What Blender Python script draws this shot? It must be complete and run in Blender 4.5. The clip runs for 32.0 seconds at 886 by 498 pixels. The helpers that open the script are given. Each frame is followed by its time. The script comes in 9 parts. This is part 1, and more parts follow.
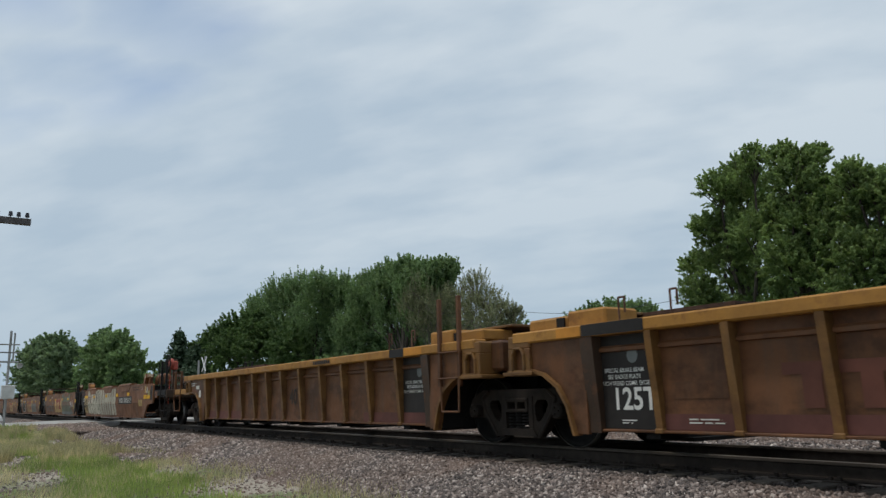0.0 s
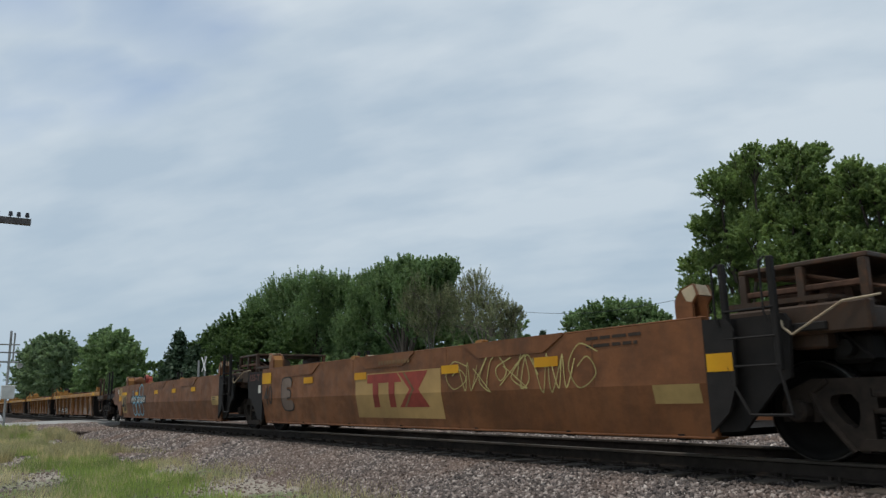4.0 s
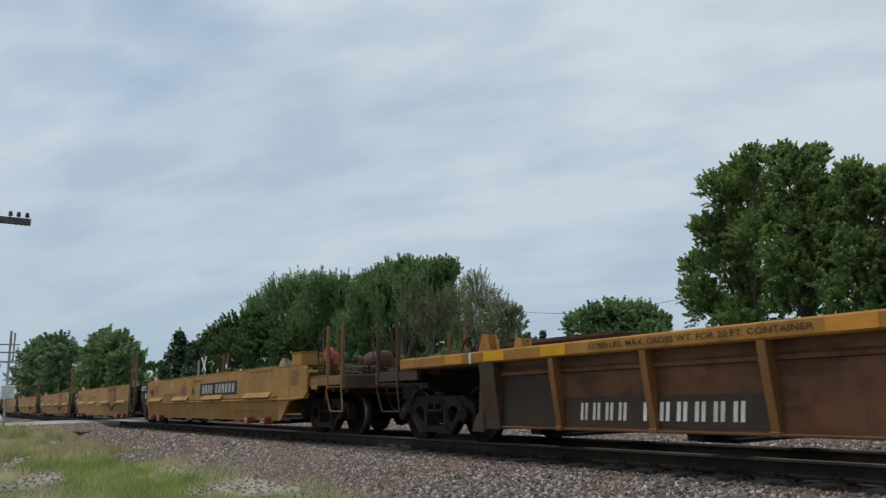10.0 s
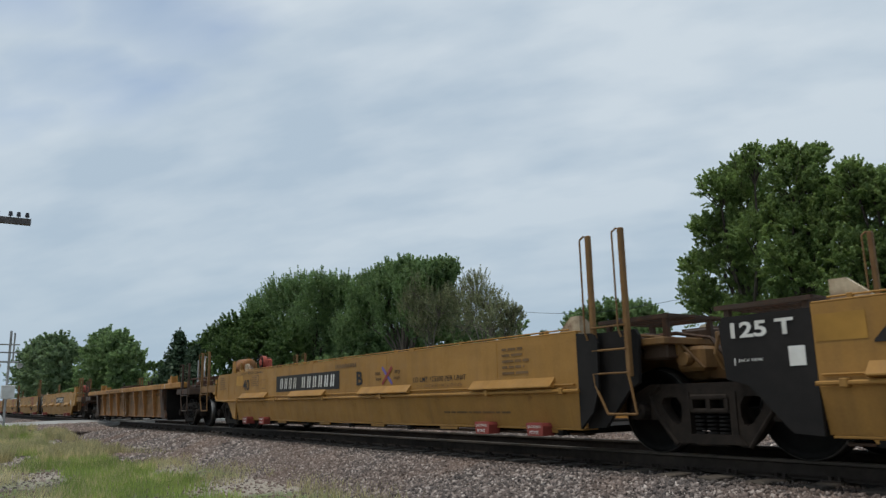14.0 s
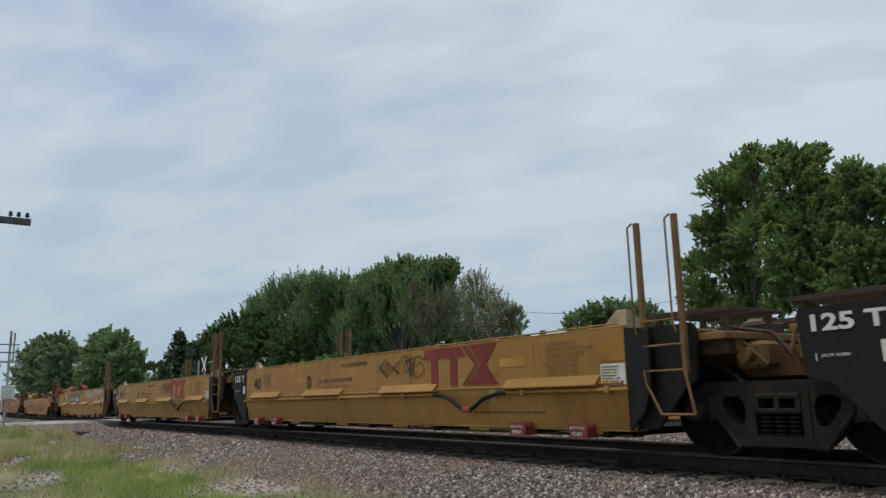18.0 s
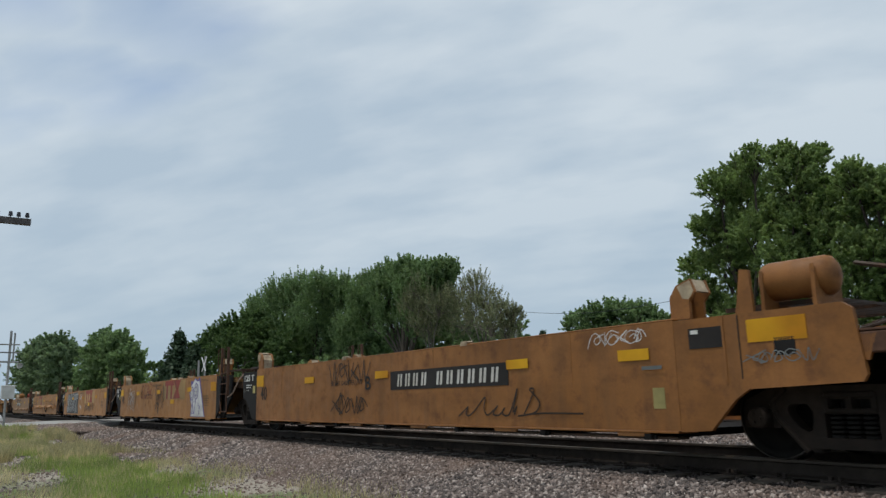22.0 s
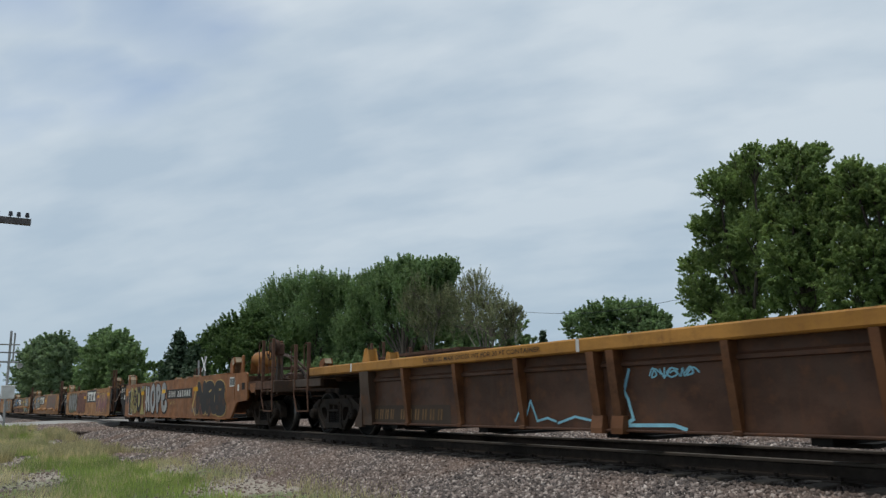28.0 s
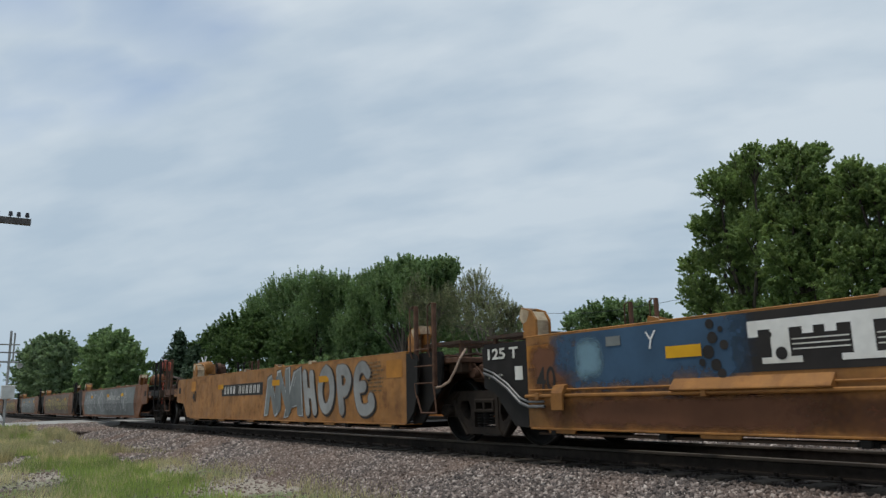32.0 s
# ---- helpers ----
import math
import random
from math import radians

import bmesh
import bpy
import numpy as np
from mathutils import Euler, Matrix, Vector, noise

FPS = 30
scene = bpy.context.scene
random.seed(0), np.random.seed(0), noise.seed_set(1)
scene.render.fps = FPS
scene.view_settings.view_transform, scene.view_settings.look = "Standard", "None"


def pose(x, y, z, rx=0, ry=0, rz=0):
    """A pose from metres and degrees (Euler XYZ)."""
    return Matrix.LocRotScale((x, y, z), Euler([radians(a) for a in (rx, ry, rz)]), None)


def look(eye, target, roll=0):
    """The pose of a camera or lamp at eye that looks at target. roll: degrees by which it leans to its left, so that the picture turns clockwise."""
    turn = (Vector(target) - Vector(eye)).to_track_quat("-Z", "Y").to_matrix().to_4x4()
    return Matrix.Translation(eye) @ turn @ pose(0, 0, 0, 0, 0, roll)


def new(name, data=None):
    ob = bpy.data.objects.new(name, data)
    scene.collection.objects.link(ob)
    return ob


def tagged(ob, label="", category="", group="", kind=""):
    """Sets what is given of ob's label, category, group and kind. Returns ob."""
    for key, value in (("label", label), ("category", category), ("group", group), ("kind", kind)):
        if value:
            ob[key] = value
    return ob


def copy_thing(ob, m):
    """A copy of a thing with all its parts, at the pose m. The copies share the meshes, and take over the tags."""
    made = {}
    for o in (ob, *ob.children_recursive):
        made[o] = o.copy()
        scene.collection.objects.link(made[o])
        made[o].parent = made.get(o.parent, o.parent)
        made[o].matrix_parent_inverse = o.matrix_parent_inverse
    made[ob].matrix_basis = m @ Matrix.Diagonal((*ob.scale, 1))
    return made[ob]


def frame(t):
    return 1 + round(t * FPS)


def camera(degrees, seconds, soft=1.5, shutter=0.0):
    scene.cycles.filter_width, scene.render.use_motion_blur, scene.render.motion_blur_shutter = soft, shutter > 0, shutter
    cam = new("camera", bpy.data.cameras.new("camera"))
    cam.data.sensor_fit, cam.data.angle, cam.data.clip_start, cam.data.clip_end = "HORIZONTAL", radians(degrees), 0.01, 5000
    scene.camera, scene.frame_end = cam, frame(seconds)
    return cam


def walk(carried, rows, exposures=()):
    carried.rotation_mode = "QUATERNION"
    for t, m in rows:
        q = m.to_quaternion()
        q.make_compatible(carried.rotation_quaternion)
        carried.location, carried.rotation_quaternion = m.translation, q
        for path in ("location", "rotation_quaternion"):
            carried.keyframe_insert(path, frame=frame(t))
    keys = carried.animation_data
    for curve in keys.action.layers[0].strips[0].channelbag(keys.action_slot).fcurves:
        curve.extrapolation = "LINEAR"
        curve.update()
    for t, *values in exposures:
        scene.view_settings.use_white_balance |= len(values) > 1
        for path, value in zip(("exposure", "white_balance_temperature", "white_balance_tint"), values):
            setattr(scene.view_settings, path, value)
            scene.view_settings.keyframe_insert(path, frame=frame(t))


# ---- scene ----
# Eye 0.68 m above the rail head, 8 m from the track centre line. x runs along the track (the train rolls towards +x), y across it, z = 0 at the rail head.
EYE = (0.0, 0.0, 0.676)
AIM = (-0.8077, 0.5555, 0.1980)
cam = camera(61.8, 32.0, soft=1.4, shutter=0.03)
VIEW = look(EYE, tuple(e + 20 * a for e, a in zip(EYE, AIM)), -1.265)
walk(cam, [(0, VIEW), (32, VIEW)], exposures=[(0, 0.0), (32, 0.0)])

TRACK_Y = 8.01          # centre line of the track
GROUND_Z = -0.55
SPEED = 17.65            # metres a second
SUN_EL, SUN_AZ = radians(74), radians(200)   # azimuth clockwise from +y


# ---- light ----
def make_world():
    w = bpy.data.worlds.new("sky")
    scene.world = w
    w.use_nodes = True
    nt = w.node_tree
    nt.nodes.clear()
    n = nt.nodes.new
    out, bg = n("ShaderNodeOutputWorld"), n("ShaderNodeBackground")
    sky = n("ShaderNodeTexSky")
    sky.sky_type, sky.sun_disc = "NISHITA", False
    sky.sun_elevation, sky.sun_rotation = SUN_EL, SUN_AZ
    sky.air_density, sky.dust_density, sky.ozone_density = 1.0, 2.0, 1.0
    gain = n("ShaderNodeMix")
    gain.data_type, gain.blend_type = "RGBA", "MULTIPLY"
    gain.inputs["Factor"].default_value = 1.0
    gain.inputs["B"].default_value = (0.15, 0.15, 0.145, 1)
    nt.links.new(sky.outputs["Color"], gain.inputs["A"])
    # Thin cloud sheets: noise over the direction projected on a flat layer.
    tc, sep = n("ShaderNodeTexCoord"), n("ShaderNodeSeparateXYZ")
    nt.links.new(tc.outputs["Generated"], sep.inputs[0])

    def math_node(op, a, b=None, clamp=False):
        m = n("ShaderNodeMath")
        m.operation, m.use_clamp = op, clamp
        for i, q in enumerate((a, b)):
            if q is None:
                continue
            if isinstance(q, (int, float)):
                m.inputs[i].default_value = q
            else:
                nt.links.new(q, m.inputs[i])
        return m.outputs[0]

    flat = math_node("ADD", math_node("MAXIMUM", sep.outputs["Z"], 0.0), 0.32)
    comb = n("ShaderNodeCombineXYZ")
    nt.links.new(math_node("DIVIDE", sep.outputs["X"], flat), comb.inputs[0])
    nt.links.new(math_node("DIVIDE", sep.outputs["Y"], flat), comb.inputs[1])
    turn = n("ShaderNodeMapping")
    turn.inputs["Rotation"].default_value = (0, 0, radians(-38))
    nt.links.new(comb.outputs[0], turn.inputs[0])

    def cloud_noise(loc, stretch, scale, detail, rough, warp):
        mp, k = n("ShaderNodeMapping"), n("ShaderNodeTexNoise")
        mp.inputs["Location"].default_value, mp.inputs["Scale"].default_value = loc, stretch
        k.inputs["Scale"].default_value, k.inputs["Detail"].default_value = scale, detail
        k.inputs["Roughness"].default_value, k.inputs["Distortion"].default_value = rough, warp
        nt.links.new(turn.outputs[0], mp.inputs[0])
        nt.links.new(mp.outputs[0], k.inputs["Vector"])
        return k

    bands = cloud_noise((4.1, 2.3, 0.4), (0.7, 2.1, 1), 1.3, 3, 0.5, 0.3)
    puffs = cloud_noise((1.3, 5.2, 2.0), (0.95, 1.7, 1), 3.4, 5, 0.45, 0.0)
    wisps = cloud_noise((7.7, 0.9, 1.0), (0.9, 1.9, 1), 9.0, 4, 0.5, 0.0)
    mixn = math_node("ADD", math_node("ADD", math_node("MULTIPLY", bands.outputs[0], 0.40), math_node("MULTIPLY", puffs.outputs[0], 0.48)), math_node("MULTIPLY", wisps.outputs[0], 0.12))
    shade = n("ShaderNodeValToRGB")
    shade.color_ramp.elements[0].position, shade.color_ramp.elements[1].position = 0.40, 0.585
    shade.color_ramp.elements[0].color = (0.450, 0.550, 0.650, 1)
    shade.color_ramp.elements[1].color = (0.640, 0.715, 0.775, 1)
    nt.links.new(mixn, shade.inputs[0])
    # Thin places where the blue shows: high over the line, with frayed edges.
    fray = n("ShaderNodeVectorMath")
    fray.operation = "MULTIPLY_ADD"
    fray.inputs[1].default_value = (0.40, 0.40, 0.0)
    nt.links.new(puffs.outputs["Color"], fray.inputs[0])
    nt.links.new(comb.outputs[0], fray.inputs[2])
    thin = None
    for cx, cy, r0 in ((-1.11, 0.29, 0.17), (-1.31, 0.23, 0.15), (-1.10, 0.04, 0.16), (-1.43, 0.06, 0.12)):
        off, ln = n("ShaderNodeVectorMath"), n("ShaderNodeVectorMath")
        off.operation, ln.operation = "SUBTRACT", "LENGTH"
        off.inputs[1].default_value = (cx + 0.20, cy + 0.20, 0.0)
        nt.links.new(fray.outputs[0], off.inputs[0])
        nt.links.new(off.outputs[0], ln.inputs[0])
        q = math_node("SUBTRACT", 1.0, math_node("DIVIDE", ln.outputs["Value"], r0), True)
        thin = q if thin is None else math_node("MAXIMUM", thin, q)
    mix = n("ShaderNodeMix")
    mix.data_type = "RGBA"
    nt.links.new(math_node("SUBTRACT", 0.95, math_node("MULTIPLY", thin, 0.55), True), mix.inputs["Factor"])
    nt.links.new(gain.outputs["Result"], mix.inputs["A"])
    nt.links.new(shade.outputs[0], mix.inputs["B"])
    # Pale haze towards the horizon.
    haze = n("ShaderNodeMix")
    haze.data_type = "RGBA"
    haze.inputs["B"].default_value = (0.385, 0.50, 0.605, 1)
    nt.links.new(math_node("POWER", math_node("SUBTRACT", 1.0, math_node("MAXIMUM", sep.outputs["Z"], 0.0)), 4.5), haze.inputs["Factor"])
    nt.links.new(mix.outputs["Result"], haze.inputs["A"])
    nt.links.new(haze.outputs["Result"], bg.inputs["Color"])
    bg.inputs["Strength"].default_value = 1.0
    nt.links.new(bg.outputs[0], out.inputs[0])
    sun = new("sun", bpy.data.lights.new("sun", "SUN"))
    sun.data.energy, sun.data.angle, sun.data.color = 1.6, radians(8), (1.0, 0.95, 0.87)
    d = Vector((math.sin(SUN_AZ) * math.cos(SUN_EL), math.cos(SUN_AZ) * math.cos(SUN_EL), math.sin(SUN_EL)))
    sun.matrix_world = look(tuple(60 * d), (0, 0, 0))


make_world()


# ---- materials ----
def nodes_of(name):
    m = bpy.data.materials.new(name)
    m.use_nodes = True
    nt = m.node_tree
    return m, nt, nt.nodes["Principled BSDF"]


def noise_node(nt, vec, scale, detail=4.0, rough=0.55, stretch=None, shift=None):
    mp = nt.nodes.new("ShaderNodeMapping")
    if stretch:
        mp.inputs["Scale"].default_value = stretch
    nt.links.new(vec, mp.inputs["Vector"])
    if shift is not None:
        nt.links.new(shift, mp.inputs["Location"])
    k = nt.nodes.new("ShaderNodeTexNoise")
    k.inputs["Scale"].default_value, k.inputs["Detail"].default_value, k.inputs["Roughness"].default_value = scale, detail, rough
    nt.links.new(mp.outputs[0], k.inputs["Vector"])
    return k.outputs["Fac"]


def ramp_node(nt, fac, lo, hi, c0=(0, 0, 0, 1), c1=(1, 1, 1, 1)):
    r = nt.nodes.new("ShaderNodeValToRGB")
    r.color_ramp.elements[0].position, r.color_ramp.elements[1].position = lo, hi
    r.color_ramp.elements[0].color, r.color_ramp.elements[1].color = c0, c1
    nt.links.new(fac, r.inputs[0])
    return r.outputs[0]


def mix_node(nt, fac, a, b, mode="MIX"):
    m = nt.nodes.new("ShaderNodeMix")
    m.data_type, m.blend_type = "RGBA", mode
    for sock, q in (("Factor", fac), ("A", a), ("B", b)):
        if isinstance(q, (int, float)):
            m.inputs[sock].default_value = q
        elif isinstance(q, tuple):
            m.inputs[sock].default_value = (*q[:3], 1)
        else:
            nt.links.new(q, m.inputs[sock])
    return m.outputs["Result"]


def scale_node(nt, sock, k):
    m = nt.nodes.new("ShaderNodeMath")
    m.operation = "MULTIPLY"
    nt.links.new(sock, m.inputs[0])
    m.inputs[1].default_value = k
    return m.outputs[0]


def bump_node(nt, bsdf, fac, strength, dist):
    b = nt.nodes.new("ShaderNodeBump")
    b.inputs["Strength"].default_value, b.inputs["Distance"].default_value = strength, dist
    nt.links.new(fac, b.inputs["Height"])
    nt.links.new(b.outputs[0], bsdf.inputs["Normal"])


def coords(nt, kind="Object"):
    return nt.nodes.new("ShaderNodeTexCoord").outputs[kind]


def random_shift(nt):
    oi = nt.nodes.new("ShaderNodeObjectInfo")
    v = nt.nodes.new("ShaderNodeVectorMath")
    v.operation = "SCALE"
    v.inputs[0].default_value = (61.0, 17.0, 33.0)
    nt.links.new(oi.outputs["Random"], v.inputs["Scale"])
    return v.outputs[0]


def paint(name, base, rust=(0.13, 0.055, 0.025), rust_amount=0.3, grime=(0.05, 0.04, 0.03), grime_amount=0.35, rough=0.55, spread=0.12, blotch=0.35):
    """Weathered car paint: faded patches, rust spots, soot streaks that run down."""
    m, nt, b = nodes_of(name)
    base = (base[0] * 1.04, base[1] * 0.95, base[2] * 0.78)
    v, sh = coords(nt), random_shift(nt)
    fade = noise_node(nt, v, 0.55, 3, 0.5, (1, 1, 1.6), sh)
    col = mix_node(nt, ramp_node(nt, fade, 0.35, 0.68), tuple(c * (1 - spread) for c in base), tuple(min(0.9, c * (1 + spread) + 0.01) for c in base))
    streak = noise_node(nt, v, 2.6, 6, 0.62, (1.6, 1, 0.16), sh)
    col = mix_node(nt, scale_node(nt, ramp_node(nt, streak, 0.46, 0.74), grime_amount), col, grime)
    stain = noise_node(nt, v, 1.7, 7, 0.66, (0.8, 1, 1.1), sh)
    col = mix_node(nt, scale_node(nt, ramp_node(nt, stain, 0.44, 0.60), blotch), col, tuple(0.28 * c + 0.12 * q for c, q in zip(base, rust)))
    spots = noise_node(nt, v, 3.3, 9, 0.68, (1, 1, 1), sh)
    col = mix_node(nt, scale_node(nt, ramp_node(nt, spots, 0.66 - 0.28 * rust_amount, 0.80 - 0.2 * rust_amount), 0.85), col, rust)
    dust = noise_node(nt, v, 1.1, 5, 0.6, (0.5, 1, 2.2), sh)
    pale = tuple(1.2 * c + 0.012 for c in base)
    col = mix_node(nt, scale_node(nt, ramp_node(nt, dust, 0.52, 0.74), 0.45), col, pale)
    runs = noise_node(nt, v, 9.0, 4, 0.6, (1.0, 1, 0.09), sh)
    col = mix_node(nt, scale_node(nt, ramp_node(nt, runs, 0.56, 0.78), 0.35 + 0.4 * rust_amount), col, tuple(0.5 * c + 0.5 * q for c, q in zip(base, rust)))
    fine = noise_node(nt, v, 38, 4, 0.6, None, sh)
    col = mix_node(nt, 0.06, col, ramp_node(nt, fine, 0.3, 0.7), "OVERLAY")
    nt.links.new(col, b.inputs["Base Color"])
    nt.links.new(ramp_node(nt, spots, 0.3, 0.8, (rough - 0.1,) * 3 + (1,), (min(1, rough + 0.25),) * 3 + (1,)), b.inputs["Roughness"])
    b.inputs["Specular IOR Level"].default_value = 0.28
    bump_node(nt, b, fade, 0.25, 0.02)
    return m


def plain(name, base, rough=0.7, metallic=0.0, vary=0.25, scale=14, bump=0.0, bump_scale=None):
    m, nt, b = nodes_of(name)
    v, sh = coords(nt), random_shift(nt)
    f = noise_node(nt, v, scale, 6, 0.6, None, sh)
    g = noise_node(nt, v, scale * 0.13, 3, 0.5, None, sh)
    col = mix_node(nt, ramp_node(nt, f, 0.3, 0.72), tuple(c * (1 - vary) for c in base), tuple(min(0.95, c * (1 + vary)) for c in base))
    col = mix_node(nt, 0.35, col, ramp_node(nt, g, 0.3, 0.7), "OVERLAY")
    nt.links.new(col, b.inputs["Base Color"])
    b.inputs["Roughness"].default_value, b.inputs["Metallic"].default_value = rough, metallic
    b.inputs["Specular IOR Level"].default_value = 0.3
    if bump:
        bump_node(nt, b, noise_node(nt, v, bump_scale or scale * 2, 5, 0.6, None, sh), bump, 0.02)
    return m


def mist(name, base, soft=2.2, ragged=1.4, full_top=False):
    """Sprayed paint that thins out towards the rim of its patch."""
    m, nt, b = nodes_of(name)
    g, v, sh = coords(nt, "Generated"), coords(nt), random_shift(nt)
    away = nt.nodes.new("ShaderNodeVectorMath")
    away.operation = "MULTIPLY_ADD"
    away.inputs[1].default_value, away.inputs[2].default_value = ((2, 0, 1), (-1, 0, -1)) if full_top else ((2, 0, 2), (-1, 0, -1))
    nt.links.new(g, away.inputs[0])
    dist = nt.nodes.new("ShaderNodeVectorMath")
    dist.operation = "LENGTH"
    square = nt.nodes.new("ShaderNodeVectorMath")
    square.operation = "MULTIPLY"
    nt.links.new(away.outputs[0], square.inputs[0])
    nt.links.new(away.outputs[0], square.inputs[1])
    nt.links.new(square.outputs[0], dist.inputs[0])
    torn = noise_node(nt, v, 3.0, 7, 0.68, None, sh)
    rim = nt.nodes.new("ShaderNodeMath")
    rim.operation = "MULTIPLY_ADD"
    rim.inputs[1].default_value = ragged
    nt.links.new(torn, rim.inputs[0])
    nt.links.new(dist.outputs["Value"], rim.inputs[2])
    thick = ramp_node(nt, scale_node(nt, rim.outputs[0], 0.5), 0.46 + 0.25 * ragged - 0.5 / soft, 0.46 + 0.25 * ragged, (1, 1, 1, 1), (0, 0, 0, 1))
    tone = noise_node(nt, v, 1.6, 5, 0.6, None, sh)
    nt.links.new(mix_node(nt, ramp_node(nt, tone, 0.3, 0.7), tuple(0.75 * c for c in base), tuple(1.2 * c for c in base)), b.inputs["Base Color"])
    nt.links.new(thick, b.inputs["Alpha"])
    b.inputs["Roughness"].default_value = 0.7
    b.inputs["Specular IOR Level"].default_value = 0.25
    return m


M = {
    "yellow": paint("clean_yellow_paint", (0.334, 0.187, 0.051), rust_amount=0.16, grime_amount=0.28, spread=0.08, blotch=0.15),
    "tan": paint("dusty_tan_paint", (0.352, 0.174, 0.060), rust_amount=0.3, grime_amount=0.30, spread=0.10, blotch=0.18),
    # Duller, browner tan for the last unit of its set.
    "tandull": paint("dull_tan_paint", (0.275, 0.155, 0.072), rust_amount=0.4, grime_amount=0.4, spread=0.10, blotch=0.3),
    "orange": paint("faded_orange_paint", (0.345, 0.164, 0.047), rust_amount=0.5, grime_amount=0.42, blotch=0.40),
    "tanrust": paint("rust_stained_tan_paint", (0.285, 0.128, 0.040), rust_amount=0.5, grime_amount=0.35),
    "rustorange": paint("rusty_orange_paint", (0.255, 0.105, 0.035), rust_amount=0.5, grime_amount=0.4, blotch=0.45),
    "brown": paint("rusty_brown_paint", (0.195, 0.080, 0.032), rust_amount=0.5, grime_amount=0.4, blotch=0.55),
    "olive": paint("dirty_olive_yellow_paint", (0.20, 0.105, 0.034), rust_amount=0.45, grime_amount=0.55, blotch=0.75),
    # Grime and the shade below the top chord, both in one brown.
    "dirty": paint("grime_and_shade_brown_paint", (0.135, 0.058, 0.024), rust_amount=0.5, grime_amount=0.65, blotch=0.85),
    "chord": paint("chipped_yellow_chord_paint", (0.37, 0.19, 0.042), rust_amount=0.45, grime_amount=0.2),
    "soot": paint("sooty_rib_paint", (0.050, 0.031, 0.022), rust_amount=0.5, grime_amount=0.5),
    "ribpaint": paint("rust_stained_rib_paint", (0.22, 0.105, 0.036), rust_amount=0.5, grime_amount=0.45),
    # Soot, with chord shade put into the wall colour as well.
    "sootshadewall": paint("soot_and_shade_wall_paint", (0.070, 0.033, 0.021), rust_amount=0.5, grime_amount=0.5, blotch=0.7),
    "dirtyend": paint("grimy_yellow_paint", (0.20, 0.115, 0.045), rust_amount=0.45, grime_amount=0.6),
    "rustwhite": paint("rust_stained_white_paint", (0.50, 0.44, 0.36), rust_amount=0.75, grime_amount=0.5),
    "black": plain("sooty_black_paint", (0.0125, 0.0103, 0.0092), 0.75, 0, 0.3, 6),
    "iron": plain("greasy_cast_iron", (0.024, 0.0168, 0.0122), 0.8, 0.1, 0.45, 7, 0.3),
    # Near-black base: deep shade below the cars is put into the iron.
    "darkiron": plain("shade_dark_running_gear", (0.0062, 0.0052, 0.0045), 0.8, 0.1, 0.4, 9, 0.3),
    "rustiron": plain("rusty_iron", (0.095, 0.048, 0.030), 0.8, 0, 0.4, 8, 0.3),
    "wheelrim": plain("polished_wheel_tread", (0.17, 0.16, 0.15), 0.45, 0.8, 0.3, 8),
    # Worn head made lighter as if lit; rusty web below darker as if shaded.
    "railtop": plain("worn_lit_rail_head", (0.075, 0.059, 0.046), 0.5, 0.2, 0.3, 6),
    "rail": plain("rusty_shaded_rail_web", (0.036, 0.027, 0.021), 0.8, 0.1, 0.35, 10, 0.3),
    "tie": plain("weathered_oak_tie", (0.070, 0.057, 0.045), 0.9, 0, 0.4, 6, 0.5),
    "palerubber": plain("dusty_pale_rubber", (0.30, 0.215, 0.165), 0.8, 0, 0.25, 9),
    "palesteel": plain("galvanised_pipe", (0.15, 0.15, 0.15), 0.5, 0.5, 0.25, 9),
    "white": plain("white_stencil_paint", (0.62, 0.60, 0.55), 0.6, 0, 0.12, 9),
    "ink": plain("black_stencil_paint", (0.020, 0.016, 0.014), 0.6, 0, 0.2, 9),
    "faint": plain("faded_brown_stencil", (0.17, 0.10, 0.045), 0.7, 0, 0.2, 9),
    "red": plain("faded_red_paint", (0.245, 0.040, 0.026), 0.6, 0, 0.2, 5),
    "reelred": plain("bright_red_reel_paint", (0.42, 0.085, 0.055), 0.55, 0, 0.2, 5),
    "jackred": plain("dusty_red_pad_paint", (0.22, 0.045, 0.036), 0.6, 0, 0.2, 5),
    "patch": plain("bright_yellow_patch", (0.62, 0.315, 0.008), 0.65, 0, 0.08, 5),
    "patchdull": plain("dull_yellow_patch", (0.36, 0.19, 0.035), 0.6, 0, 0.12, 5),
    "panel": plain("pale_yellow_panel", (0.36, 0.225, 0.085), 0.6, 0, 0.12, 4),
    "paper": plain("white_stickers", (0.62, 0.60, 0.54), 0.6, 0, 0.1, 9),
}


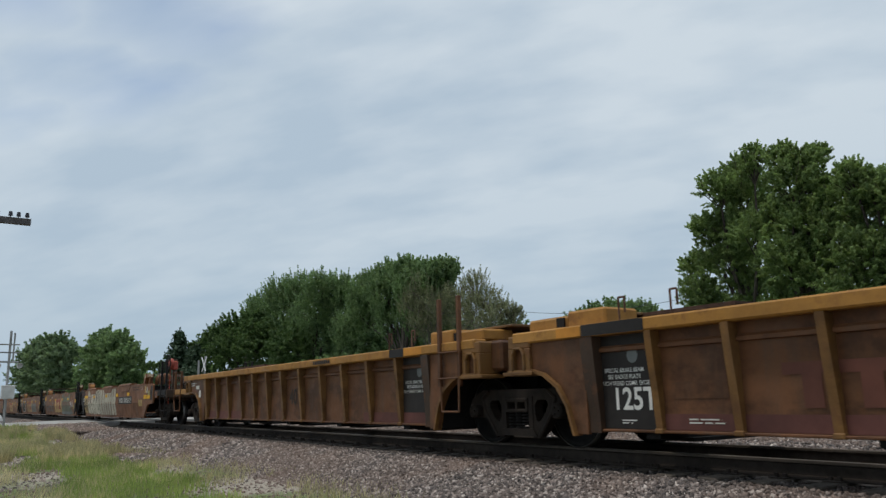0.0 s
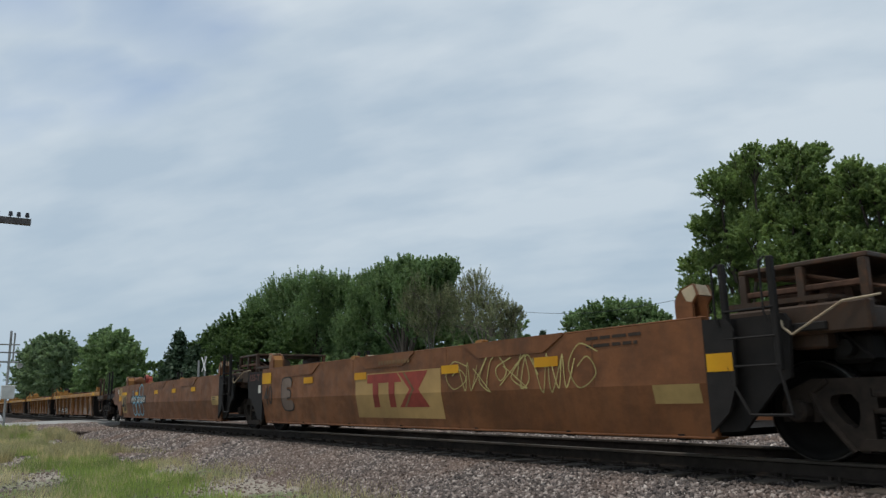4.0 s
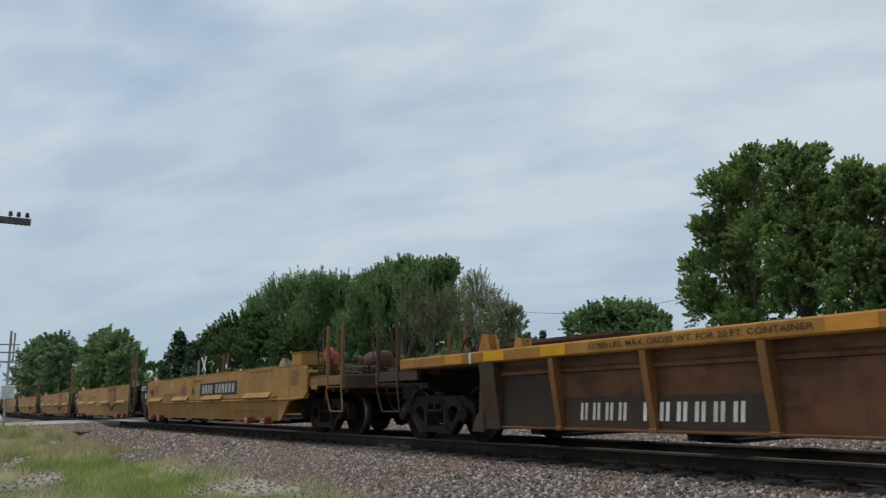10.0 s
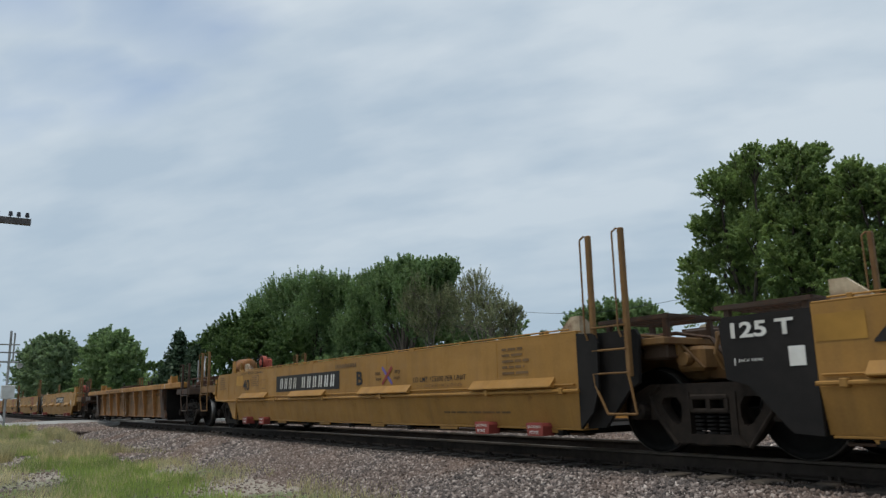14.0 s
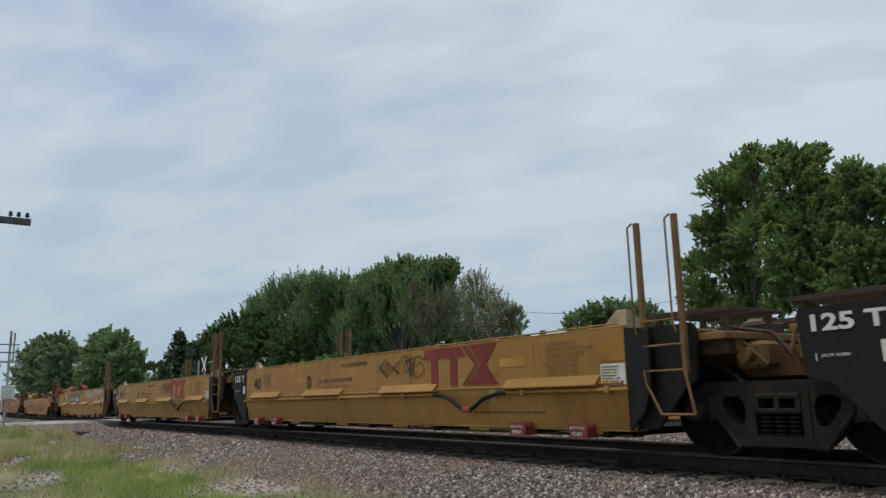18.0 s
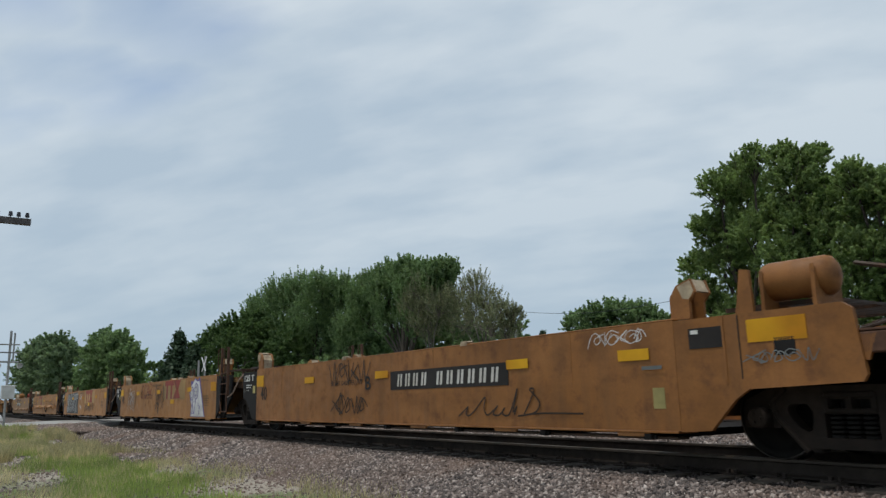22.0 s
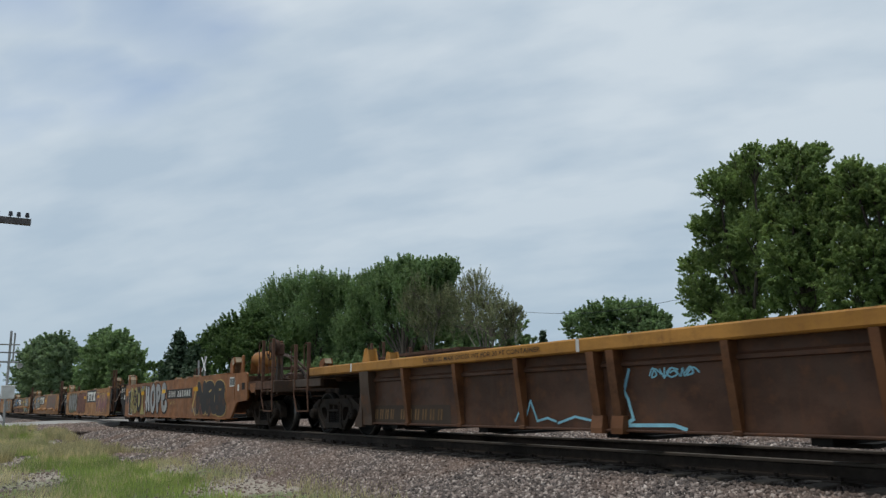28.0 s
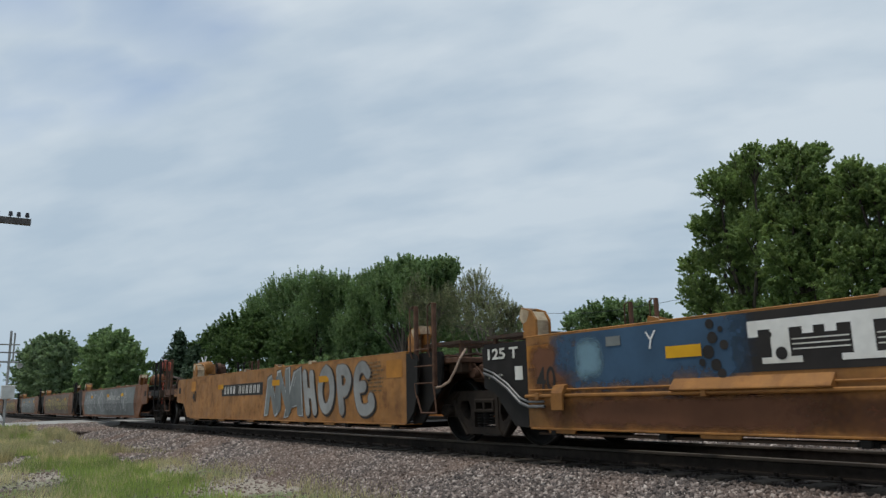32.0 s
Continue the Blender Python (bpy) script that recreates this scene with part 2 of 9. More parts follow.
# ---- mesh building ----
class Shape:
    """Collects vertices and faces of one mesh."""

    def __init__(self):
        self.v, self.f = [], []

    def add(self, verts, faces):
        k = len(self.v)
        self.v.extend(verts)
        self.f.extend(tuple(i + k for i in q) for q in faces)
        return self

    def box(self, x0, x1, y0, y1, z0, z1, bev=0.0):
        if bev:
            b = min(bev, (x1 - x0) / 3, (y1 - y0) / 3, (z1 - z0) / 3)
            pts, idx = [], {}
            xs, ys, zs = (x0, x1), (y0, y1), (z0, z1)
            for i in (0, 1):
                for j in (0, 1):
                    for k in (0, 1):
                        dx, dy, dz = b * (1 - 2 * i), b * (1 - 2 * j), b * (1 - 2 * k)
                        for a, o in (("x", (0, dy, dz)), ("y", (dx, 0, dz)), ("z", (dx, dy, 0))):
                            idx[i, j, k, a] = len(pts)
                            pts.append((xs[i] + o[0], ys[j] + o[1], zs[k] + o[2]))
            q = lambda i, j, k, a: idx[i, j, k, a]
            fs = []
            for s in (0, 1):
                fs.append([q(s, 0, 0, "x"), q(s, 1, 0, "x"), q(s, 1, 1, "x"), q(s, 0, 1, "x")])
                fs.append([q(0, s, 0, "y"), q(1, s, 0, "y"), q(1, s, 1, "y"), q(0, s, 1, "y")])
                fs.append([q(0, 0, s, "z"), q(1, 0, s, "z"), q(1, 1, s, "z"), q(0, 1, s, "z")])
            for s in (0, 1):
                for t in (0, 1):
                    fs.append([q(0, s, t, "y"), q(1, s, t, "y"), q(1, s, t, "z"), q(0, s, t, "z")])
                    fs.append([q(s, 0, t, "x"), q(s, 1, t, "x"), q(s, 1, t, "z"), q(s, 0, t, "z")])
                    fs.append([q(s, t, 0, "x"), q(s, t, 1, "x"), q(s, t, 1, "y"), q(s, t, 0, "y")])
                    for r in (0, 1):
                        fs.append([q(s, t, r, "x"), q(s, t, r, "y"), q(s, t, r, "z")])
            return self.add(pts, fs)
        v = [(x, y, z) for x in (x0, x1) for y in (y0, y1) for z in (z0, z1)]
        return self.add(v, [(0, 1, 3, 2), (4, 6, 7, 5), (0, 4, 5, 1), (2, 3, 7, 6), (0, 2, 6, 4), (1, 5, 7, 3)])

    def prism(self, pts, y0, y1, axis="y"):
        """A polygon given in (x, z), pushed from y0 to y1; axis x: given in (y, z), pushed along x; axis z: given in (x, y)."""
        n = len(pts)
        put = {"y": lambda a, b, c: (a, c, b), "x": lambda a, b, c: (c, a, b), "z": lambda a, b, c: (a, b, c)}[axis]
        v = [put(a, b, y0) for a, b in pts] + [put(a, b, y1) for a, b in pts]
        f = [tuple(range(n)), tuple(range(2 * n - 1, n - 1, -1))]
        f += [(i, i + n, (i + 1) % n + n, (i + 1) % n) for i in range(n)]
        return self.add(v, f)

    def ring(self, outer, inner, y0, y1):
        """A plate in the xz plane with a hole: outer and inner outlines have as many points."""
        n = len(outer)
        v = [(a, y, b) for y in (y0, y1) for o in (outer, inner) for a, b in o]
        f = []
        for i in range(n):
            j = (i + 1) % n
            f += [(i, j, n + j, n + i), (2 * n + i, 3 * n + i, 3 * n + j, 2 * n + j), (i, 2 * n + i, 2 * n + j, j), (n + i, n + j, 3 * n + j, 3 * n + i)]
        return self.add(v, f)

    def rod(self, a, b, r, n=8, r2=None):
        a, b = Vector(a), Vector(b)
        q = (b - a).to_track_quat("Z", "Y")
        r2 = r if r2 is None else r2
        v = []
        for c, s in ((a, r), (b, r2)):
            v += [tuple(c + q @ Vector((s * math.cos(2 * math.pi * i / n), s * math.sin(2 * math.pi * i / n), 0))) for i in range(n)]
        f = [tuple(range(n - 1, -1, -1)), tuple(range(n, 2 * n))] + [(i, (i + 1) % n, (i + 1) % n + n, i + n) for i in range(n)]
        return self.add(v, f)

    def pipe(self, pts, r, n=6):
        for a, b in zip(pts, pts[1:]):
            self.rod(a, b, r, n)
        return self

    def lathe(self, prof, c, n=24, axis="y"):
        """Profile in (radius, along axis), turned about the axis through c."""
        m, v, f = len(prof), [], []
        for i in range(n):
            s, k = math.sin(2 * math.pi * i / n), math.cos(2 * math.pi * i / n)
            for r, h in prof:
                o = (r * k, h, r * s) if axis == "y" else (h, r * k, r * s) if axis == "x" else (r * k, r * s, h)
                v.append((c[0] + o[0], c[1] + o[1], c[2] + o[2]))
        for i in range(n):
            for j in range(m - 1):
                a, b = i * m + j, (i + 1) % n * m + j
                f.append((a, b, b + 1, a + 1))
        return self.add(v, f)

    def mirror_y(self):
        k = len(self.v)
        self.v += [(x, -y, z) for x, y, z in self.v]
        self.f += [tuple(i + k for i in reversed(q)) for q in self.f]
        return self

    def mesh(self, name, mat, smooth=False):
        me = bpy.data.meshes.new(name)
        me.from_pydata(self.v, [], self.f)
        bm = bmesh.new()
        bm.from_mesh(me)
        bmesh.ops.recalc_face_normals(bm, faces=bm.faces)
        bm.to_mesh(me)
        bm.free()
        if smooth:
            me.shade_smooth()
        me.materials.append(mat)
        return me


# Writing, scrawls and gratings: pieces too small to pick apart.
FINE = {"lettering", "small_lettering", "lettering_bar", "number_bar", "graffiti_scrawl", "graffiti_line", "emblem_line", "walkway", "grating"}


def part(name, shape, material, parent, label="", smooth=False):
    """One mesh object under a thing or a part. shape: a Shape, or a mesh that is shared."""
    me = shape if isinstance(shape, bpy.types.Mesh) else shape.mesh(name, material, smooth)
    ob = new(name, me)
    ob.parent = parent
    if label:
        ob["label"] = label
    if name in FINE:
        ob["kind"] = "stuff"
    return ob


def thing(name, label, category, group="", kind=""):
    return tagged(new(name), label, category, group, kind)


CACHE = {}


def shared(key, make, mat, smooth=False):
    """The mesh that make() shapes, built once a key and material."""
    k = (key, mat.name)
    if k not in CACHE:
        CACHE[k] = make().mesh(key.split("/")[0], mat, smooth)
    return CACHE[k]


# ---- lettering and painted marks on the near side of a car ----
TEXTS = {}


def text_data(body, bold=0.0):
    if (body, bold) not in TEXTS:
        cu = bpy.data.curves.new("lettering", "FONT")
        cu.body, cu.size, cu.offset, cu.resolution_u = body, 1.0, bold, 3
        ob = new("lettering", cu)
        me = bpy.data.meshes.new_from_object(ob)
        bpy.data.objects.remove(ob)
        co = np.array([v.co[:] for v in me.vertices])
        lo, hi = co.min(0), co.max(0)
        TEXTS[body, bold] = (co - lo, [tuple(q.vertices) for q in me.polygons], hi - lo)
    return TEXTS[body, bold]


def rounded(pts, rounds=2):
    """The closed outline with its corners cut round."""
    for _ in range(rounds):
        q = []
        for (x0, z0), (x1, z1) in zip(pts, pts[1:] + pts[:1]):
            q += [(0.75 * x0 + 0.25 * x1, 0.75 * z0 + 0.25 * z1), (0.25 * x0 + 0.75 * x1, 0.25 * z0 + 0.75 * z1)]
        pts = q
    return pts


class Side:
    """The near face of a car: y as a function of z, with the marks on it."""

    def __init__(self, parent, top=-1.525, crease=None, low=None, zlow=0.3):
        self.parent, self.top, self.crease, self.low, self.zlow = parent, top, crease, low, zlow

    def y(self, z):
        if self.crease is None or z >= self.crease:
            return self.top
        return self.top + (self.low - self.top) * (self.crease - z) / (self.crease - self.zlow)

    def flat(self, name, polys, mat, lift=0.005, label=""):
        """Thin painted pieces, each a polygon in (x, z)."""
        s = Shape()
        for pts in polys:
            for piece in self.cut(pts):
                n = len(piece)
                s.add([(x, self.y(z) - lift, z) for x, z in piece], [tuple(range(n))])
        return part(name, s, mat, self.parent, label)

    def cut(self, pts):
        c = self.crease
        if c is None or min(z for _, z in pts) >= c or max(z for _, z in pts) <= c:
            return [pts]
        out = []
        for up in (True, False):
            q = []
            for (x0, z0), (x1, z1) in zip(pts, pts[1:] + pts[:1]):
                a, b = (z0 >= c) == up, (z1 >= c) == up
                if a:
                    q.append((x0, z0))
                if a != b:
                    k = (c - z0) / (z1 - z0)
                    q.append((x0 + k * (x1 - x0), c))
            if len(q) > 2:
                out.append(q)
        return out

    def rect(self, name, x0, x1, z0, z1, mat, lift=0.005, label=""):
        return self.flat(name, [[(x0, z0), (x1, z0), (x1, z1), (x0, z1)]], mat, lift, label)

    def text(self, body, x, z, h, mat, width=None, lift=0.009, bold=0.012, slant=0.0, name="lettering"):
        """Letters of height h whose lower left corner is at (x, z)."""
        co, polys, size = text_data(body, bold)
        k = h / size[1]
        kx = k if width is None else width / size[0]
        s = Shape()
        s.add([(x + a * kx + slant * b * k, self.y(z + b * k) - lift, z + b * k) for a, b, _ in co], polys)
        return part(name, s, mat, self.parent)

    def bars(self, x0, x1, z0, z1, n, mat, lift=0.009, name="lettering_bar", gaps=()):
        """Characters that stay plain bars: n equal blocks, none where a gap is named."""
        w = (x1 - x0) / n
        polys = []
        for i in range(n):
            if i not in gaps:
                a, b = x0 + (i + 0.12) * w, x0 + (i + 0.86) * w
                polys.append([(a, z0), (b, z0), (b, z1), (a, z1)])
        return self.flat(name, polys, mat, lift)

    def lines(self, x0, x1, z0, z1, rows, mat, seed=0, lift=0.008):
        """A block of writing too small to read."""
        rnd = random.Random(seed)
        polys, h = [], (z1 - z0) / rows
        for i in range(rows):
            z = z1 - (i + 1) * h
            x = x0
            end = x0 + (x1 - x0) * rnd.uniform(0.7, 1.0)
            while x < end:
                w = min(rnd.uniform(0.08, 0.3), end - x)
                polys.append([(x, z + 0.34 * h), (x + w, z + 0.34 * h), (x + w, z + 0.76 * h), (x, z + 0.76 * h)])
                x += w + 0.03
        return self.flat("small_lettering", polys, mat, lift)

    def blot(self, name, pts, mat, lift=0.009, rounds=2):
        """A painted patch with a rounded outline."""
        return self.flat(name, [rounded(pts, rounds)], mat, lift)

    def stroke(self, pts, w, mat, name="graffiti_line", lift=0.011):
        """A sprayed line through the points."""
        polys = []
        for (x0, z0), (x1, z1) in zip(pts, pts[1:]):
            d = math.hypot(x1 - x0, z1 - z0) or 1
            ux, uz = (x1 - x0) / d * w / 2, (z1 - z0) / d * w / 2
            polys.append([(x0 - ux + uz, z0 - uz - ux), (x1 + ux + uz, z1 + uz - ux), (x1 + ux - uz, z1 + uz + ux), (x0 - ux - uz, z0 - uz + ux)])
        return self.flat(name, polys, mat, lift)

    def fat(self, name, lines, r, mat, lift=0.011, under=None, shift=(0, 0)):
        """Round-ended broad strokes; under a height, only what lies below it."""
        s, k = Shape(), 0
        for pts in lines:
            for (x0, z0), (x1, z1) in zip(pts, pts[1:]):
                a = math.atan2(z1 - z0, x1 - x0)
                q = [(x1 + shift[0] + r * math.cos(a + w * math.pi / 8), z1 + shift[1] + r * math.sin(a + w * math.pi / 8)) for w in range(-4, 5)]
                q += [(x0 + shift[0] + r * math.cos(a + w * math.pi / 8), z0 + shift[1] + r * math.sin(a + w * math.pi / 8)) for w in range(4, 13)]
                if under is not None:
                    c = []
                    for (u0, v0), (u1, v1) in zip(q, q[1:] + q[:1]):
                        if v0 <= under:
                            c.append((u0, v0))
                        if (v0 <= under) != (v1 <= under):
                            f = (under - v0) / (v1 - v0)
                            c.append((u0 + f * (u1 - u0), under))
                    q = c
                if len(q) > 2:
                    y = lift + 0.00008 * k
                    s.add([(x, self.y(z) - y, z) for x, z in q], [tuple(range(len(q)))])
                    k += 1
        return part(name, s, mat, self.parent) if k else None

    def emblem(self, x0, x1, z0, z1, mat, inner=None, panel=None, name="emblem"):
        """The owner's mark as plain bars: a long top bar with two stems, and an hourglass with a chevron."""
        w, h = x1 - x0, z1 - z0
        if panel:
            self.rect("emblem_panel", *panel[1:], panel[0], 0.005)
        t = 0.27 * h
        P = lambda a, b: (x0 + a * w, z0 + b * h)
        tb = 1 - t / h
        polys = [
            [P(0, tb), P(0.60, tb), P(0.52, 1), P(0, 1)],
            [P(0.10, 0), P(0.20, 0), P(0.20, tb), P(0.10, tb)],
            [P(0.38, 0), P(0.48, 0), P(0.48, tb), P(0.38, tb)],
            [P(0.54, 1), P(1.0, 1), P(0.86, 0.5), P(0.72, 0.5)],
            [P(0.72, 0.5), P(0.86, 0.5), P(1.0, 0), P(0.54, 0)],
        ]
        self.flat(name, polys, mat, 0.009)
        if inner:
            self.flat("emblem_chevron", [[P(0.615, 1), P(0.65, 1), P(0.80, 0.5), P(0.765, 0.5)], [P(0.615, 0), P(0.65, 0), P(0.80, 0.5), P(0.765, 0.5)]], inner, 0.012)


# ---- trucks ----
def truck_mesh_frame(wb, wr):
    """Cast side frame: top bar over the axle boxes, struts down to the spring seat, window in the middle."""
    s, a = Shape(), wb / 2
    zt = wr + 0.30
    y0, y1 = -0.075, 0.075
    s.prism([(-a - 0.20, wr + 0.02), (-a - 0.17, wr + 0.17), (-a + 0.12, zt), (a - 0.12, zt), (a + 0.17, wr + 0.17), (a + 0.20, wr + 0.02), (a - 0.2, wr + 0.10), (a - 0.3, zt - 0.13), (-a + 0.3, zt - 0.13), (-a + 0.2, wr + 0.10)], y0, y1)
    k, g = wb / 1.83, wr / 0.483
    web = [(0.27, zt / g - 0.02), (0.64, zt / g - 0.02), (0.80, 0.66), (0.73, 0.47), (0.45, 0.12), (0.27, 0.12)]
    eye = [(0.37, 0.63), (0.58, 0.64), (0.645, 0.59), (0.61, 0.49), (0.46, 0.32), (0.37, 0.36)]
    for d in (-1, 1):
        # Pierced web between the spring opening and the axle box.
        v, f, n = [], [], 12
        o, h = ([(q[i][0] * 0.72 + q[j][0] * 0.28, q[i][1] * 0.72 + q[j][1] * 0.28) for i in range(6) for j in ((i - 1) % 6, (i + 1) % 6)] for q in (web, eye))
        for y in (y0, y1):
            v += [(d * x * k, y, z * g) for x, z in o] + [(d * x * k, y, z * g) for x, z in h]
        for i in range(n):
            j = (i + 1) % n
            f += [(i, j, n + j, n + i), (2 * n + j, 2 * n + i, 3 * n + i, 3 * n + j), (j, i, 2 * n + i, 2 * n + j), (n + i, n + j, 3 * n + j, 3 * n + i)]
        s.add(v, f if d > 0 else [q[::-1] for q in f])
        s.pipe([(d * x * k, y0 - 0.004, z * g) for x, z in (web[1], web[2], web[3], web[4])], 0.028, 7)
        s.prism([(d * 0.25 * k, 0.2), (d * 0.33 * k, 0.2), (d * 0.33 * k, zt - 0.10), (d * 0.25 * k, zt - 0.10)], y0 - 0.015, y1 + 0.015)
        s.box(*sorted((d * (a - 0.19), d * (a - 0.11))), y0, y1, wr - 0.10, wr + 0.14)
        s.box(*sorted((d * (a + 0.12), d * (a + 0.20))), y0, y1, wr - 0.10, wr + 0.10)
        s.lathe([(0.0, -0.19), (0.085, -0.19), (0.105, -0.17), (0.105, 0.08), (0, 0.08)], (d * a, 0, wr), 14)
        for i in range(3):
            t = i * 2.1
            s.lathe([(0, -0.215), (0.016, -0.215), (0.016, -0.19)], (d * a + 0.05 * math.cos(t), 0, wr + 0.05 * math.sin(t)), 6)
    s.prism([(-0.42, 0.14), (0.42, 0.14), (0.34, 0.24), (-0.34, 0.24)], y0 - 0.03, y1 + 0.03)
    s.box(-0.24, 0.24, y0 - 0.03, y1 + 0.03, 0.60, 0.66, 0.015).box(-0.24, 0.24, y0 - 0.03, y1 + 0.03, 0.46, 0.51, 0.012)
    for x in (-0.22, 0.0, 0.22):
        s.box(x - 0.025, x + 0.025, y0 - 0.03, y1 + 0.03, 0.50, 0.61)
    return s


def truck_mesh_springs():
    s = Shape()
    for x in (-0.15, 0.0, 0.15):
        for k in range(6):
            z = 0.255 + 0.042 * k
            s.lathe([(0.035, z - 0.014), (0.068, z - 0.010), (0.068, z + 0.010), (0.035, z + 0.014)], (x, -0.03, 0), 10, "z")
    return s


def wheel_mesh(r):
    """One wheel at the near end of an axle: tread, flange, dished plate, hub; y runs outwards."""
    return Shape().lathe([(0.07, -0.11), (0.12, -0.10), (0.13, -0.05), (r * 0.55, -0.005), (r - 0.075, -0.02), (r - 0.07, -0.065), (r, -0.065), (r + 0.004, 0.04), (r + 0.028, 0.055), (r + 0.028, 0.075),
                           (r - 0.05, 0.08), (r - 0.075, 0.03), (r * 0.55, 0.035), (0.13, 0.08), (0.07, 0.09)], (0, 0, 0), 32)


def build_truck(label, wb, wr, dark):
    t = thing("freight_truck", label, "railroad truck", "trucks of the train")
    iron = M["iron"]
    for side in (-1, 1):
        f = part("side_frame", shared(f"side_frame/{wb}", lambda: truck_mesh_frame(wb, wr), iron), None, t)
        f.matrix_basis = pose(0, side * 1.0, 0, 0, 0, 0 if side < 0 else 180)
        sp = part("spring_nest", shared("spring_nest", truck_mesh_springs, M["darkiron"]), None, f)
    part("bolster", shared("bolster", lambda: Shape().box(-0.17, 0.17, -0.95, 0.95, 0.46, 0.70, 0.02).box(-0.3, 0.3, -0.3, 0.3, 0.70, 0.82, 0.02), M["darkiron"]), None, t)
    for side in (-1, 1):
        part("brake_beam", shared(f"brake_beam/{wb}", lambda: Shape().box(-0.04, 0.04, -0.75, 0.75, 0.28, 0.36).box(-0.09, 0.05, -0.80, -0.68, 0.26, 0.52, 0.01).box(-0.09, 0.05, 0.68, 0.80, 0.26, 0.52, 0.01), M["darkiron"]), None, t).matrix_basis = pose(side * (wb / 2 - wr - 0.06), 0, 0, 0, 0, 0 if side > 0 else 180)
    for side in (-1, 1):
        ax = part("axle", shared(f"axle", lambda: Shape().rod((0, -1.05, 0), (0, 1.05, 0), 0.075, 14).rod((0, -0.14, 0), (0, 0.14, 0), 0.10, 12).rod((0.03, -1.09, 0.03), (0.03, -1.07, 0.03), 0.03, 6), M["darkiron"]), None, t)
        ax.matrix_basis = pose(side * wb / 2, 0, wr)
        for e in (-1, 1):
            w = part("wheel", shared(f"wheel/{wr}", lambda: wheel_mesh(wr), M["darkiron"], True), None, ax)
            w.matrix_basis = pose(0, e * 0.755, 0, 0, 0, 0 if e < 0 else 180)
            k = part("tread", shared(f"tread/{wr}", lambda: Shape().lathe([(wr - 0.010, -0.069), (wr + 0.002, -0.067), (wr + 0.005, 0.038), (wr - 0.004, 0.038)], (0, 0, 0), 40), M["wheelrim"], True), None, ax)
            k.matrix_basis = w.matrix_basis
    return t


# ---- well cars ----
HALF = 7.65      # truck centre to the middle of a unit


def add_ladder(root, x0, x1, y, z_low, z_high, z_post, mat):
    """A drop step with two tall posts, their hand loops and the rungs between."""
    step = Shape().pipe([(x0, y - 0.02, z_low + 0.5), (x0 + 0.02, y - 0.02, z_low + 0.36), (x0 + 0.20, y - 0.03, z_low + 0.04), (x1 + 0.10, y - 0.03, z_low + 0.04), (x1 + 0.03, y - 0.02, z_low + 0.36), (x1, y - 0.02, z_low + 0.5)], 0.016, 6)
    ladder = part("ladder", step, mat, root)
    for x in (x0, x1):
        part("post", Shape().box(x - 0.03, x + 0.03, y - 0.02, y + 0.05, z_low + 0.45, z_post, 0.01), mat, ladder)
        part("hand_loop", Shape().pipe([(x - 0.05, y - 0.04, z_low + 0.9), (x - 0.07, y - 0.06, z_low + 1.0), (x - 0.07, y - 0.06, z_post - 0.05), (x - 0.03, y - 0.02, z_post)], 0.012, 5), mat, ladder)
    z = z_low + 0.5
    while z < z_high:
        part("rung", shared("rung/%.2f" % (x1 - x0), lambda: Shape().rod((0, 0, 0), (x1 - x0, 0, 0), 0.013, 6), mat), None, ladder).matrix_basis = pose(x0, y - 0.02, z)
        z += 0.27


def coupler_shape():
    s = Shape()
    s.box(8.6, 9.35, -0.10, 0.10, 0.72, 0.92, 0.02)
    s.prism([(9.30, -0.20), (9.58, -0.20), (9.62, -0.02), (9.50, 0.02), (9.48, 0.12), (9.62, 0.22), (9.50, 0.24), (9.30, 0.14)], 0.68, 0.96, "z")
    s.box(8.5, 8.75, -0.22, 0.22, 0.62, 1.0, 0.02)
    s.pipe([(9.0, -0.35, 0.72), (9.2, -0.33, 0.5), (9.45, -0.25, 0.42), (9.62, -0.1, 0.5)], 0.022, 6)
    return s


def brake_wheel_shape(r):
    s = Shape()
    for i in range(24):
        a, b = 2 * math.pi * i / 24, 2 * math.pi * (i + 1) / 24
        s.rod((r * math.cos(a), 0, r * math.sin(a)), (r * math.cos(b), 0, r * math.sin(b)), 0.016, 6)
    for i in range(8):
        a = 2 * math.pi * i / 8
        s.rod((0, 0.03, 0), (r * math.cos(a), 0, r * math.sin(a)), 0.011, 5)
    return s


def tank_shape(length, r, cap=0.1):
    prof = [(0, -length / 2 - cap)] + [(r * math.sin(math.pi / 2 * k / 4), -length / 2 - cap * math.cos(math.pi / 2 * k / 4)) for k in range(1, 5)]
    prof += [(r, length / 2)] + [(r * math.cos(math.pi / 2 * k / 4), length / 2 + cap * math.sin(math.pi / 2 * k / 4)) for k in range(1, 5)]
    return Shape().lathe(prof, (0, 0, 0), 18)


def grating_shape(x0, x1, y0, y1, z):
    s = Shape()
    n = int((x1 - x0) / 0.09)
    for i in range(n + 1):
        x = x0 + (x1 - x0) * i / n
        s.box(x - 0.008, x + 0.008, y0, y1, z - 0.03, z)
    for y in (y0, (y0 + y1) / 2, y1):
        s.box(x0, x1, y - 0.012, y + 0.012, z - 0.045, z + 0.003)
    for x in (x0 + 0.1, x1 - 0.1):
        for y in (y0 + 0.08, y1 - 0.08):
            s.box(x - 0.03, x + 0.03, y - 0.03, y + 0.03, z - 0.26, z - 0.04)
    return s


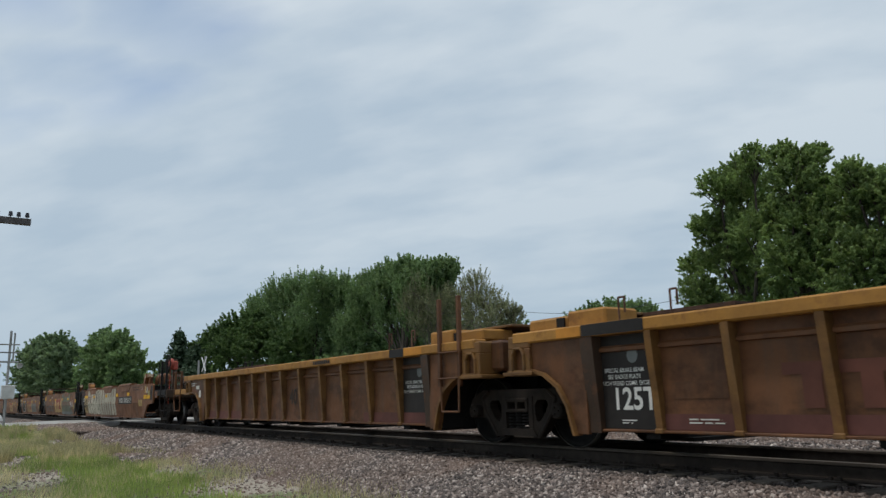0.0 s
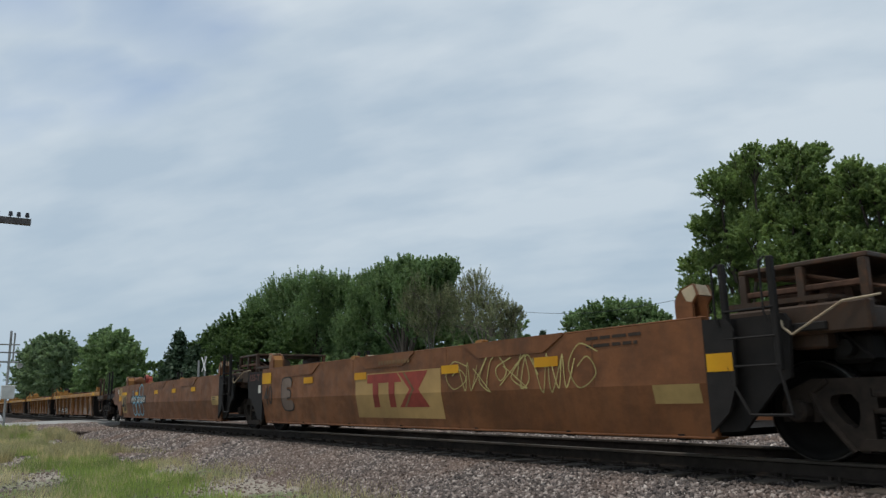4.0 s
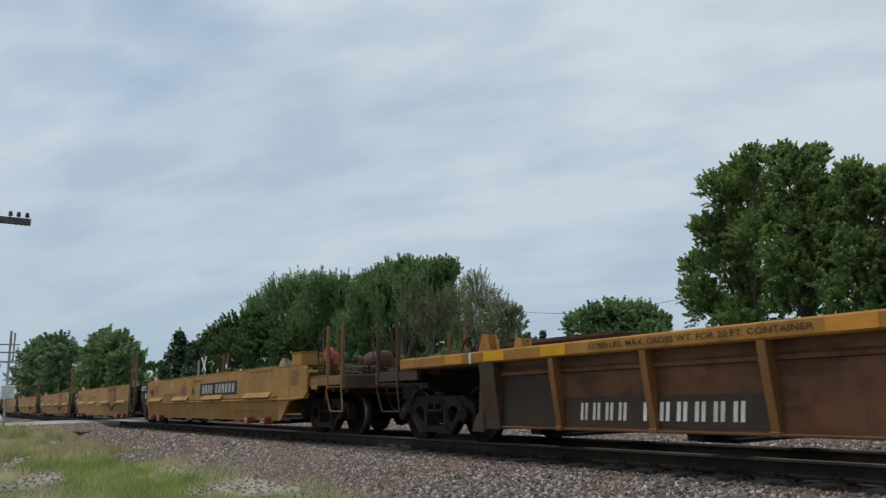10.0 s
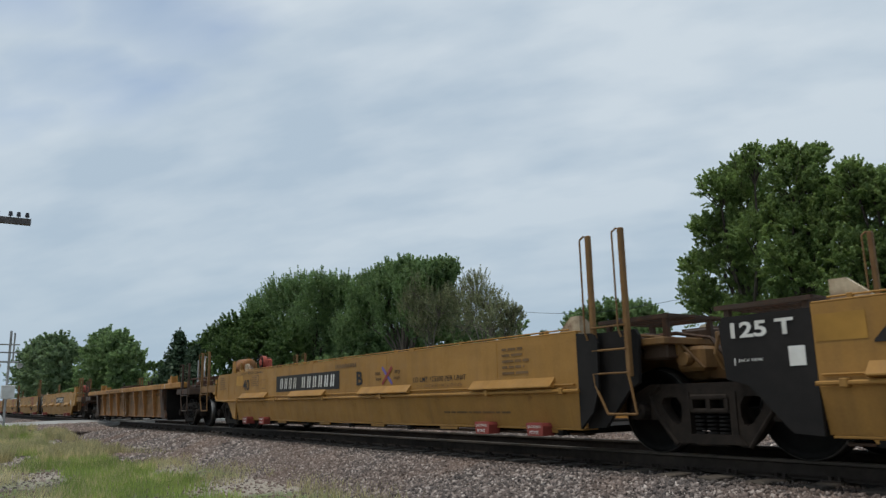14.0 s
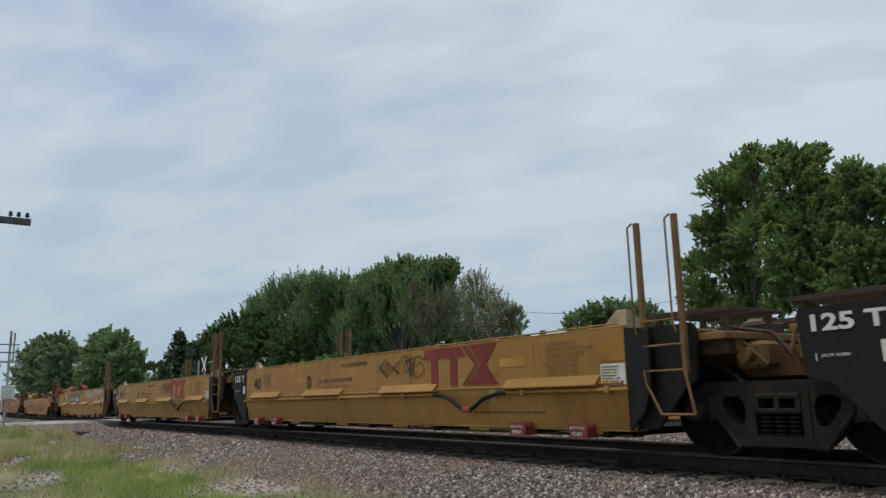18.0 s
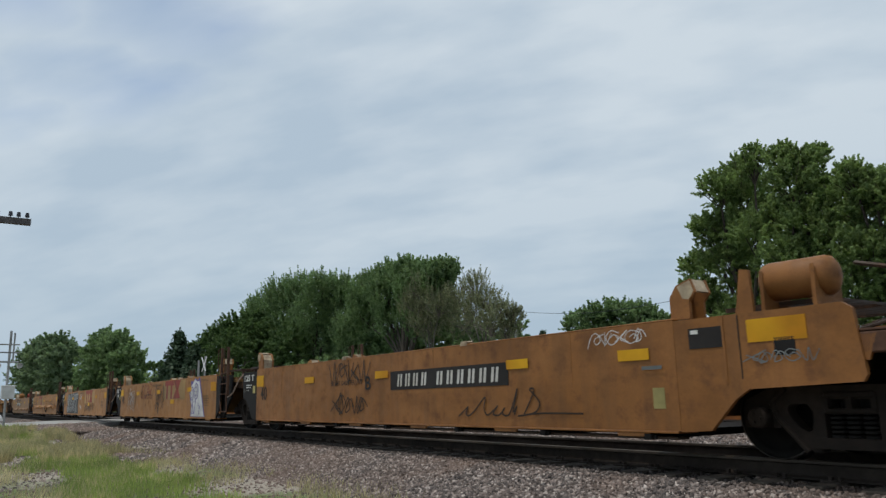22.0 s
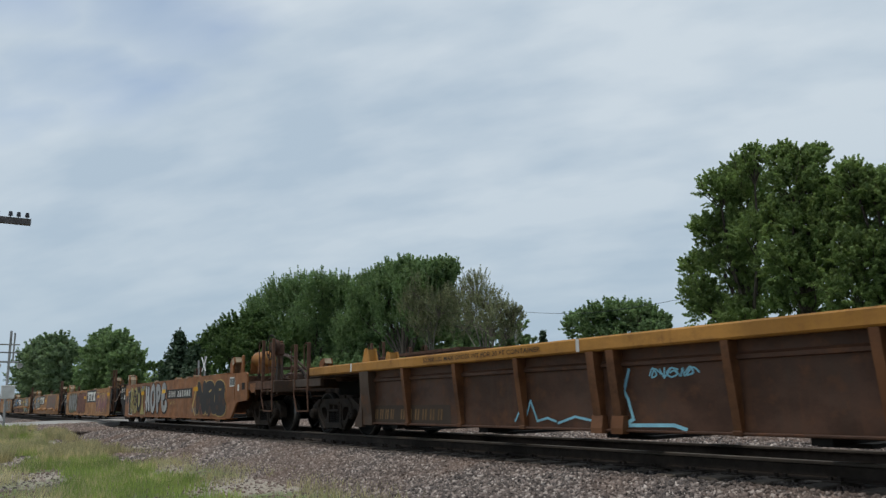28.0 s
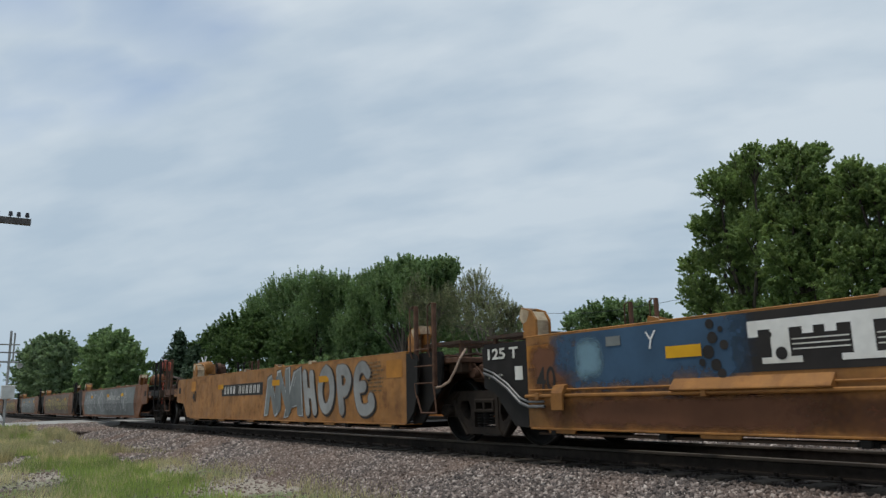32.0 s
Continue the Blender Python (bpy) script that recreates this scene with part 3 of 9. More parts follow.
def guide_shape(x, d, y, z):
    """Bent plate that leads a container corner into the well."""
    s = Shape()
    s.prism([(x, z - 0.05), (x + d * 0.34, z - 0.05), (x + d * 0.30, z + 0.04), (x + d * 0.10, z + 0.20), (x, z + 0.20)], y - 0.03, y + 0.03)
    s.prism([(y - 0.03, z - 0.05), (y + 0.22, z - 0.05), (y + 0.19, z + 0.10), (y + 0.02, z + 0.20), (y - 0.03, z + 0.20)], *sorted((x, x - d * 0.05)), "x")
    return s


def tall_guide(root, d, s, z, c, k=1.0, back_by=0.0):
    """Hooked corner guide of folded plate, with a worn pale inner face."""
    P = lambda *q: [(d * (6.06 - back_by + k * x), z + k * h) for x, h in q]
    side = P((0, 0), (0, 0.26), (0.10, 0.40), (0.30, 0.46), (0.36, 0.30), (0.27, 0.20), (0.27, 0))
    g = part("corner_guide", Shape().prism(side, *sorted((s * 1.43, s * 1.39))), c["body"], root)
    part("inner_plate", Shape().prism(side, *sorted((s * 1.18, s * 1.15))), c["body"], g)
    part("worn_patch", Shape().prism(P((0.12, 0.385), (0.30, 0.445), (0.345, 0.31), (0.27, 0.22), (0.19, 0.24)), *sorted((s * 1.433, s * 1.425))), M["rustwhite"], g, "worn pale patch of the guide")
    part("worn_face", Shape().prism(P((0.355, 0.31), (0.295, 0.455), (0.27, 0.435), (0.325, 0.30)), *sorted((s * 1.385, s * 1.185))), M["rustwhite"], g, "worn pale face of the guide")
    part("back_plate", Shape().prism(P((0.015, 0), (0.015, 0.25), (0.11, 0.385), (0.13, 0.36), (0.04, 0.24), (0.04, 0)), *sorted((s * 1.385, s * 1.185))), c["guide"], g)


def upper_frame(root, c, z):
    """Raised equipment frame over the joint, with rails, a back plate and slanting pipes."""
    f = part("equipment_frame", Shape().box(6.28, 7.62, -1.02, 0.95, z + 0.45, z + 0.50, 0.01), M["soot"], root, "rusty raised equipment frame")
    for x in (6.32, 6.95, 7.56):
        for y in (-0.98, 0.90):
            part("post", shared("frame_post", lambda: Shape().box(-0.04, 0.04, -0.04, 0.04, 0, 0.47, 0.008), M["soot"]), None, f).matrix_basis = pose(x, y, z - 0.02)
    part("back_plate", Shape().box(6.36, 7.52, 0.80, 0.84, z + 0.02, z + 0.44, 0.01), M["soot"], f)
    part("rail", Shape().box(6.3, 7.6, -1.0, -0.94, z + 0.20, z + 0.26, 0.01), M["rustiron"], f)
    part("control_valve", Shape().box(6.45, 6.85, -0.7, -0.3, z + 0.02, z + 0.34, 0.04).rod((6.9, -0.5, z + 0.2), (7.15, -0.5, z + 0.2), 0.09, 12), M["rustiron"], f)
    part("air_tank", Shape().rod((7.0, -0.2, z + 0.22), (7.5, -0.2, z + 0.22), 0.16, 16), M["soot"], f)
    for y in (-0.9, -0.75):
        part("pipe", Shape().pipe([(6.4, y, z + 0.40), (7.0, y, z + 0.36), (7.7, y, z + 0.16), (7.95, y - 0.05, z + 0.14)], 0.02, 6), M["rustiron"], f)
    part("beam", Shape().box(6.25, 7.70, -1.28, -1.16, z - 0.24, z + 0.04, 0.02), M["soot"], f)
    part("beam", Shape().box(6.95, 7.62, -1.1, 1.1, z - 0.22, z, 0.02), M["soot"], f)
    part("hose", Shape().pipe([(6.92, -1.36, z - 0.03), (6.96, -1.42, z - 0.16), (7.05, -1.42, z - 0.24), (7.25, -1.38, z - 0.12), (7.5, -1.33, z + 0.03), (7.8, -1.25, z + 0.06)], 0.012, 6), M["rustwhite"], f, "pale air hose")


def end_art(root, d, c, zt, ladder_side, style):
    """End of a unit over a shared truck. d: +1 front, -1 rear."""
    X = lambda a, b: sorted((d * a, d * b))
    part("end_wall", Shape().box(*X(6.16, 6.24), -1.42, 1.42, 0.42, zt - 0.06, 0.01), c["end"], root)
    arm = Shape().box(*X(6.2, 7.3), -0.62, 0.62, 0.82, 1.22, 0.03)
    arm.prism([(d * 7.25, -0.55), (d * 7.62, -0.28), (d * 7.62, 0.28), (d * 7.25, 0.55)], 0.84, 1.14, "z")
    part("drawbar_arm", arm, c["end"], root)
    deck = Shape().box(*X(6.2, 7.32), -1.32, 1.32, 1.22, 1.30, 0.01)
    for y in (-1.0, -0.35, 0.35, 1.0):
        deck.box(*X(6.25, 7.28), y - 0.05, y + 0.05, 1.10, 1.22)
    part("end_deck", deck, c["end"], root)
    part("walkway", grating_shape(*X(6.28, 7.34), -1.25, -0.30, zt + 0.12), c["deck"], root)
    part("walkway", grating_shape(*X(6.28, 7.34), 0.35, 1.25, zt + 0.08), c["deck"], root)
    for s in (-1, 1):
        lad = s == ladder_side
        y = s * (1.40 if lad else 1.525)
        a = 7.02 if lad else 7.12
        pl = [(d * 6.155, zt - 0.03), (d * (a - 0.05), zt - 0.03), (d * a, zt - 0.10), (d * (a - 0.04), 0.80), (d * 6.85, 0.74), (d * 6.55, 0.42), (d * 6.44, 0.30), (d * 6.155, 0.28)]
        part("end_panel", Shape().prism(pl, *sorted((y, y - s * 0.05))), M["black"] if c["blackend"] else c["body"], root)
        if lad:
            add_ladder(root, *X(6.41, 6.94), -1.50 if s < 0 else 1.44, 0.42, 1.5, c["post"], c["ladder"])
            part("fender", Shape().prism([(d * 6.155, zt - 0.02), (d * 6.43, zt - 0.04), (d * 6.50, zt - 0.16), (d * 6.48, 0.75), (d * 6.38, 0.48), (d * 6.155, 0.28)], *sorted((s * 1.53, s * 1.49))), M["black"], root)
        else:
            if c.get("palehose") and s < 0:
                for h, r in ((0, 0.021), (0.06, 0.015)):
                    part("air_hose", Shape().pipe([(d * 7.16, -1.36, 1.04 + h), (d * 7.08, -1.53, 1.01 + h), (d * 6.84, -1.56, 0.95 + h), (d * 6.55, -1.56, 0.80 + h), (d * 6.28, -1.56, 0.60 + h), (d * 6.10, -1.57, 0.55 + h), (d * 5.8, -1.57, 0.55 + h)], r, 7), M["palesteel"], root, "grey steel air line")
            else:
                part("air_hose", Shape().pipe([(d * 7.02, s * 1.40, 1.34), (d * 7.14, s * 1.50, 1.24), (d * 7.20, s * 1.50, 1.06), (d * 7.19, s * 1.40, 0.92), (d * 7.12, s * 1.2, 0.88)], 0.02, 7), c["end"], root)
    part("brake_valve", Shape().box(*X(6.7, 7.1), -0.16, 0.16, 1.30, 1.46, 0.02), c["deck"], root)
    part("junction_box", Shape().box(*X(6.35, 6.55), -0.7, -0.5, 1.30, 1.42, 0.02), c["deck"], root)
    part("side_bracket", Shape().box(*X(6.9, 7.25), -1.2, -0.95, 1.06, 1.24, 0.02), c["deck"], root)
    part("brake_pipe", Shape().pipe([(d * 6.4, -0.9, 1.34), (d * 7.0, -0.7, 1.38), (d * 7.4, -0.6, 1.30), (d * 7.6, -0.6, 1.05)], 0.025, 6), c["deck"], root)
    part("brake_pipe", Shape().pipe([(d * 6.3, -1.1, 1.33), (d * 6.8, -1.12, 1.36), (d * 7.2, -1.0, 1.30), (d * 7.5, -0.9, 0.95)], 0.018, 6), c["end"], root)
    part("hinge_casting", Shape().box(*X(7.12, 7.5), -0.9, -0.62, 0.92, 1.2, 0.04).rod((d * 7.3, -1.02, 1.06), (d * 7.3, -0.88, 1.06), 0.08, 12), c["end"], root)
    part("cross_tube", Shape().rod((d * 6.75, -1.36, 1.16), (d * 6.75, 1.36, 1.16), 0.05, 10), c["deck"], root)


def end_cpl(root, d, c, zt, style, reel=True, tank=True):
    """End of a car with its coupler, platform, ladder and brake gear."""
    X = lambda a, b: sorted((d * a, d * b))
    part("end_wall", Shape().box(*X(6.16, 6.24), -1.42, 1.42, 0.42, zt - 0.06, 0.01), c["end"], root)
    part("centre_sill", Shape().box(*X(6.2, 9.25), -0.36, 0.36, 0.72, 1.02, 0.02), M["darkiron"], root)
    deck = Shape().box(*X(6.2, 9.30), -1.30, 1.30, 1.02, 1.10, 0.01)
    for x in (6.7, 7.6, 8.4, 9.0):
        deck.box(*X(x, x + 0.1), -1.3, 1.3, 0.86, 1.02)
    part("end_deck", deck, M["soot"], root)
    part("end_sill", Shape().box(*X(9.22, 9.37), -1.50, 1.50, 0.90, 1.17, 0.015), M["soot"], root)
    cp = coupler_shape()
    if d < 0:
        cp.v = [(-x, -y, z) for x, y, z in cp.v]
    part("coupler", cp, M["iron"], root)
    for s in (-1, 1):
        g, k = c.get("apron", 0.0), 0.0 if c.get("tall") else 0.18
        pl = [(d * 6.155, zt - 0.01), (d * (7.55 + g), zt - 0.01), (d * (7.64 + g), zt - 0.07), (d * (7.70 + g), 0.80), (d * (7.66 + g), 0.74), (d * (6.98 - k), 0.70), (d * (6.82 - k), 0.60), (d * (6.52 - k), 0.30), (d * 6.155, 0.28)]
        part("side_apron", Shape().prism(pl, *sorted((s * 1.525, s * 1.475))), c["body"], root)
        part("platform_sill", Shape().box(*X(7.6, 9.25), *sorted((s * 1.50, s * 1.40)), 0.98, 1.16, 0.012), c["end"], root)
    add_ladder(root, *X(8.62, 9.25), -1.50, 0.44, 1.15, c["endpost"], c["ladder"])
    add_ladder(root, *X(8.62, 9.25), 1.44, 0.44, 1.15, c["endpost"], c["ladder"])
    part("walkway", grating_shape(*X(6.35, 7.5), -0.85, 1.25, zt + 0.13), M["soot"], root)
    part("walkway", grating_shape(*X(8.2, 9.2), 0.1, 1.3, 1.30), M["soot"], root)
    top_tank = c.get("tall") or d < 0
    if top_tank:
        q = c.get("tank_up", 0.34)
        tx = c.get("tank_x", 6.72) + 0.5 * g
        t = part("air_tank", shared("air_tank/c", lambda: tank_shape(0.58, 0.20), c["toptank"], True), None, root, "rust-stained air tank")
        t.matrix_basis = pose(d * (tx + 0.32), -0.88, zt + q, 0, 0, 94)
        for x in (tx + 0.02, tx + 0.56):
            part("tank_saddle", Shape().prism([(-1.12, zt - 0.02), (-0.62, zt - 0.02), (-0.66, zt + q + 0.10), (-0.74, zt + q - 0.12), (-1.0, zt + q - 0.12), (-1.10, zt + q + 0.10)], *X(x, x + 0.04), "x"), c["body"], root)
        part("guide_plate", Shape().prism([(d * (tx - 0.16), zt - 0.02), (d * (tx + 0.06), zt - 0.02), (d * (tx + 0.04), zt + q + 0.10), (d * (tx - 0.06), zt + q + 0.12), (d * (tx - 0.12), zt + 0.12)], -1.32, -1.28), c["body"], root)
        for y in (-0.62, -0.50):
            part("tank_pipe", Shape().pipe([(d * (tx + 0.75), y, zt + q + 0.12), (d * 8.1, y, zt + q), (d * 8.6, y + 0.1, zt + 0.05), (d * 9.0, y + 0.15, 1.25)], 0.024, 6), M["soot"], root)
    else:
        part("apron_box", Shape().box(*X(6.86, 7.36), -1.515, -0.9, zt - 0.012, zt + 0.27, 0.02).box(*X(6.84, 7.38), -1.525, -0.88, zt + 0.265, zt + 0.285, 0.006), c["body"], root)
    # Brake rigging and pipes over the platform.
    for k in range(4):
        y = -1.15 + 0.22 * k
        part("rigging_rod", Shape().pipe([(d * 7.7, y, 1.16 + 0.05 * k), (d * 8.3, y + 0.05, 1.30 + 0.04 * k), (d * 9.2, y + 0.12, 1.20 + 0.03 * k)], 0.016, 5), M["soot"], root)
    part("rigging_lever", Shape().prism([(d * 8.25, 1.12), (d * 8.42, 1.12), (d * 8.60, 1.52), (d * 8.50, 1.56)], -0.72, -0.69), M["rustiron"], root)
    part("bell_crank", Shape().box(*X(8.7, 9.0), -0.95, -0.55, 1.10, 1.36, 0.03).rod((d * 8.85, -1.02, 1.24), (d * 8.85, -0.48, 1.24), 0.05, 10), M["soot"], root)
    part("air_hose", Shape().pipe([(d * 9.25, -0.9, 1.12), (d * 9.34, -0.95, 1.36), (d * 9.5, -0.9, 1.40), (d * 9.6, -0.8, 1.16), (d * 9.62, -0.7, 0.75)], 0.022, 7), M["black"], root)
    part("side_step", Shape().box(*X(7.72, 8.55), -1.50, -1.36, 1.165, 1.185, 0.005), c["ladder"], root)
    part("seam", Shape().box(*X(6.74, 6.765), -1.533, -1.52, 0.76, zt - 0.02), c["body"], root)
    if c.get("tall"):
        # Proud black block painted as the dark inside of a recess.
        part("recess", Shape().box(*X(7.28, 7.5), -1.531, -1.5, 1.0, 1.18, 0.012), M["black"], root)
    else:
        Side(root).lines(*X(6.86, 7.42), 1.02, 1.36, 6, M["faint"], 31)
        part("drain_pipe", Shape().pipe([(d * 7.95, -1.40, zt - 0.16), (d * 7.80, -1.52, zt - 0.15), (d * 7.74, -1.54, zt - 0.26), (d * 7.74, -1.54, 0.86), (d * 7.62, -1.56, 0.76), (d * 7.0, -1.56, 0.735), (d * 6.15, -1.56, 0.735)], 0.026, 7), c["ledge"], root)
    part("gusset_plate", Shape().prism([(d * 7.78, 1.14), (d * 8.2, 1.14), (d * 8.12, 0.92), (d * 7.86, 0.92)], -1.50, -1.46), c["body"], root)
    part("uncoupling_lever", Shape().pipe([(d * 9.0, -1.35, 0.98), (d * 9.02, -1.4, 0.80), (d * 9.05, -1.2, 0.86), (d * 9.25, -0.5, 0.80), (d * 9.35, -0.15, 0.80)], 0.018, 6), M["soot"], root)
    if tank and not top_tank:
        t = part("air_tank", shared("air_tank/a", lambda: tank_shape(0.75, 0.19), M["rustiron"], True), None, root)
        t.matrix_basis = pose(d * 8.45, -0.25, 1.50, 0, 0, 84)
        for x in (8.2, 8.68):
            part("tank_bracket", Shape().box(*X(x, x + 0.06), -0.5, 0.0, 1.10, 1.44, 0.01), M["rustiron"], root)
        part("valve_box", Shape().box(*X(7.75, 8.15), 0.1, 0.55, 1.10, 1.55, 0.03), M["rustiron"], root)
        part("brake_cylinder", Shape().rod((d * 7.2, 0.0, 1.28), (d * 7.9, 0.0, 1.28), 0.15, 14).rod((d * 7.9, 0.0, 1.28), (d * 8.3, 0.0, 1.28), 0.03, 8), M["rustiron"], root)
        for y in (-0.75, -0.6):
            part("brake_pipe", Shape().pipe([(d * 6.3, y, zt - 0.05), (d * 7.3, y, zt + 0.05), (d * 7.9, y, 1.25), (d * 9.0, y, 1.2)], 0.02, 6), M["soot"], root)
    z = c.get("reel_z", 1.60) if reel else zt + 0.34
    rx, ry, rr = (c.get("reel_x", 8.04), -1.24, 0.29) if reel else (7.50, -0.35, 0.22)
    part("brake_stand", Shape().box(*X(rx - 0.07, rx + 0.06), ry + 0.10, ry + 0.24, 1.08, z + 0.15, 0.02).prism([(d * (rx - 0.29), 1.1), (d * (rx + 0.26), 1.1), (d * (rx + 0.08), z - 0.25), (d * (rx - 0.09), z - 0.25)], ry + 0.14, ry + 0.19), M["soot"], root)
    w = part("hand_brake", Shape().box(*X(rx - 0.15, rx + 0.10), ry + 0.04, ry + 0.26, z - 0.20, z + 0.10, 0.04).pipe([(d * (rx - 0.04), ry + 0.04, z - 0.2), (d * (rx - 0.02), ry + 0.02, 1.0), (d * (rx - 0.14), ry + 0.04, 0.7)], 0.015, 5), c["brake"], root)
    k = part("brake_wheel", shared("brake_wheel/%.2f" % rr, lambda: brake_wheel_shape(rr), M["black"]), None, w)
    k.matrix_basis = pose(d * rx, ry - 0.06, z)
    part("gear_housing", shared("gear_housing", lambda: Shape().lathe([(0, -0.05), (0.10, -0.045), (0.17, -0.02), (0.19, 0.02), (0.18, 0.10), (0, 0.12)], (0, 0, 0), 18), c["brake"], True), None, w).matrix_basis = pose(d * rx, ry, z)


def smooth_unit(c, front, rear, zt=1.44, crease=None, low=None, ledges=(), ledge_z=0.80, pipe_z=None, pads=(), pockets=(), zb=0.29, label="", dip=False, upper=False, hoods=False):
    """A plate-sided unit. front, rear: 'art' or 'cpl'."""
    root = thing("well_car", label, "well car", "well cars of the train")
    lo = low if low is not None else -1.525
    zc = crease or 0.76
    t = 0.05
    prof = [(-1.525, zt), (-1.525, zc), (lo, zb), (lo + t, zb), (-1.525 + t, zc), (-1.525 + t, zt)]
    for s in (-1, 1):
        pr = prof if s < 0 else [(-y, z) for y, z in prof]
        part("side_panel", Shape().prism(pr, -6.15, 6.15, "x"), c["body"], root)
        part("top_chord", Shape().box(-6.15, 6.15, *sorted((s * 1.527, s * 1.42)), zt - 0.001, zt + 0.02, 0.008), c["chord"], root)
        sill = Shape().box(-6.12, 6.12, *sorted((s * (-lo + 0.015), s * 1.20)), zb - 0.028, zb - 0.003, 0.006)
        part("bottom_sill", sill, c["body"], root)
    for x in (-4.6, -1.55, 1.52, 4.58):
        part("weld_seam", shared("weld_seam/%.2f/%.2f" % (zt, zc), lambda: Shape().box(-0.012, 0.012, -1.5285, -1.52, zc + 0.01, zt - 0.01), c["body"]), None, root).matrix_basis = pose(x, 0, 0)
    for x in (-5.7, -4.0, -1.9, 0.0, 2.1, 4.0, 5.7):
        part("floor_beam", shared("floor_beam/%.2f" % lo, lambda: Shape().box(-0.09, 0.09, lo + 0.03, -lo - 0.03, 0.195, 0.24).box(-0.05, 0.05, lo - 0.006, lo + 0.13, 0.19, 0.262, 0.01).box(-0.05, 0.05, -lo - 0.13, -lo + 0.006, 0.19, 0.262, 0.01), c["under"]), None, root).matrix_basis = pose(x, 0, 0)
    part("well_floor", Shape().box(-6.1, 6.1, -1.3, -0.9, 0.24, 0.30).box(-6.1, 6.1, 0.9, 1.3, 0.24, 0.30).box(-6.1, -5.2, -0.9, 0.9, 0.24, 0.30).box(5.2, 6.1, -0.9, 0.9, 0.24, 0.30), c["under"], root)
    for q in (-1, 1):
        # Dark paint here also holds the shade behind the bottom sill.
        part("longeron", Shape().box(-6.05, 6.05, *sorted((q * (-lo - 0.06), q * (-lo - 0.26))), 0.195, 0.226, 0.008), M["soot"], root)
        for x in (-5.55, -3.3, -1.1, 1.05, 3.25, 5.5):
            part("sill_tab", shared("sill_tab/%.2f" % lo, lambda: Shape().prism([(-0.24, 0.262), (0.24, 0.262), (0.22, 0.224), (-0.22, 0.224)], lo - 0.002, lo + 0.03), c["body"]), None, root).matrix_basis = pose(x, 0, 0, 0, 0, 0 if q < 0 else 180)
    # Rod and lugs along the top edge.
    if not c.get("tall"):
        rod = part("top_rod", Shape().rod((-6.0, -1.50, zt + 0.045), (6.0, -1.50, zt + 0.045), 0.011, 6), c["ledge"], root)
        for x in (-5.8, -3.9, -2.0, -0.1, 1.8, 3.7, 5.6):
            part("rod_clip", shared("rod_clip", lambda: Shape().box(-0.025, 0.025, -1.52, -1.47, 0.012, 0.062, 0.006), c["ledge"]), None, rod).matrix_basis = pose(x, 0, zt)
    for x in (-1.55, 2.35):
        part("lift_lug", shared("lift_lug", lambda: Shape().prism([(-0.09, 0.0), (0.07, 0.0), (0.10, 0.055), (0.06, 0.068), (-0.06, 0.062), (-0.08, 0.03)], -1.533, -1.43), c["guide"] if c.get("tall") else c["body"]), None, root).matrix_basis = pose(x, 0, zt - 0.005)
    for x in ledges:
        s = Shape().prism([(-1.527, ledge_z + 0.11), (-1.625, ledge_z + 0.0), (-1.625, ledge_z - 0.012), (-1.527, ledge_z - 0.035)], x, x + 1.72, "x")
        part("ledge", s, c["ledge"], root, "angled steel deflector plate")
    if pipe_z:
        s = Shape()
        if dip:
            s.rod((-6.15, -1.575, pipe_z), (2.3, -1.575, pipe_z), 0.022, 7).rod((4.05, -1.575, pipe_z), (6.2, -1.575, pipe_z), 0.022, 7)
            part("air_hose", Shape().pipe([(2.3, -1.58, pipe_z), (2.5, -1.58, pipe_z - 0.01), (2.75, -1.59, 0.66), (3.02, -1.59, 0.53), (3.16, -1.59, 0.51), (3.30, -1.59, 0.53), (3.55, -1.59, 0.66), (3.85, -1.58, pipe_z - 0.01), (4.05, -1.58, pipe_z)], 0.03, 8), M["black"], root, "black rubber air hose")
            part("hose_coupling", Shape().box(3.06, 3.26, -1.63, -1.55, 0.47, 0.55, 0.02), M["jackred"], root, "red hose coupling")
        else:
            s.rod((-6.15, -1.575, pipe_z), (6.2, -1.575, pipe_z), 0.022, 7)
        if c.get("tall") and pipe_z == 0.65:
            part("air_hose", Shape().pipe([(1.0, -1.60, pipe_z), (1.25, -1.60, 0.61), (1.5, -1.60, 0.45), (1.68, -1.60, 0.38), (1.78, -1.60, 0.38), (1.95, -1.60, 0.46), (2.2, -1.60, 0.61), (2.4, -1.60, pipe_z)], 0.028, 8), M["black"], root, "black rubber air hose")
        for x in (-5.9, -3.4, -0.9, 1.4, 4.4, 5.9):
            s.box(x - 0.035, x + 0.035, -1.61, -1.525, pipe_z - 0.04, pipe_z + 0.04, 0.008)
        if c.get("tall"):
            for x in (-5.5, 5.62):
                part("pipe_bracket", shared("pipe_bracket/%.2f" % pipe_z, lambda: Shape().prism([(-1.527, pipe_z + 0.14), (-1.59, pipe_z + 0.12), (-1.64, pipe_z + 0.03), (-1.64, pipe_z - 0.17), (-1.615, pipe_z - 0.18), (-1.612, pipe_z + 0.02), (-1.527, pipe_z + 0.06)], -0.10, 0.10, "x"), c["body"]), None, root).matrix_basis = pose(x, 0, 0)
        part("brake_pipe", s, c["ledge"], root)
        part("conduit", Shape().rod((-6.1, -1.545, pipe_z + 0.075), (6.1, -1.545, pipe_z + 0.075), 0.014, 6), c["ledge"], root)
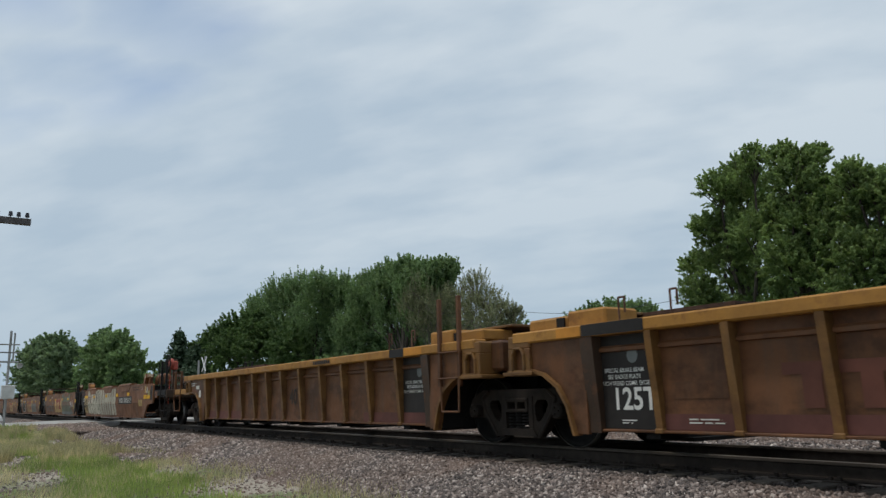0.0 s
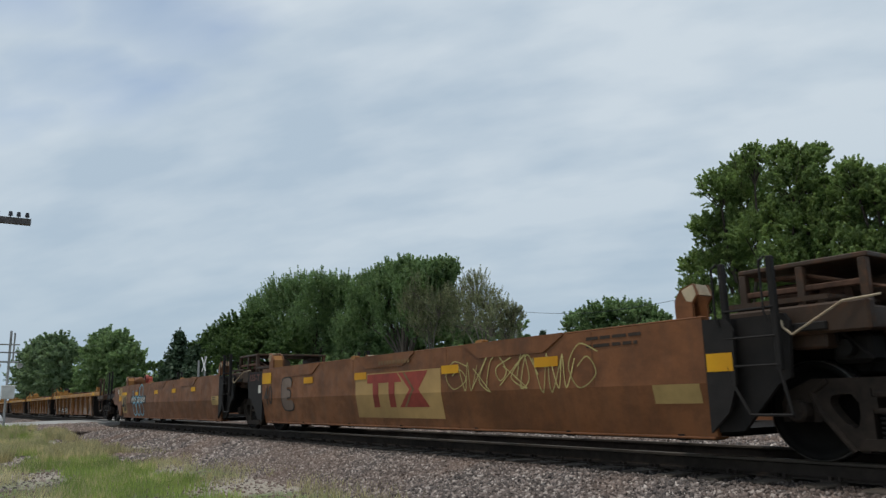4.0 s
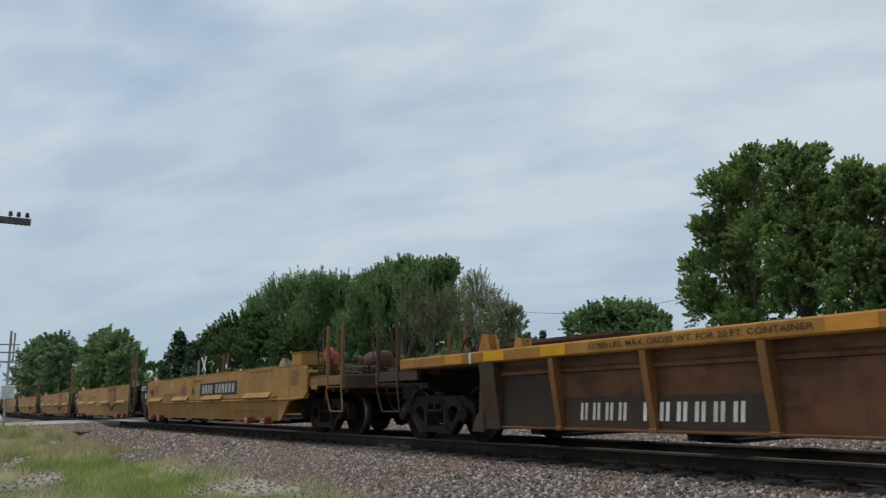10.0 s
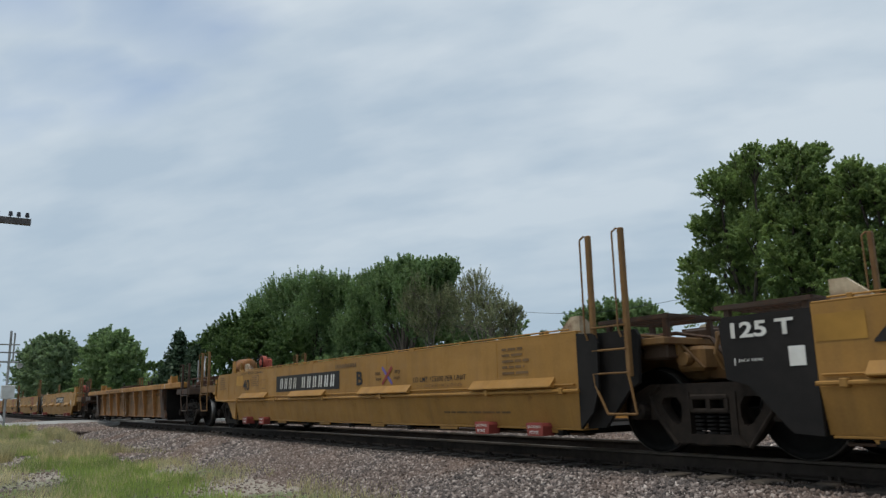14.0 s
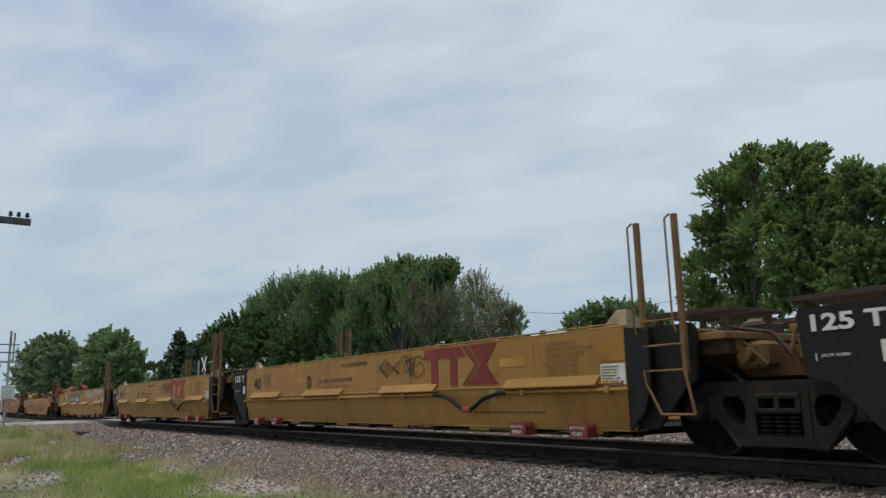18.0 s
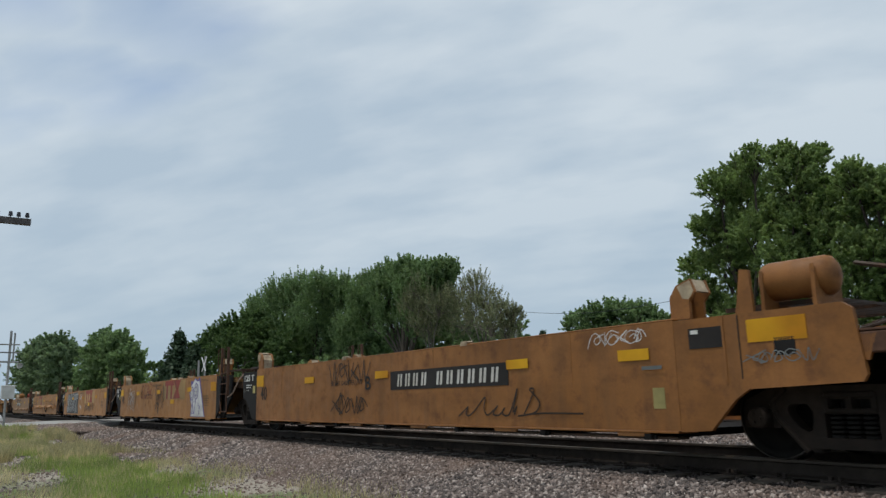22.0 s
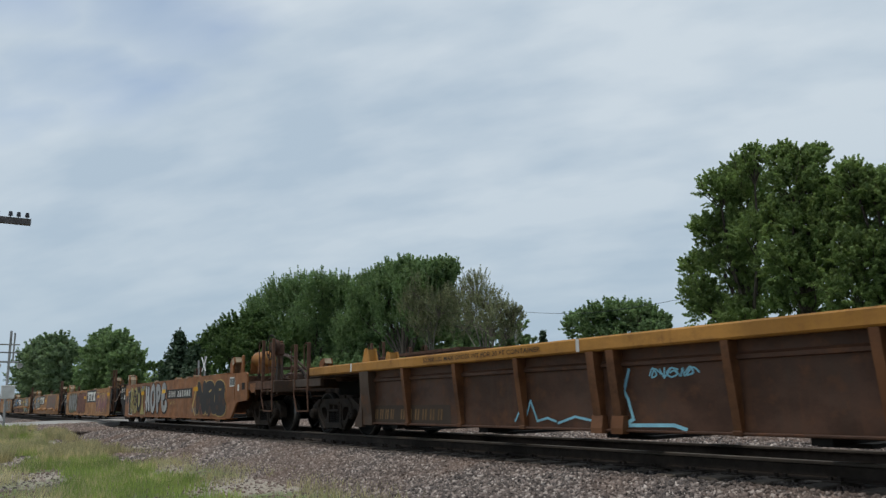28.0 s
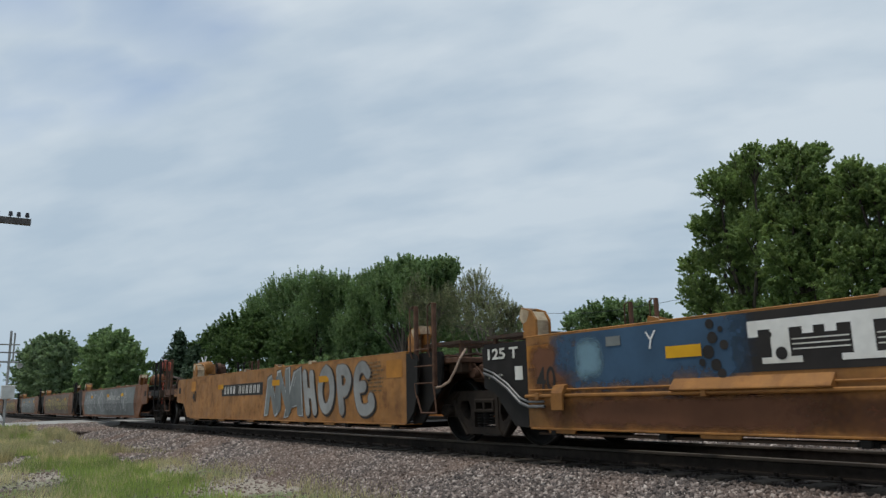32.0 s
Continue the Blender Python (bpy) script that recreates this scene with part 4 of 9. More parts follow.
    for x in pads:
        p = part("jacking_pad", Shape().prism([(x - 0.155, 0.345), (x + 0.15, 0.345), (x + 0.17, 0.31), (x + 0.155, 0.185), (x - 0.13, 0.185), (x - 0.155, 0.30)], -1.60, -1.40), M["jackred"], root, "red jacking point pad")
        sd = Side(p, -1.60)
        sd.text("JACKING", x - 0.125, 0.272, 0.045, M["white"], 0.25, 0.004, 0.01)
        sd.text("POINT", x - 0.09, 0.205, 0.045, M["white"], 0.18, 0.004, 0.01)
    for a, b in pockets:
        s = Shape().prism([(a, zt + 0.022), (b, zt + 0.022), (b, zt - 0.01), (b - 0.36, zt - 0.20), (a + 0.36, zt - 0.20), (a, zt - 0.01)], -1.542, -1.527)
        pk = part("pocket_plate", s, c["body"], root)
        if hoods:
            part("pocket_hood", Shape().prism([(-1.545, zt - 0.005), (-1.562, zt + 0.035), (-1.545, zt + 0.075), (-1.49, zt + 0.10), (-1.30, zt + 0.10), (-1.30, zt + 0.021), (-1.52, zt + 0.021)], a + 0.02, b - 0.02, "x"), c["chord"], pk)
    for d in (-1, 1):
        for s in (-1, 1):
            if c.get("tall"):
                tall_guide(root, d, s, zt + 0.01, c, *((0.82, 0.30) if c.get("upper") else (0.92, 0.0)))
            else:
                part("corner_guide", guide_shape(d * 6.0, -d, s * 1.32, zt + 0.02), c["guide"], root)
    for d, kind in ((1, front), (-1, rear)):
        if kind == "art":
            end_art(root, d, c, zt, -d, "smooth")
            if d > 0 and upper:
                upper_frame(root, c, zt)
            elif d > 0 and c.get("upper"):
                part("arm_plate", Shape().prism([(6.22, zt - 0.02), (7.55, zt - 0.04), (7.95, zt - 0.16), (7.95, zt - 0.28), (7.4, zt - 0.36), (6.22, zt - 0.38)], -1.30, -1.24), M["soot"], root)
                part("arm_cap", Shape().box(6.3, 7.7, -1.32, -0.7, zt - 0.02, zt + 0.05, 0.01), M["soot"], root)
                part("air_hose", Shape().pipe([(6.95, -1.34, 1.25), (7.2, -1.38, 1.05), (7.5, -1.36, 1.0), (7.85, -1.28, 1.12)], 0.02, 6), M["black"], root)
            elif d > 0 and c.get("tall"):
                part("air_hose", Shape().pipe([(7.42, -1.22, 1.42), (7.45, -1.36, 1.27), (7.41, -1.43, 1.08), (7.30, -1.46, 0.93), (7.12, -1.48, 0.86), (6.90, -1.47, 0.84)], 0.019, 7), M["palerubber"], root, "pale air hose")
        else:
            end_cpl(root, d, c, zt, "smooth", d > 0)
    return root


def gusset_shape(w, h, t=0.03):
    """Two upright plates with sloping fronts, joined by a web."""
    s = Shape()
    for y in (-0.09, 0.09):
        s.prism([(-w / 2, 0), (w / 2, 0), (w * 0.18, h), (-w * 0.10, h)], y - t / 2, y + t / 2)
    s.box(-w * 0.08, w * 0.16, -0.09, 0.09, 0, h * 0.92)
    return s


def eye_plate_shape(w, h):
    """An upright plate with a long hole through it."""
    out = [(-w / 2, 0), (w / 2, 0), (w / 2, h * 0.8), (w * 0.3, h), (-w * 0.3, h), (-w / 2, h * 0.8)]
    hole = [(-w * 0.16, h * 0.35), (w * 0.16, h * 0.35), (w * 0.16, h * 0.75), (w * 0.05, h * 0.83), (-w * 0.05, h * 0.83), (-w * 0.16, h * 0.75)]
    s, n = Shape(), 6
    v, f = [], []
    for y in (-0.02, 0.02):
        v += [(x, y, z) for x, z in out] + [(x, y, z) for x, z in hole]
    for i in range(n):
        j = (i + 1) % n
        f += [(i, j, n + j, n + i), (2 * n + j, 2 * n + i, 3 * n + i, 3 * n + j), (j, i, 2 * n + i, 2 * n + j), (n + i, n + j, 3 * n + j, 3 * n + i)]
    s.add(v, f)
    return s


def casting_shape():
    """End casting with an arched pocket."""
    s = Shape()
    s.box(-0.22, 0.22, -0.10, 0.28, 0.30, 0.48, 0.02)
    s.box(-0.22, -0.10, -0.10, 0.28, 0.0, 0.31, 0.01).box(0.10, 0.22, -0.10, 0.28, 0.0, 0.31, 0.01)
    s.box(-0.30, 0.30, -0.14, 0.30, -0.05, 0.0, 0.008)
    s.pipe([(-0.12, -0.11, 0.02), (-0.12, -0.11, 0.22), (-0.06, -0.11, 0.31), (0.06, -0.11, 0.31), (0.12, -0.11, 0.22), (0.12, -0.11, 0.02)], 0.022, 6)
    return s


def joint_gear(root, d, c, zt, zc, tank):
    """Brackets, pipes, valves and platforms over an articulated joint."""
    for x, y, w, h in ((5.80, -1.20, 0.30, 0.27), (6.30, -0.95, 0.34, 0.36), (6.95, -1.15, 0.32, 0.30), (5.95, 1.05, 0.30, 0.28), (6.9, 0.9, 0.34, 0.32)):
        part("bracket", shared("bracket/%.2f" % (w + h), lambda: gusset_shape(w, h), c["chord"]), None, root).matrix_basis = pose(d * x, y, zt - 0.01, 0, 0, 0 if d > 0 else 180)
    part("deck_box", Shape().box(*sorted((d * 6.12, d * 6.60)), -1.12, -0.55, zt - 0.01, zt + 0.19, 0.02), c["chord"], root)
    part("grab_iron", Shape().pipe([(d * 6.66, -1.40, zt), (d * 6.66, -1.42, zt + 0.58), (d * 6.74, -1.42, zt + 0.60), (d * 6.77, -1.40, zt)], 0.016, 6), c["ladder"], root)
    part("brace", Shape().rod((d * 6.72, -1.2, zt + 0.5), (d * 7.05, -1.0, zt + 0.12), 0.03, 6), c["chord"], root)
    part("grab_loop", Shape().pipe([(d * 6.22, -1.15, zt + 0.17), (d * 6.22, -1.18, zt + 0.36), (d * 6.50, -1.18, zt + 0.36), (d * 6.46, -1.15, zt + 0.17)], 0.014, 6), c["ladder"], root)
    part("eye_plate", shared("eye_plate", lambda: eye_plate_shape(0.24, 0.34), c["chord"]), None, root).matrix_basis = pose(d * 7.18, -1.30, zt - 0.05)
    part("bolster_end", Shape().box(*sorted((d * 7.05, d * 7.62)), -1.22, 1.22, 0.84, zt - 0.04, 0.04), M["soot"], root)
    part("hinge_pin", Shape().rod((d * 7.45, -1.36, zt - 0.12), (d * 7.45, -1.12, zt - 0.12), 0.085, 14).rod((d * 7.45, -1.40, zt - 0.12), (d * 7.45, -1.36, zt - 0.12), 0.04, 10), M["dirtyend"], root)
    part("hinge_arm", Shape().prism([(d * 7.50, zt - 0.02), (d * 7.62, zt - 0.10), (d * 7.62, 0.90), (d * 7.54, 0.90), (d * 7.46, 1.06)], -1.30, -1.24), M["dirtyend"], root)
    part("side_bearing", Shape().box(*sorted((d * 7.1, d * 7.55)), -1.18, -0.7, 0.66, 0.85, 0.02), M["darkiron"], root)
    for y, z in ((-0.55, zt + 0.12), (-0.42, zt + 0.20), (0.2, zt + 0.10)):
        part("brake_pipe", Shape().pipe([(d * 4.6, y, zt - 0.05), (d * 5.2, y, z), (d * 7.2, y, z), (d * 7.6, y + 0.1, z - 0.18)], 0.022, 6), M["rustiron"], root)
    if tank == "tank":
        t = part("air_tank", shared("air_tank/b", lambda: tank_shape(0.72, 0.21), c["tank"], True), None, root)
        t.matrix_basis = pose(d * 7.35, -0.80, zt + 0.26, 0, 0, 90)
        for x in (7.12, 7.58):
            part("tank_strap", shared("tank_strap", lambda: Shape().lathe([(0.208, -0.02), (0.222, -0.02), (0.222, 0.02), (0.208, 0.02)], (0, 0, 0), 20), M["rustiron"]), None, root).matrix_basis = pose(d * x, -0.80, zt + 0.26, 0, 0, 90)
        part("tank_cradle", Shape().prism([(-1.02, zt - 0.05), (-0.55, zt - 0.05), (-0.58, zt + 0.2), (-0.70, zt + 0.10), (-0.90, zt + 0.10), (-1.0, zt + 0.2)], *sorted((d * 7.1, d * 7.6)), "x"), c["chord"], root)
    if tank == "valve":
        v = part("brake_valve", Shape().box(*sorted((d * 7.0, d * 7.3)), -0.9, -0.6, zt + 0.10, zt + 0.42, 0.04).lathe([(0, 0.2), (0.11, 0.2), (0.13, 0.14), (0.13, -0.14), (0, -0.16)], (d * 7.45, -0.75, zt + 0.30), 14, "z"), M["black"], root, "black brake control valve")
        part("air_hose", Shape().pipe([(d * 7.3, -0.85, zt + 0.2), (d * 7.55, -0.95, zt + 0.28), (d * 7.7, -0.9, zt - 0.1), (d * 7.8, -0.7, 0.9)], 0.025, 7), M["black"], v)


def ribbed_unit(c, front, rear, zt=1.33, chord=0.17, ribs=(-4.5, -3.0, -1.55, 1.7, 3.15, 4.6), pair=True, arch=False, label="", gear=("tank", "valve")):
    """A unit with a deep top chord and pressed ribs on a set-back wall."""
    root = thing("well_car", label, "well car", "well cars of the train")
    zc = zt - chord
    pw = 0.10 if arch else 0.165
    pe = 5.80 if arch else 5.83
    for s in (-1, 1):
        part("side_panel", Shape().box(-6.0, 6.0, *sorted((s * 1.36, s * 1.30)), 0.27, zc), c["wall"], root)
        ends = [(-1, rear), (1, front)]
        xs = sorted(d * ((7.92 if arch else 8.2) if k == "cpl" else 7.18) for d, k in ends)
        part("top_chord", Shape().box(xs[0], xs[1], *sorted((s * 1.525, s * 1.30)), zc, zt, 0.02), c["chord"], root, "chipped yellow box-section top chord")
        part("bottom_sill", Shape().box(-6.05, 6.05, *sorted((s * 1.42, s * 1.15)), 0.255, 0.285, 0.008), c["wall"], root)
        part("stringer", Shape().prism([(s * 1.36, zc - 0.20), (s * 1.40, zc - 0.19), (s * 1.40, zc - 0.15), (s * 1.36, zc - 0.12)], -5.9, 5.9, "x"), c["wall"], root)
        for x in ribs:
            r = part("rib", shared("rib/%.2f" % zc, lambda: Shape().prism([(-1.518, zc - 0.002), (-1.50, zc - 0.22), (-1.415, 0.301), (-1.36, 0.301), (-1.36, zc - 0.002)], -0.045, 0.045, "x"), c["rib"]), None, root)
            r.matrix_basis = pose(x, 0, 0, 0, 0, 0 if s < 0 else 180)
            f = part("rib_foot", shared("rib_foot", lambda: Shape().box(-0.055, 0.055, -1.44, -1.36, 0.25, 0.305, 0.01), c["rib"]), None, root)
            f.matrix_basis = pose(x, 0, 0, 0, 0, 0 if s < 0 else 180)
        for x, w in ([(-0.15, 0.06), (0.17, 0.06)] if pair else []) + [(-pe, pw), (pe, pw)]:
            r = part("post", shared("post/%.2f/%.2f" % (zc, w), lambda: Shape().prism([(-1.523, zc - 0.002), (-1.50, zc - 0.3), (-1.44, 0.40), (-1.44, 0.24), (-1.36, 0.24), (-1.36, zc - 0.002)], -w, w, "x"), c["post_mat"] if w < 0.1 or (arch and (rear if x < 0 else front) == "cpl") else c.get("endrib", M["soot"])), None, root)
            r.matrix_basis = pose(x, 0, 0, 0, 0, 0 if s < 0 else 180)
    if pair:
        for x in (-0.15, 0.17):
            part("post_toe", shared("post_toe", lambda: Shape().prism([(-1.47, 0.235), (-1.47, 0.30), (-1.44, 0.44), (-1.36, 0.44), (-1.36, 0.235)], -0.09, 0.09, "x"), c["post_mat"]), None, root).matrix_basis = pose(x, -0.004, 0)
    for x in (-5.0, -2.5, 0.0, 2.5, 5.0):
        part("floor_beam", shared("floor_beam/r", lambda: Shape().box(-0.1, 0.1, -1.36, 1.36, 0.185, 0.256).box(-0.25, 0.25, -1.0, 1.0, 0.15, 0.19), c["under"]), None, root).matrix_basis = pose(x, 0, 0)
    for y in (-1.1, 1.1):
        part("well_ledge", Shape().box(-6.0, 6.0, y - 0.2, y + 0.2, 0.256, 0.29), c["under"], root)
    for d, kind, g in ((1, front, gear[0]), (-1, rear, gear[1])):
        X = lambda a, b: sorted((d * a, d * b))
        part("end_wall", Shape().box(*X(6.01, 6.10), -1.38, 1.38, 0.22, zc, 0.01), M["black"], root)
        L = 7.3 if kind == "art" else 9.0
        part("drawbar_arm", Shape().box(*X(6.1, L), -0.45, 0.45, 0.80, 1.12, 0.02), M["darkiron"], root)
        part("end_deck", Shape().box(*X(6.1, L), -1.28, 1.28, zc - 0.02, zc + 0.05, 0.01), M["soot"], root)
        if not arch:
            part("corner_gusset", Shape().prism([(d * 6.0, 0.2), (d * 6.28, 0.2), (d * 6.26, 0.30), (d * 6.10, 0.5), (d * 6.04, zc), (d * 6.0, zc)], -1.46, -1.38), M["soot"], root)
            if kind == "art":
                part("step_ladder", Shape().pipe([(d * 6.27, -1.48, zc), (d * 6.33, -1.48, 0.57), (d * 6.66, -1.48, 0.57), (d * 6.62, -1.48, zc)], 0.017, 6).rod((d * 6.30, -1.48, 0.83), (d * 6.64, -1.48, 0.83), 0.014, 6).rod((d * 6.63, -1.46, 0.85), (d * 6.86, -1.40, zc), 0.014, 6), M["rustiron"], root)
        part("walkway", grating_shape(*X(4.6, 7.2), -0.2, 1.15, zt + 0.22), M["rustiron"], root)
        if kind == "art" and not arch:
            joint_gear(root, d, c, zt, zc, g)
        if kind == "cpl":
            part("end_sill", Shape().box(*X(8.95, 9.1), -1.50, 1.50, 0.96, 1.16, 0.015), M["soot"], root)
            cp = coupler_shape()
            if d < 0:
                cp.v = [(-x, -y, z) for x, y, z in cp.v]
            part("coupler", cp, M["iron"], root)
            for s in (-1, 1):
                add_ladder(root, *X(8.3, 8.98), -1.50 if s < 0 else 1.44, 0.44, 1.1, c["endpost"], c["wall"] if arch else c["ladder"])
                part("platform_sill", Shape().box(*X(7.7, 9.0), *sorted((s * 1.50, s * 1.42)), 0.98, 1.14, 0.01), c["chord"] if arch else M["soot"], root)
            for k in range(5):
                y = -1.1 + 0.26 * k
                part("rigging_rod", Shape().pipe([(d * 7.3, y, 1.20 + 0.03 * k), (d * 8.0, y + 0.04, 1.26 + 0.05 * k), (d * 8.95, y + 0.1, 1.18 + 0.03 * k)], 0.017, 5), M["rustiron"] if k % 2 else M["soot"], root)
            part("valve_box", Shape().box(*X(7.95, 8.25), -0.9, -0.5, 1.08, 1.42, 0.03).rod((d * 8.1, -1.0, 1.3), (d * 8.1, -0.9, 1.3), 0.07, 10), M["rustiron"], root)
            w = part("hand_brake", Shape().box(*X(8.35, 8.5), 0.2, 0.4, 1.10, 1.62, 0.02), M["rustiron"], root)
            part("brake_wheel", shared("brake_wheel", lambda: brake_wheel_shape(0.27), M["black"]), None, w).matrix_basis = pose(d * 8.42, 0.14, 1.5)
            for x, y, w2, h in (() if arch else ((6.15, -1.2, 0.28, 0.28), (5.5, -1.1, 0.2, 0.18))):
                part("bracket", shared("bracket/%.2f" % (w2 + h), lambda: gusset_shape(w2, h), c["chord"]), None, root).matrix_basis = pose(d * x, y, zt - 0.01)
        if arch:
            e7 = 7.62 if kind == "cpl" else 7.26
            pl = [(6.0, zc), (e7, zc), (e7, 0.985), (6.80, 0.985), (6.60, 0.93), (6.36, 0.78), (6.20, 0.55), (6.10, 0.22), (5.88, 0.22), (5.88, zc)]
            for s in (-1, 1):
                part("arch_skirt", Shape().prism([(d * x, z) for x, z in pl[1:]], *sorted((s * 1.47, s * 1.42))), c["wall"], root)
                part("arch_flange", Shape().prism([(d * x, z) for x, z in ((e7 + 0.02, 0.985), (6.80, 0.985), (6.60, 0.93), (6.36, 0.78), (6.20, 0.55), (6.09, 0.20), (6.05, 0.20), (6.16, 0.56), (6.33, 0.81), (6.58, 0.97), (6.80, 1.025), (e7 + 0.02, 1.025))], *sorted((s * 1.53, s * 1.40))), c["post_mat"], root)
            part("casting", shared("casting", casting_shape, c["rib"]), None, root).matrix_basis = pose(d * (e7 - 0.20), -1.42, 1.0)
            if kind == "cpl":
                continue
            part("deck_box", Shape().box(*X(6.34, 7.08), -1.30, -0.7, zt - 0.01, zt + 0.17, 0.03), c["chord"], root)
            part("deck_box", Shape().box(*X(5.66, 6.33), -1.30, -0.7, zt - 0.01, zt + 0.22, 0.03), c["chord"], root)
            # No hollow here: a black block stands for the recess's shade.
            part("box_recess", Shape().box(*X(6.36, 6.5), -1.32, -1.29, zt + 0.03, zt + 0.15), M["black"], root)
            part("platform", Shape().box(*X(6.0, 7.3), -0.9, 1.2, zt + 0.19, zt + 0.23, 0.008), M["olive"], root)
            part("bolster_end", Shape().box(*X(7.0, 7.5), -1.30, 1.30, 1.05, zt - 0.03, 0.04), M["dirty"], root)
            for x in (4.55, 5.3):
                part("grab_loop", Shape().pipe([(d * x - 0.04, -1.4, zt), (d * x - 0.04, -1.4, zt + 0.28), (d * x + 0.05, -1.4, zt + 0.28), (d * x + 0.05, -1.4, zt + 0.1)], 0.013, 6), M["rustiron"], root)
            if d > 0:
                for x in (6.28, 6.80):
                    part("ladder_post", Shape().box(x - 0.035, x + 0.035, -1.56, -1.50, 0.85, 2.2, 0.008), M["dirty"], root)
                part("ladder_step", Shape().pipe([(6.30, -1.55, 1.0), (6.36, -1.56, 0.48), (6.80, -1.56, 0.48), (6.80, -1.55, 1.0)], 0.018, 6), M["dirty"], root)
                for z in (0.97, 1.36):
                    part("rung", Shape().rod((6.28, -1.57, z), (6.80, -1.57, z), 0.015, 6), M["dirty"], root)
    return root


def scheme(body, **kw):
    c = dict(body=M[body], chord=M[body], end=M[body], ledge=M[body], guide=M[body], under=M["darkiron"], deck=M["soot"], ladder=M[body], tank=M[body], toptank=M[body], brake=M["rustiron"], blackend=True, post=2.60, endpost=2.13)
    c.update({k: M[v] if isinstance(v, str) and v in M else v for k, v in kw.items()})
    return c


LEDGES = (-5.70, -2.60, 0.60, 4.02)
PADS = (-5.25, -4.15, 4.28, 5.39)
SC = {
    "yellow": scheme("yellow", tank_x=7.05, tank_up=0.22, toptank="tanrust", brake="reelred", guide="rustwhite", end="dirtyend", ladder="dirtyend"),
    "tan": scheme("tan", tall=True, reel_z=1.75, reel_x=8.75, apron=0.3, post=2.15, guide="rustwhite", brake="reelred", end="dirtyend", ladder="rustiron"),
    "tanrust": scheme("tanrust", tall=True, reel_z=1.75, reel_x=8.75, apron=0.4, post=2.15, guide="rustwhite", brake="rustiron", end="rustiron", ladder="rustiron"),
    "orange": scheme("orange", tall=True, palehose=True, post=2.18, reel_x=8.62, reel_z=1.98, guide="rustwhite", ladder="rustiron", brake="rustiron", end="rustiron"),
    "brown": scheme("brown", tank_x=6.15, tank_up=0.18, tall=True, upper=True, guide="tan", reel_z=2.05, reel_x=8.62, post=1.95, end="black", ladder="black", tank="brown", brake="reelred"),
    # Ribbed walls get darker paint than their ribs: grime plus painted chord shade.
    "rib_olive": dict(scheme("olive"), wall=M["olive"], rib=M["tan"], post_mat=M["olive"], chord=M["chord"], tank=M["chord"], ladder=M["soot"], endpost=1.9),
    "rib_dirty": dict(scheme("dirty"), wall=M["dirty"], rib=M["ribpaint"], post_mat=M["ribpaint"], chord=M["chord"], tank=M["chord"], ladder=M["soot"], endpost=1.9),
    "rib_soot": dict(scheme("soot"), wall=M["sootshadewall"], rib=M["dirty"], post_mat=M["dirty"], chord=M["chord"], tank=M["rustiron"], ladder=M["rustiron"], endpost=1.9),
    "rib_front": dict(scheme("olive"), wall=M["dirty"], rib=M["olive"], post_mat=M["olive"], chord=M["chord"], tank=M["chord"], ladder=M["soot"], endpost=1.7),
}

CARS = []     # (thing, place along the train)


def put(root, front, rear):
    CARS.append((root, (front + rear) / 2))
    return root


JOINTS = {
    "lead": (7.0, -8.3, -23.4),
    "brown": (-27.5, -42.95, -58.32, -73.75, -89.3, -104.8),
    "ribs": (-108.8, -124.1, -139.8, -155.5, -171.3, -186.9),
    "yellow": (-191.1, -206.37, -221.66, -236.93, -252.2, -267.5),
    "rib_one": (-271.5, -287.35),
    "tagged": (-291.35, -306.68, -322.01, -337.35, -352.68, -368.05),
    "single": (-372.4, -387.6),
    "tan": (-391.9, -407.28, -422.62, -437.95, -453.3, -468.65),
    "rib_two": (-472.65, -488.55),
    "rib_three": (-492.55, -508.35),
    "orange": (-512.3, -527.65, -543.15, -558.5, -573.86, -589.2),
    "tail": (-593.2, -608.55, -623.9, -639.25, -654.6, -669.95),
}
LABELS = {
    "lead": "dirty yellow ribbed well car with a black end panel",
    "brown": "rust-brown double-stack well car with faded emblem and graffiti",
    "ribs": "sooty ribbed well car with a chipped yellow top chord",
    "yellow": "clean yellow well car with deflector plates and red pads",
    "rib_one": "yellow ribbed single well car with an air tank",
    "tagged": "yellow well car with graffiti scrawls and red pads",
    "single": "yellow and brown single well car with a red emblem",
    "tan": "tan well car with bright yellow reflector patches and graffiti",
    "rib_two": "dirty yellow ribbed single well car",
    "rib_three": "soot-brown ribbed well car with blue scrawl",
    "orange": "orange-brown well car covered with graffiti",
    "tail": "grey and brown graffiti-covered well car far down the line",
}


def ends(i, n):
    return ("cpl" if i == 0 else "art"), ("cpl" if i == n - 1 else "art")


def build_set(key, make):
    js = JOINTS[key]
    n = len(js) - 1
    out = []
    for i in range(n):
        f, r = ends(i, n)
        out.append(put(make(i, f, r), js[i], js[i + 1]))
    return out


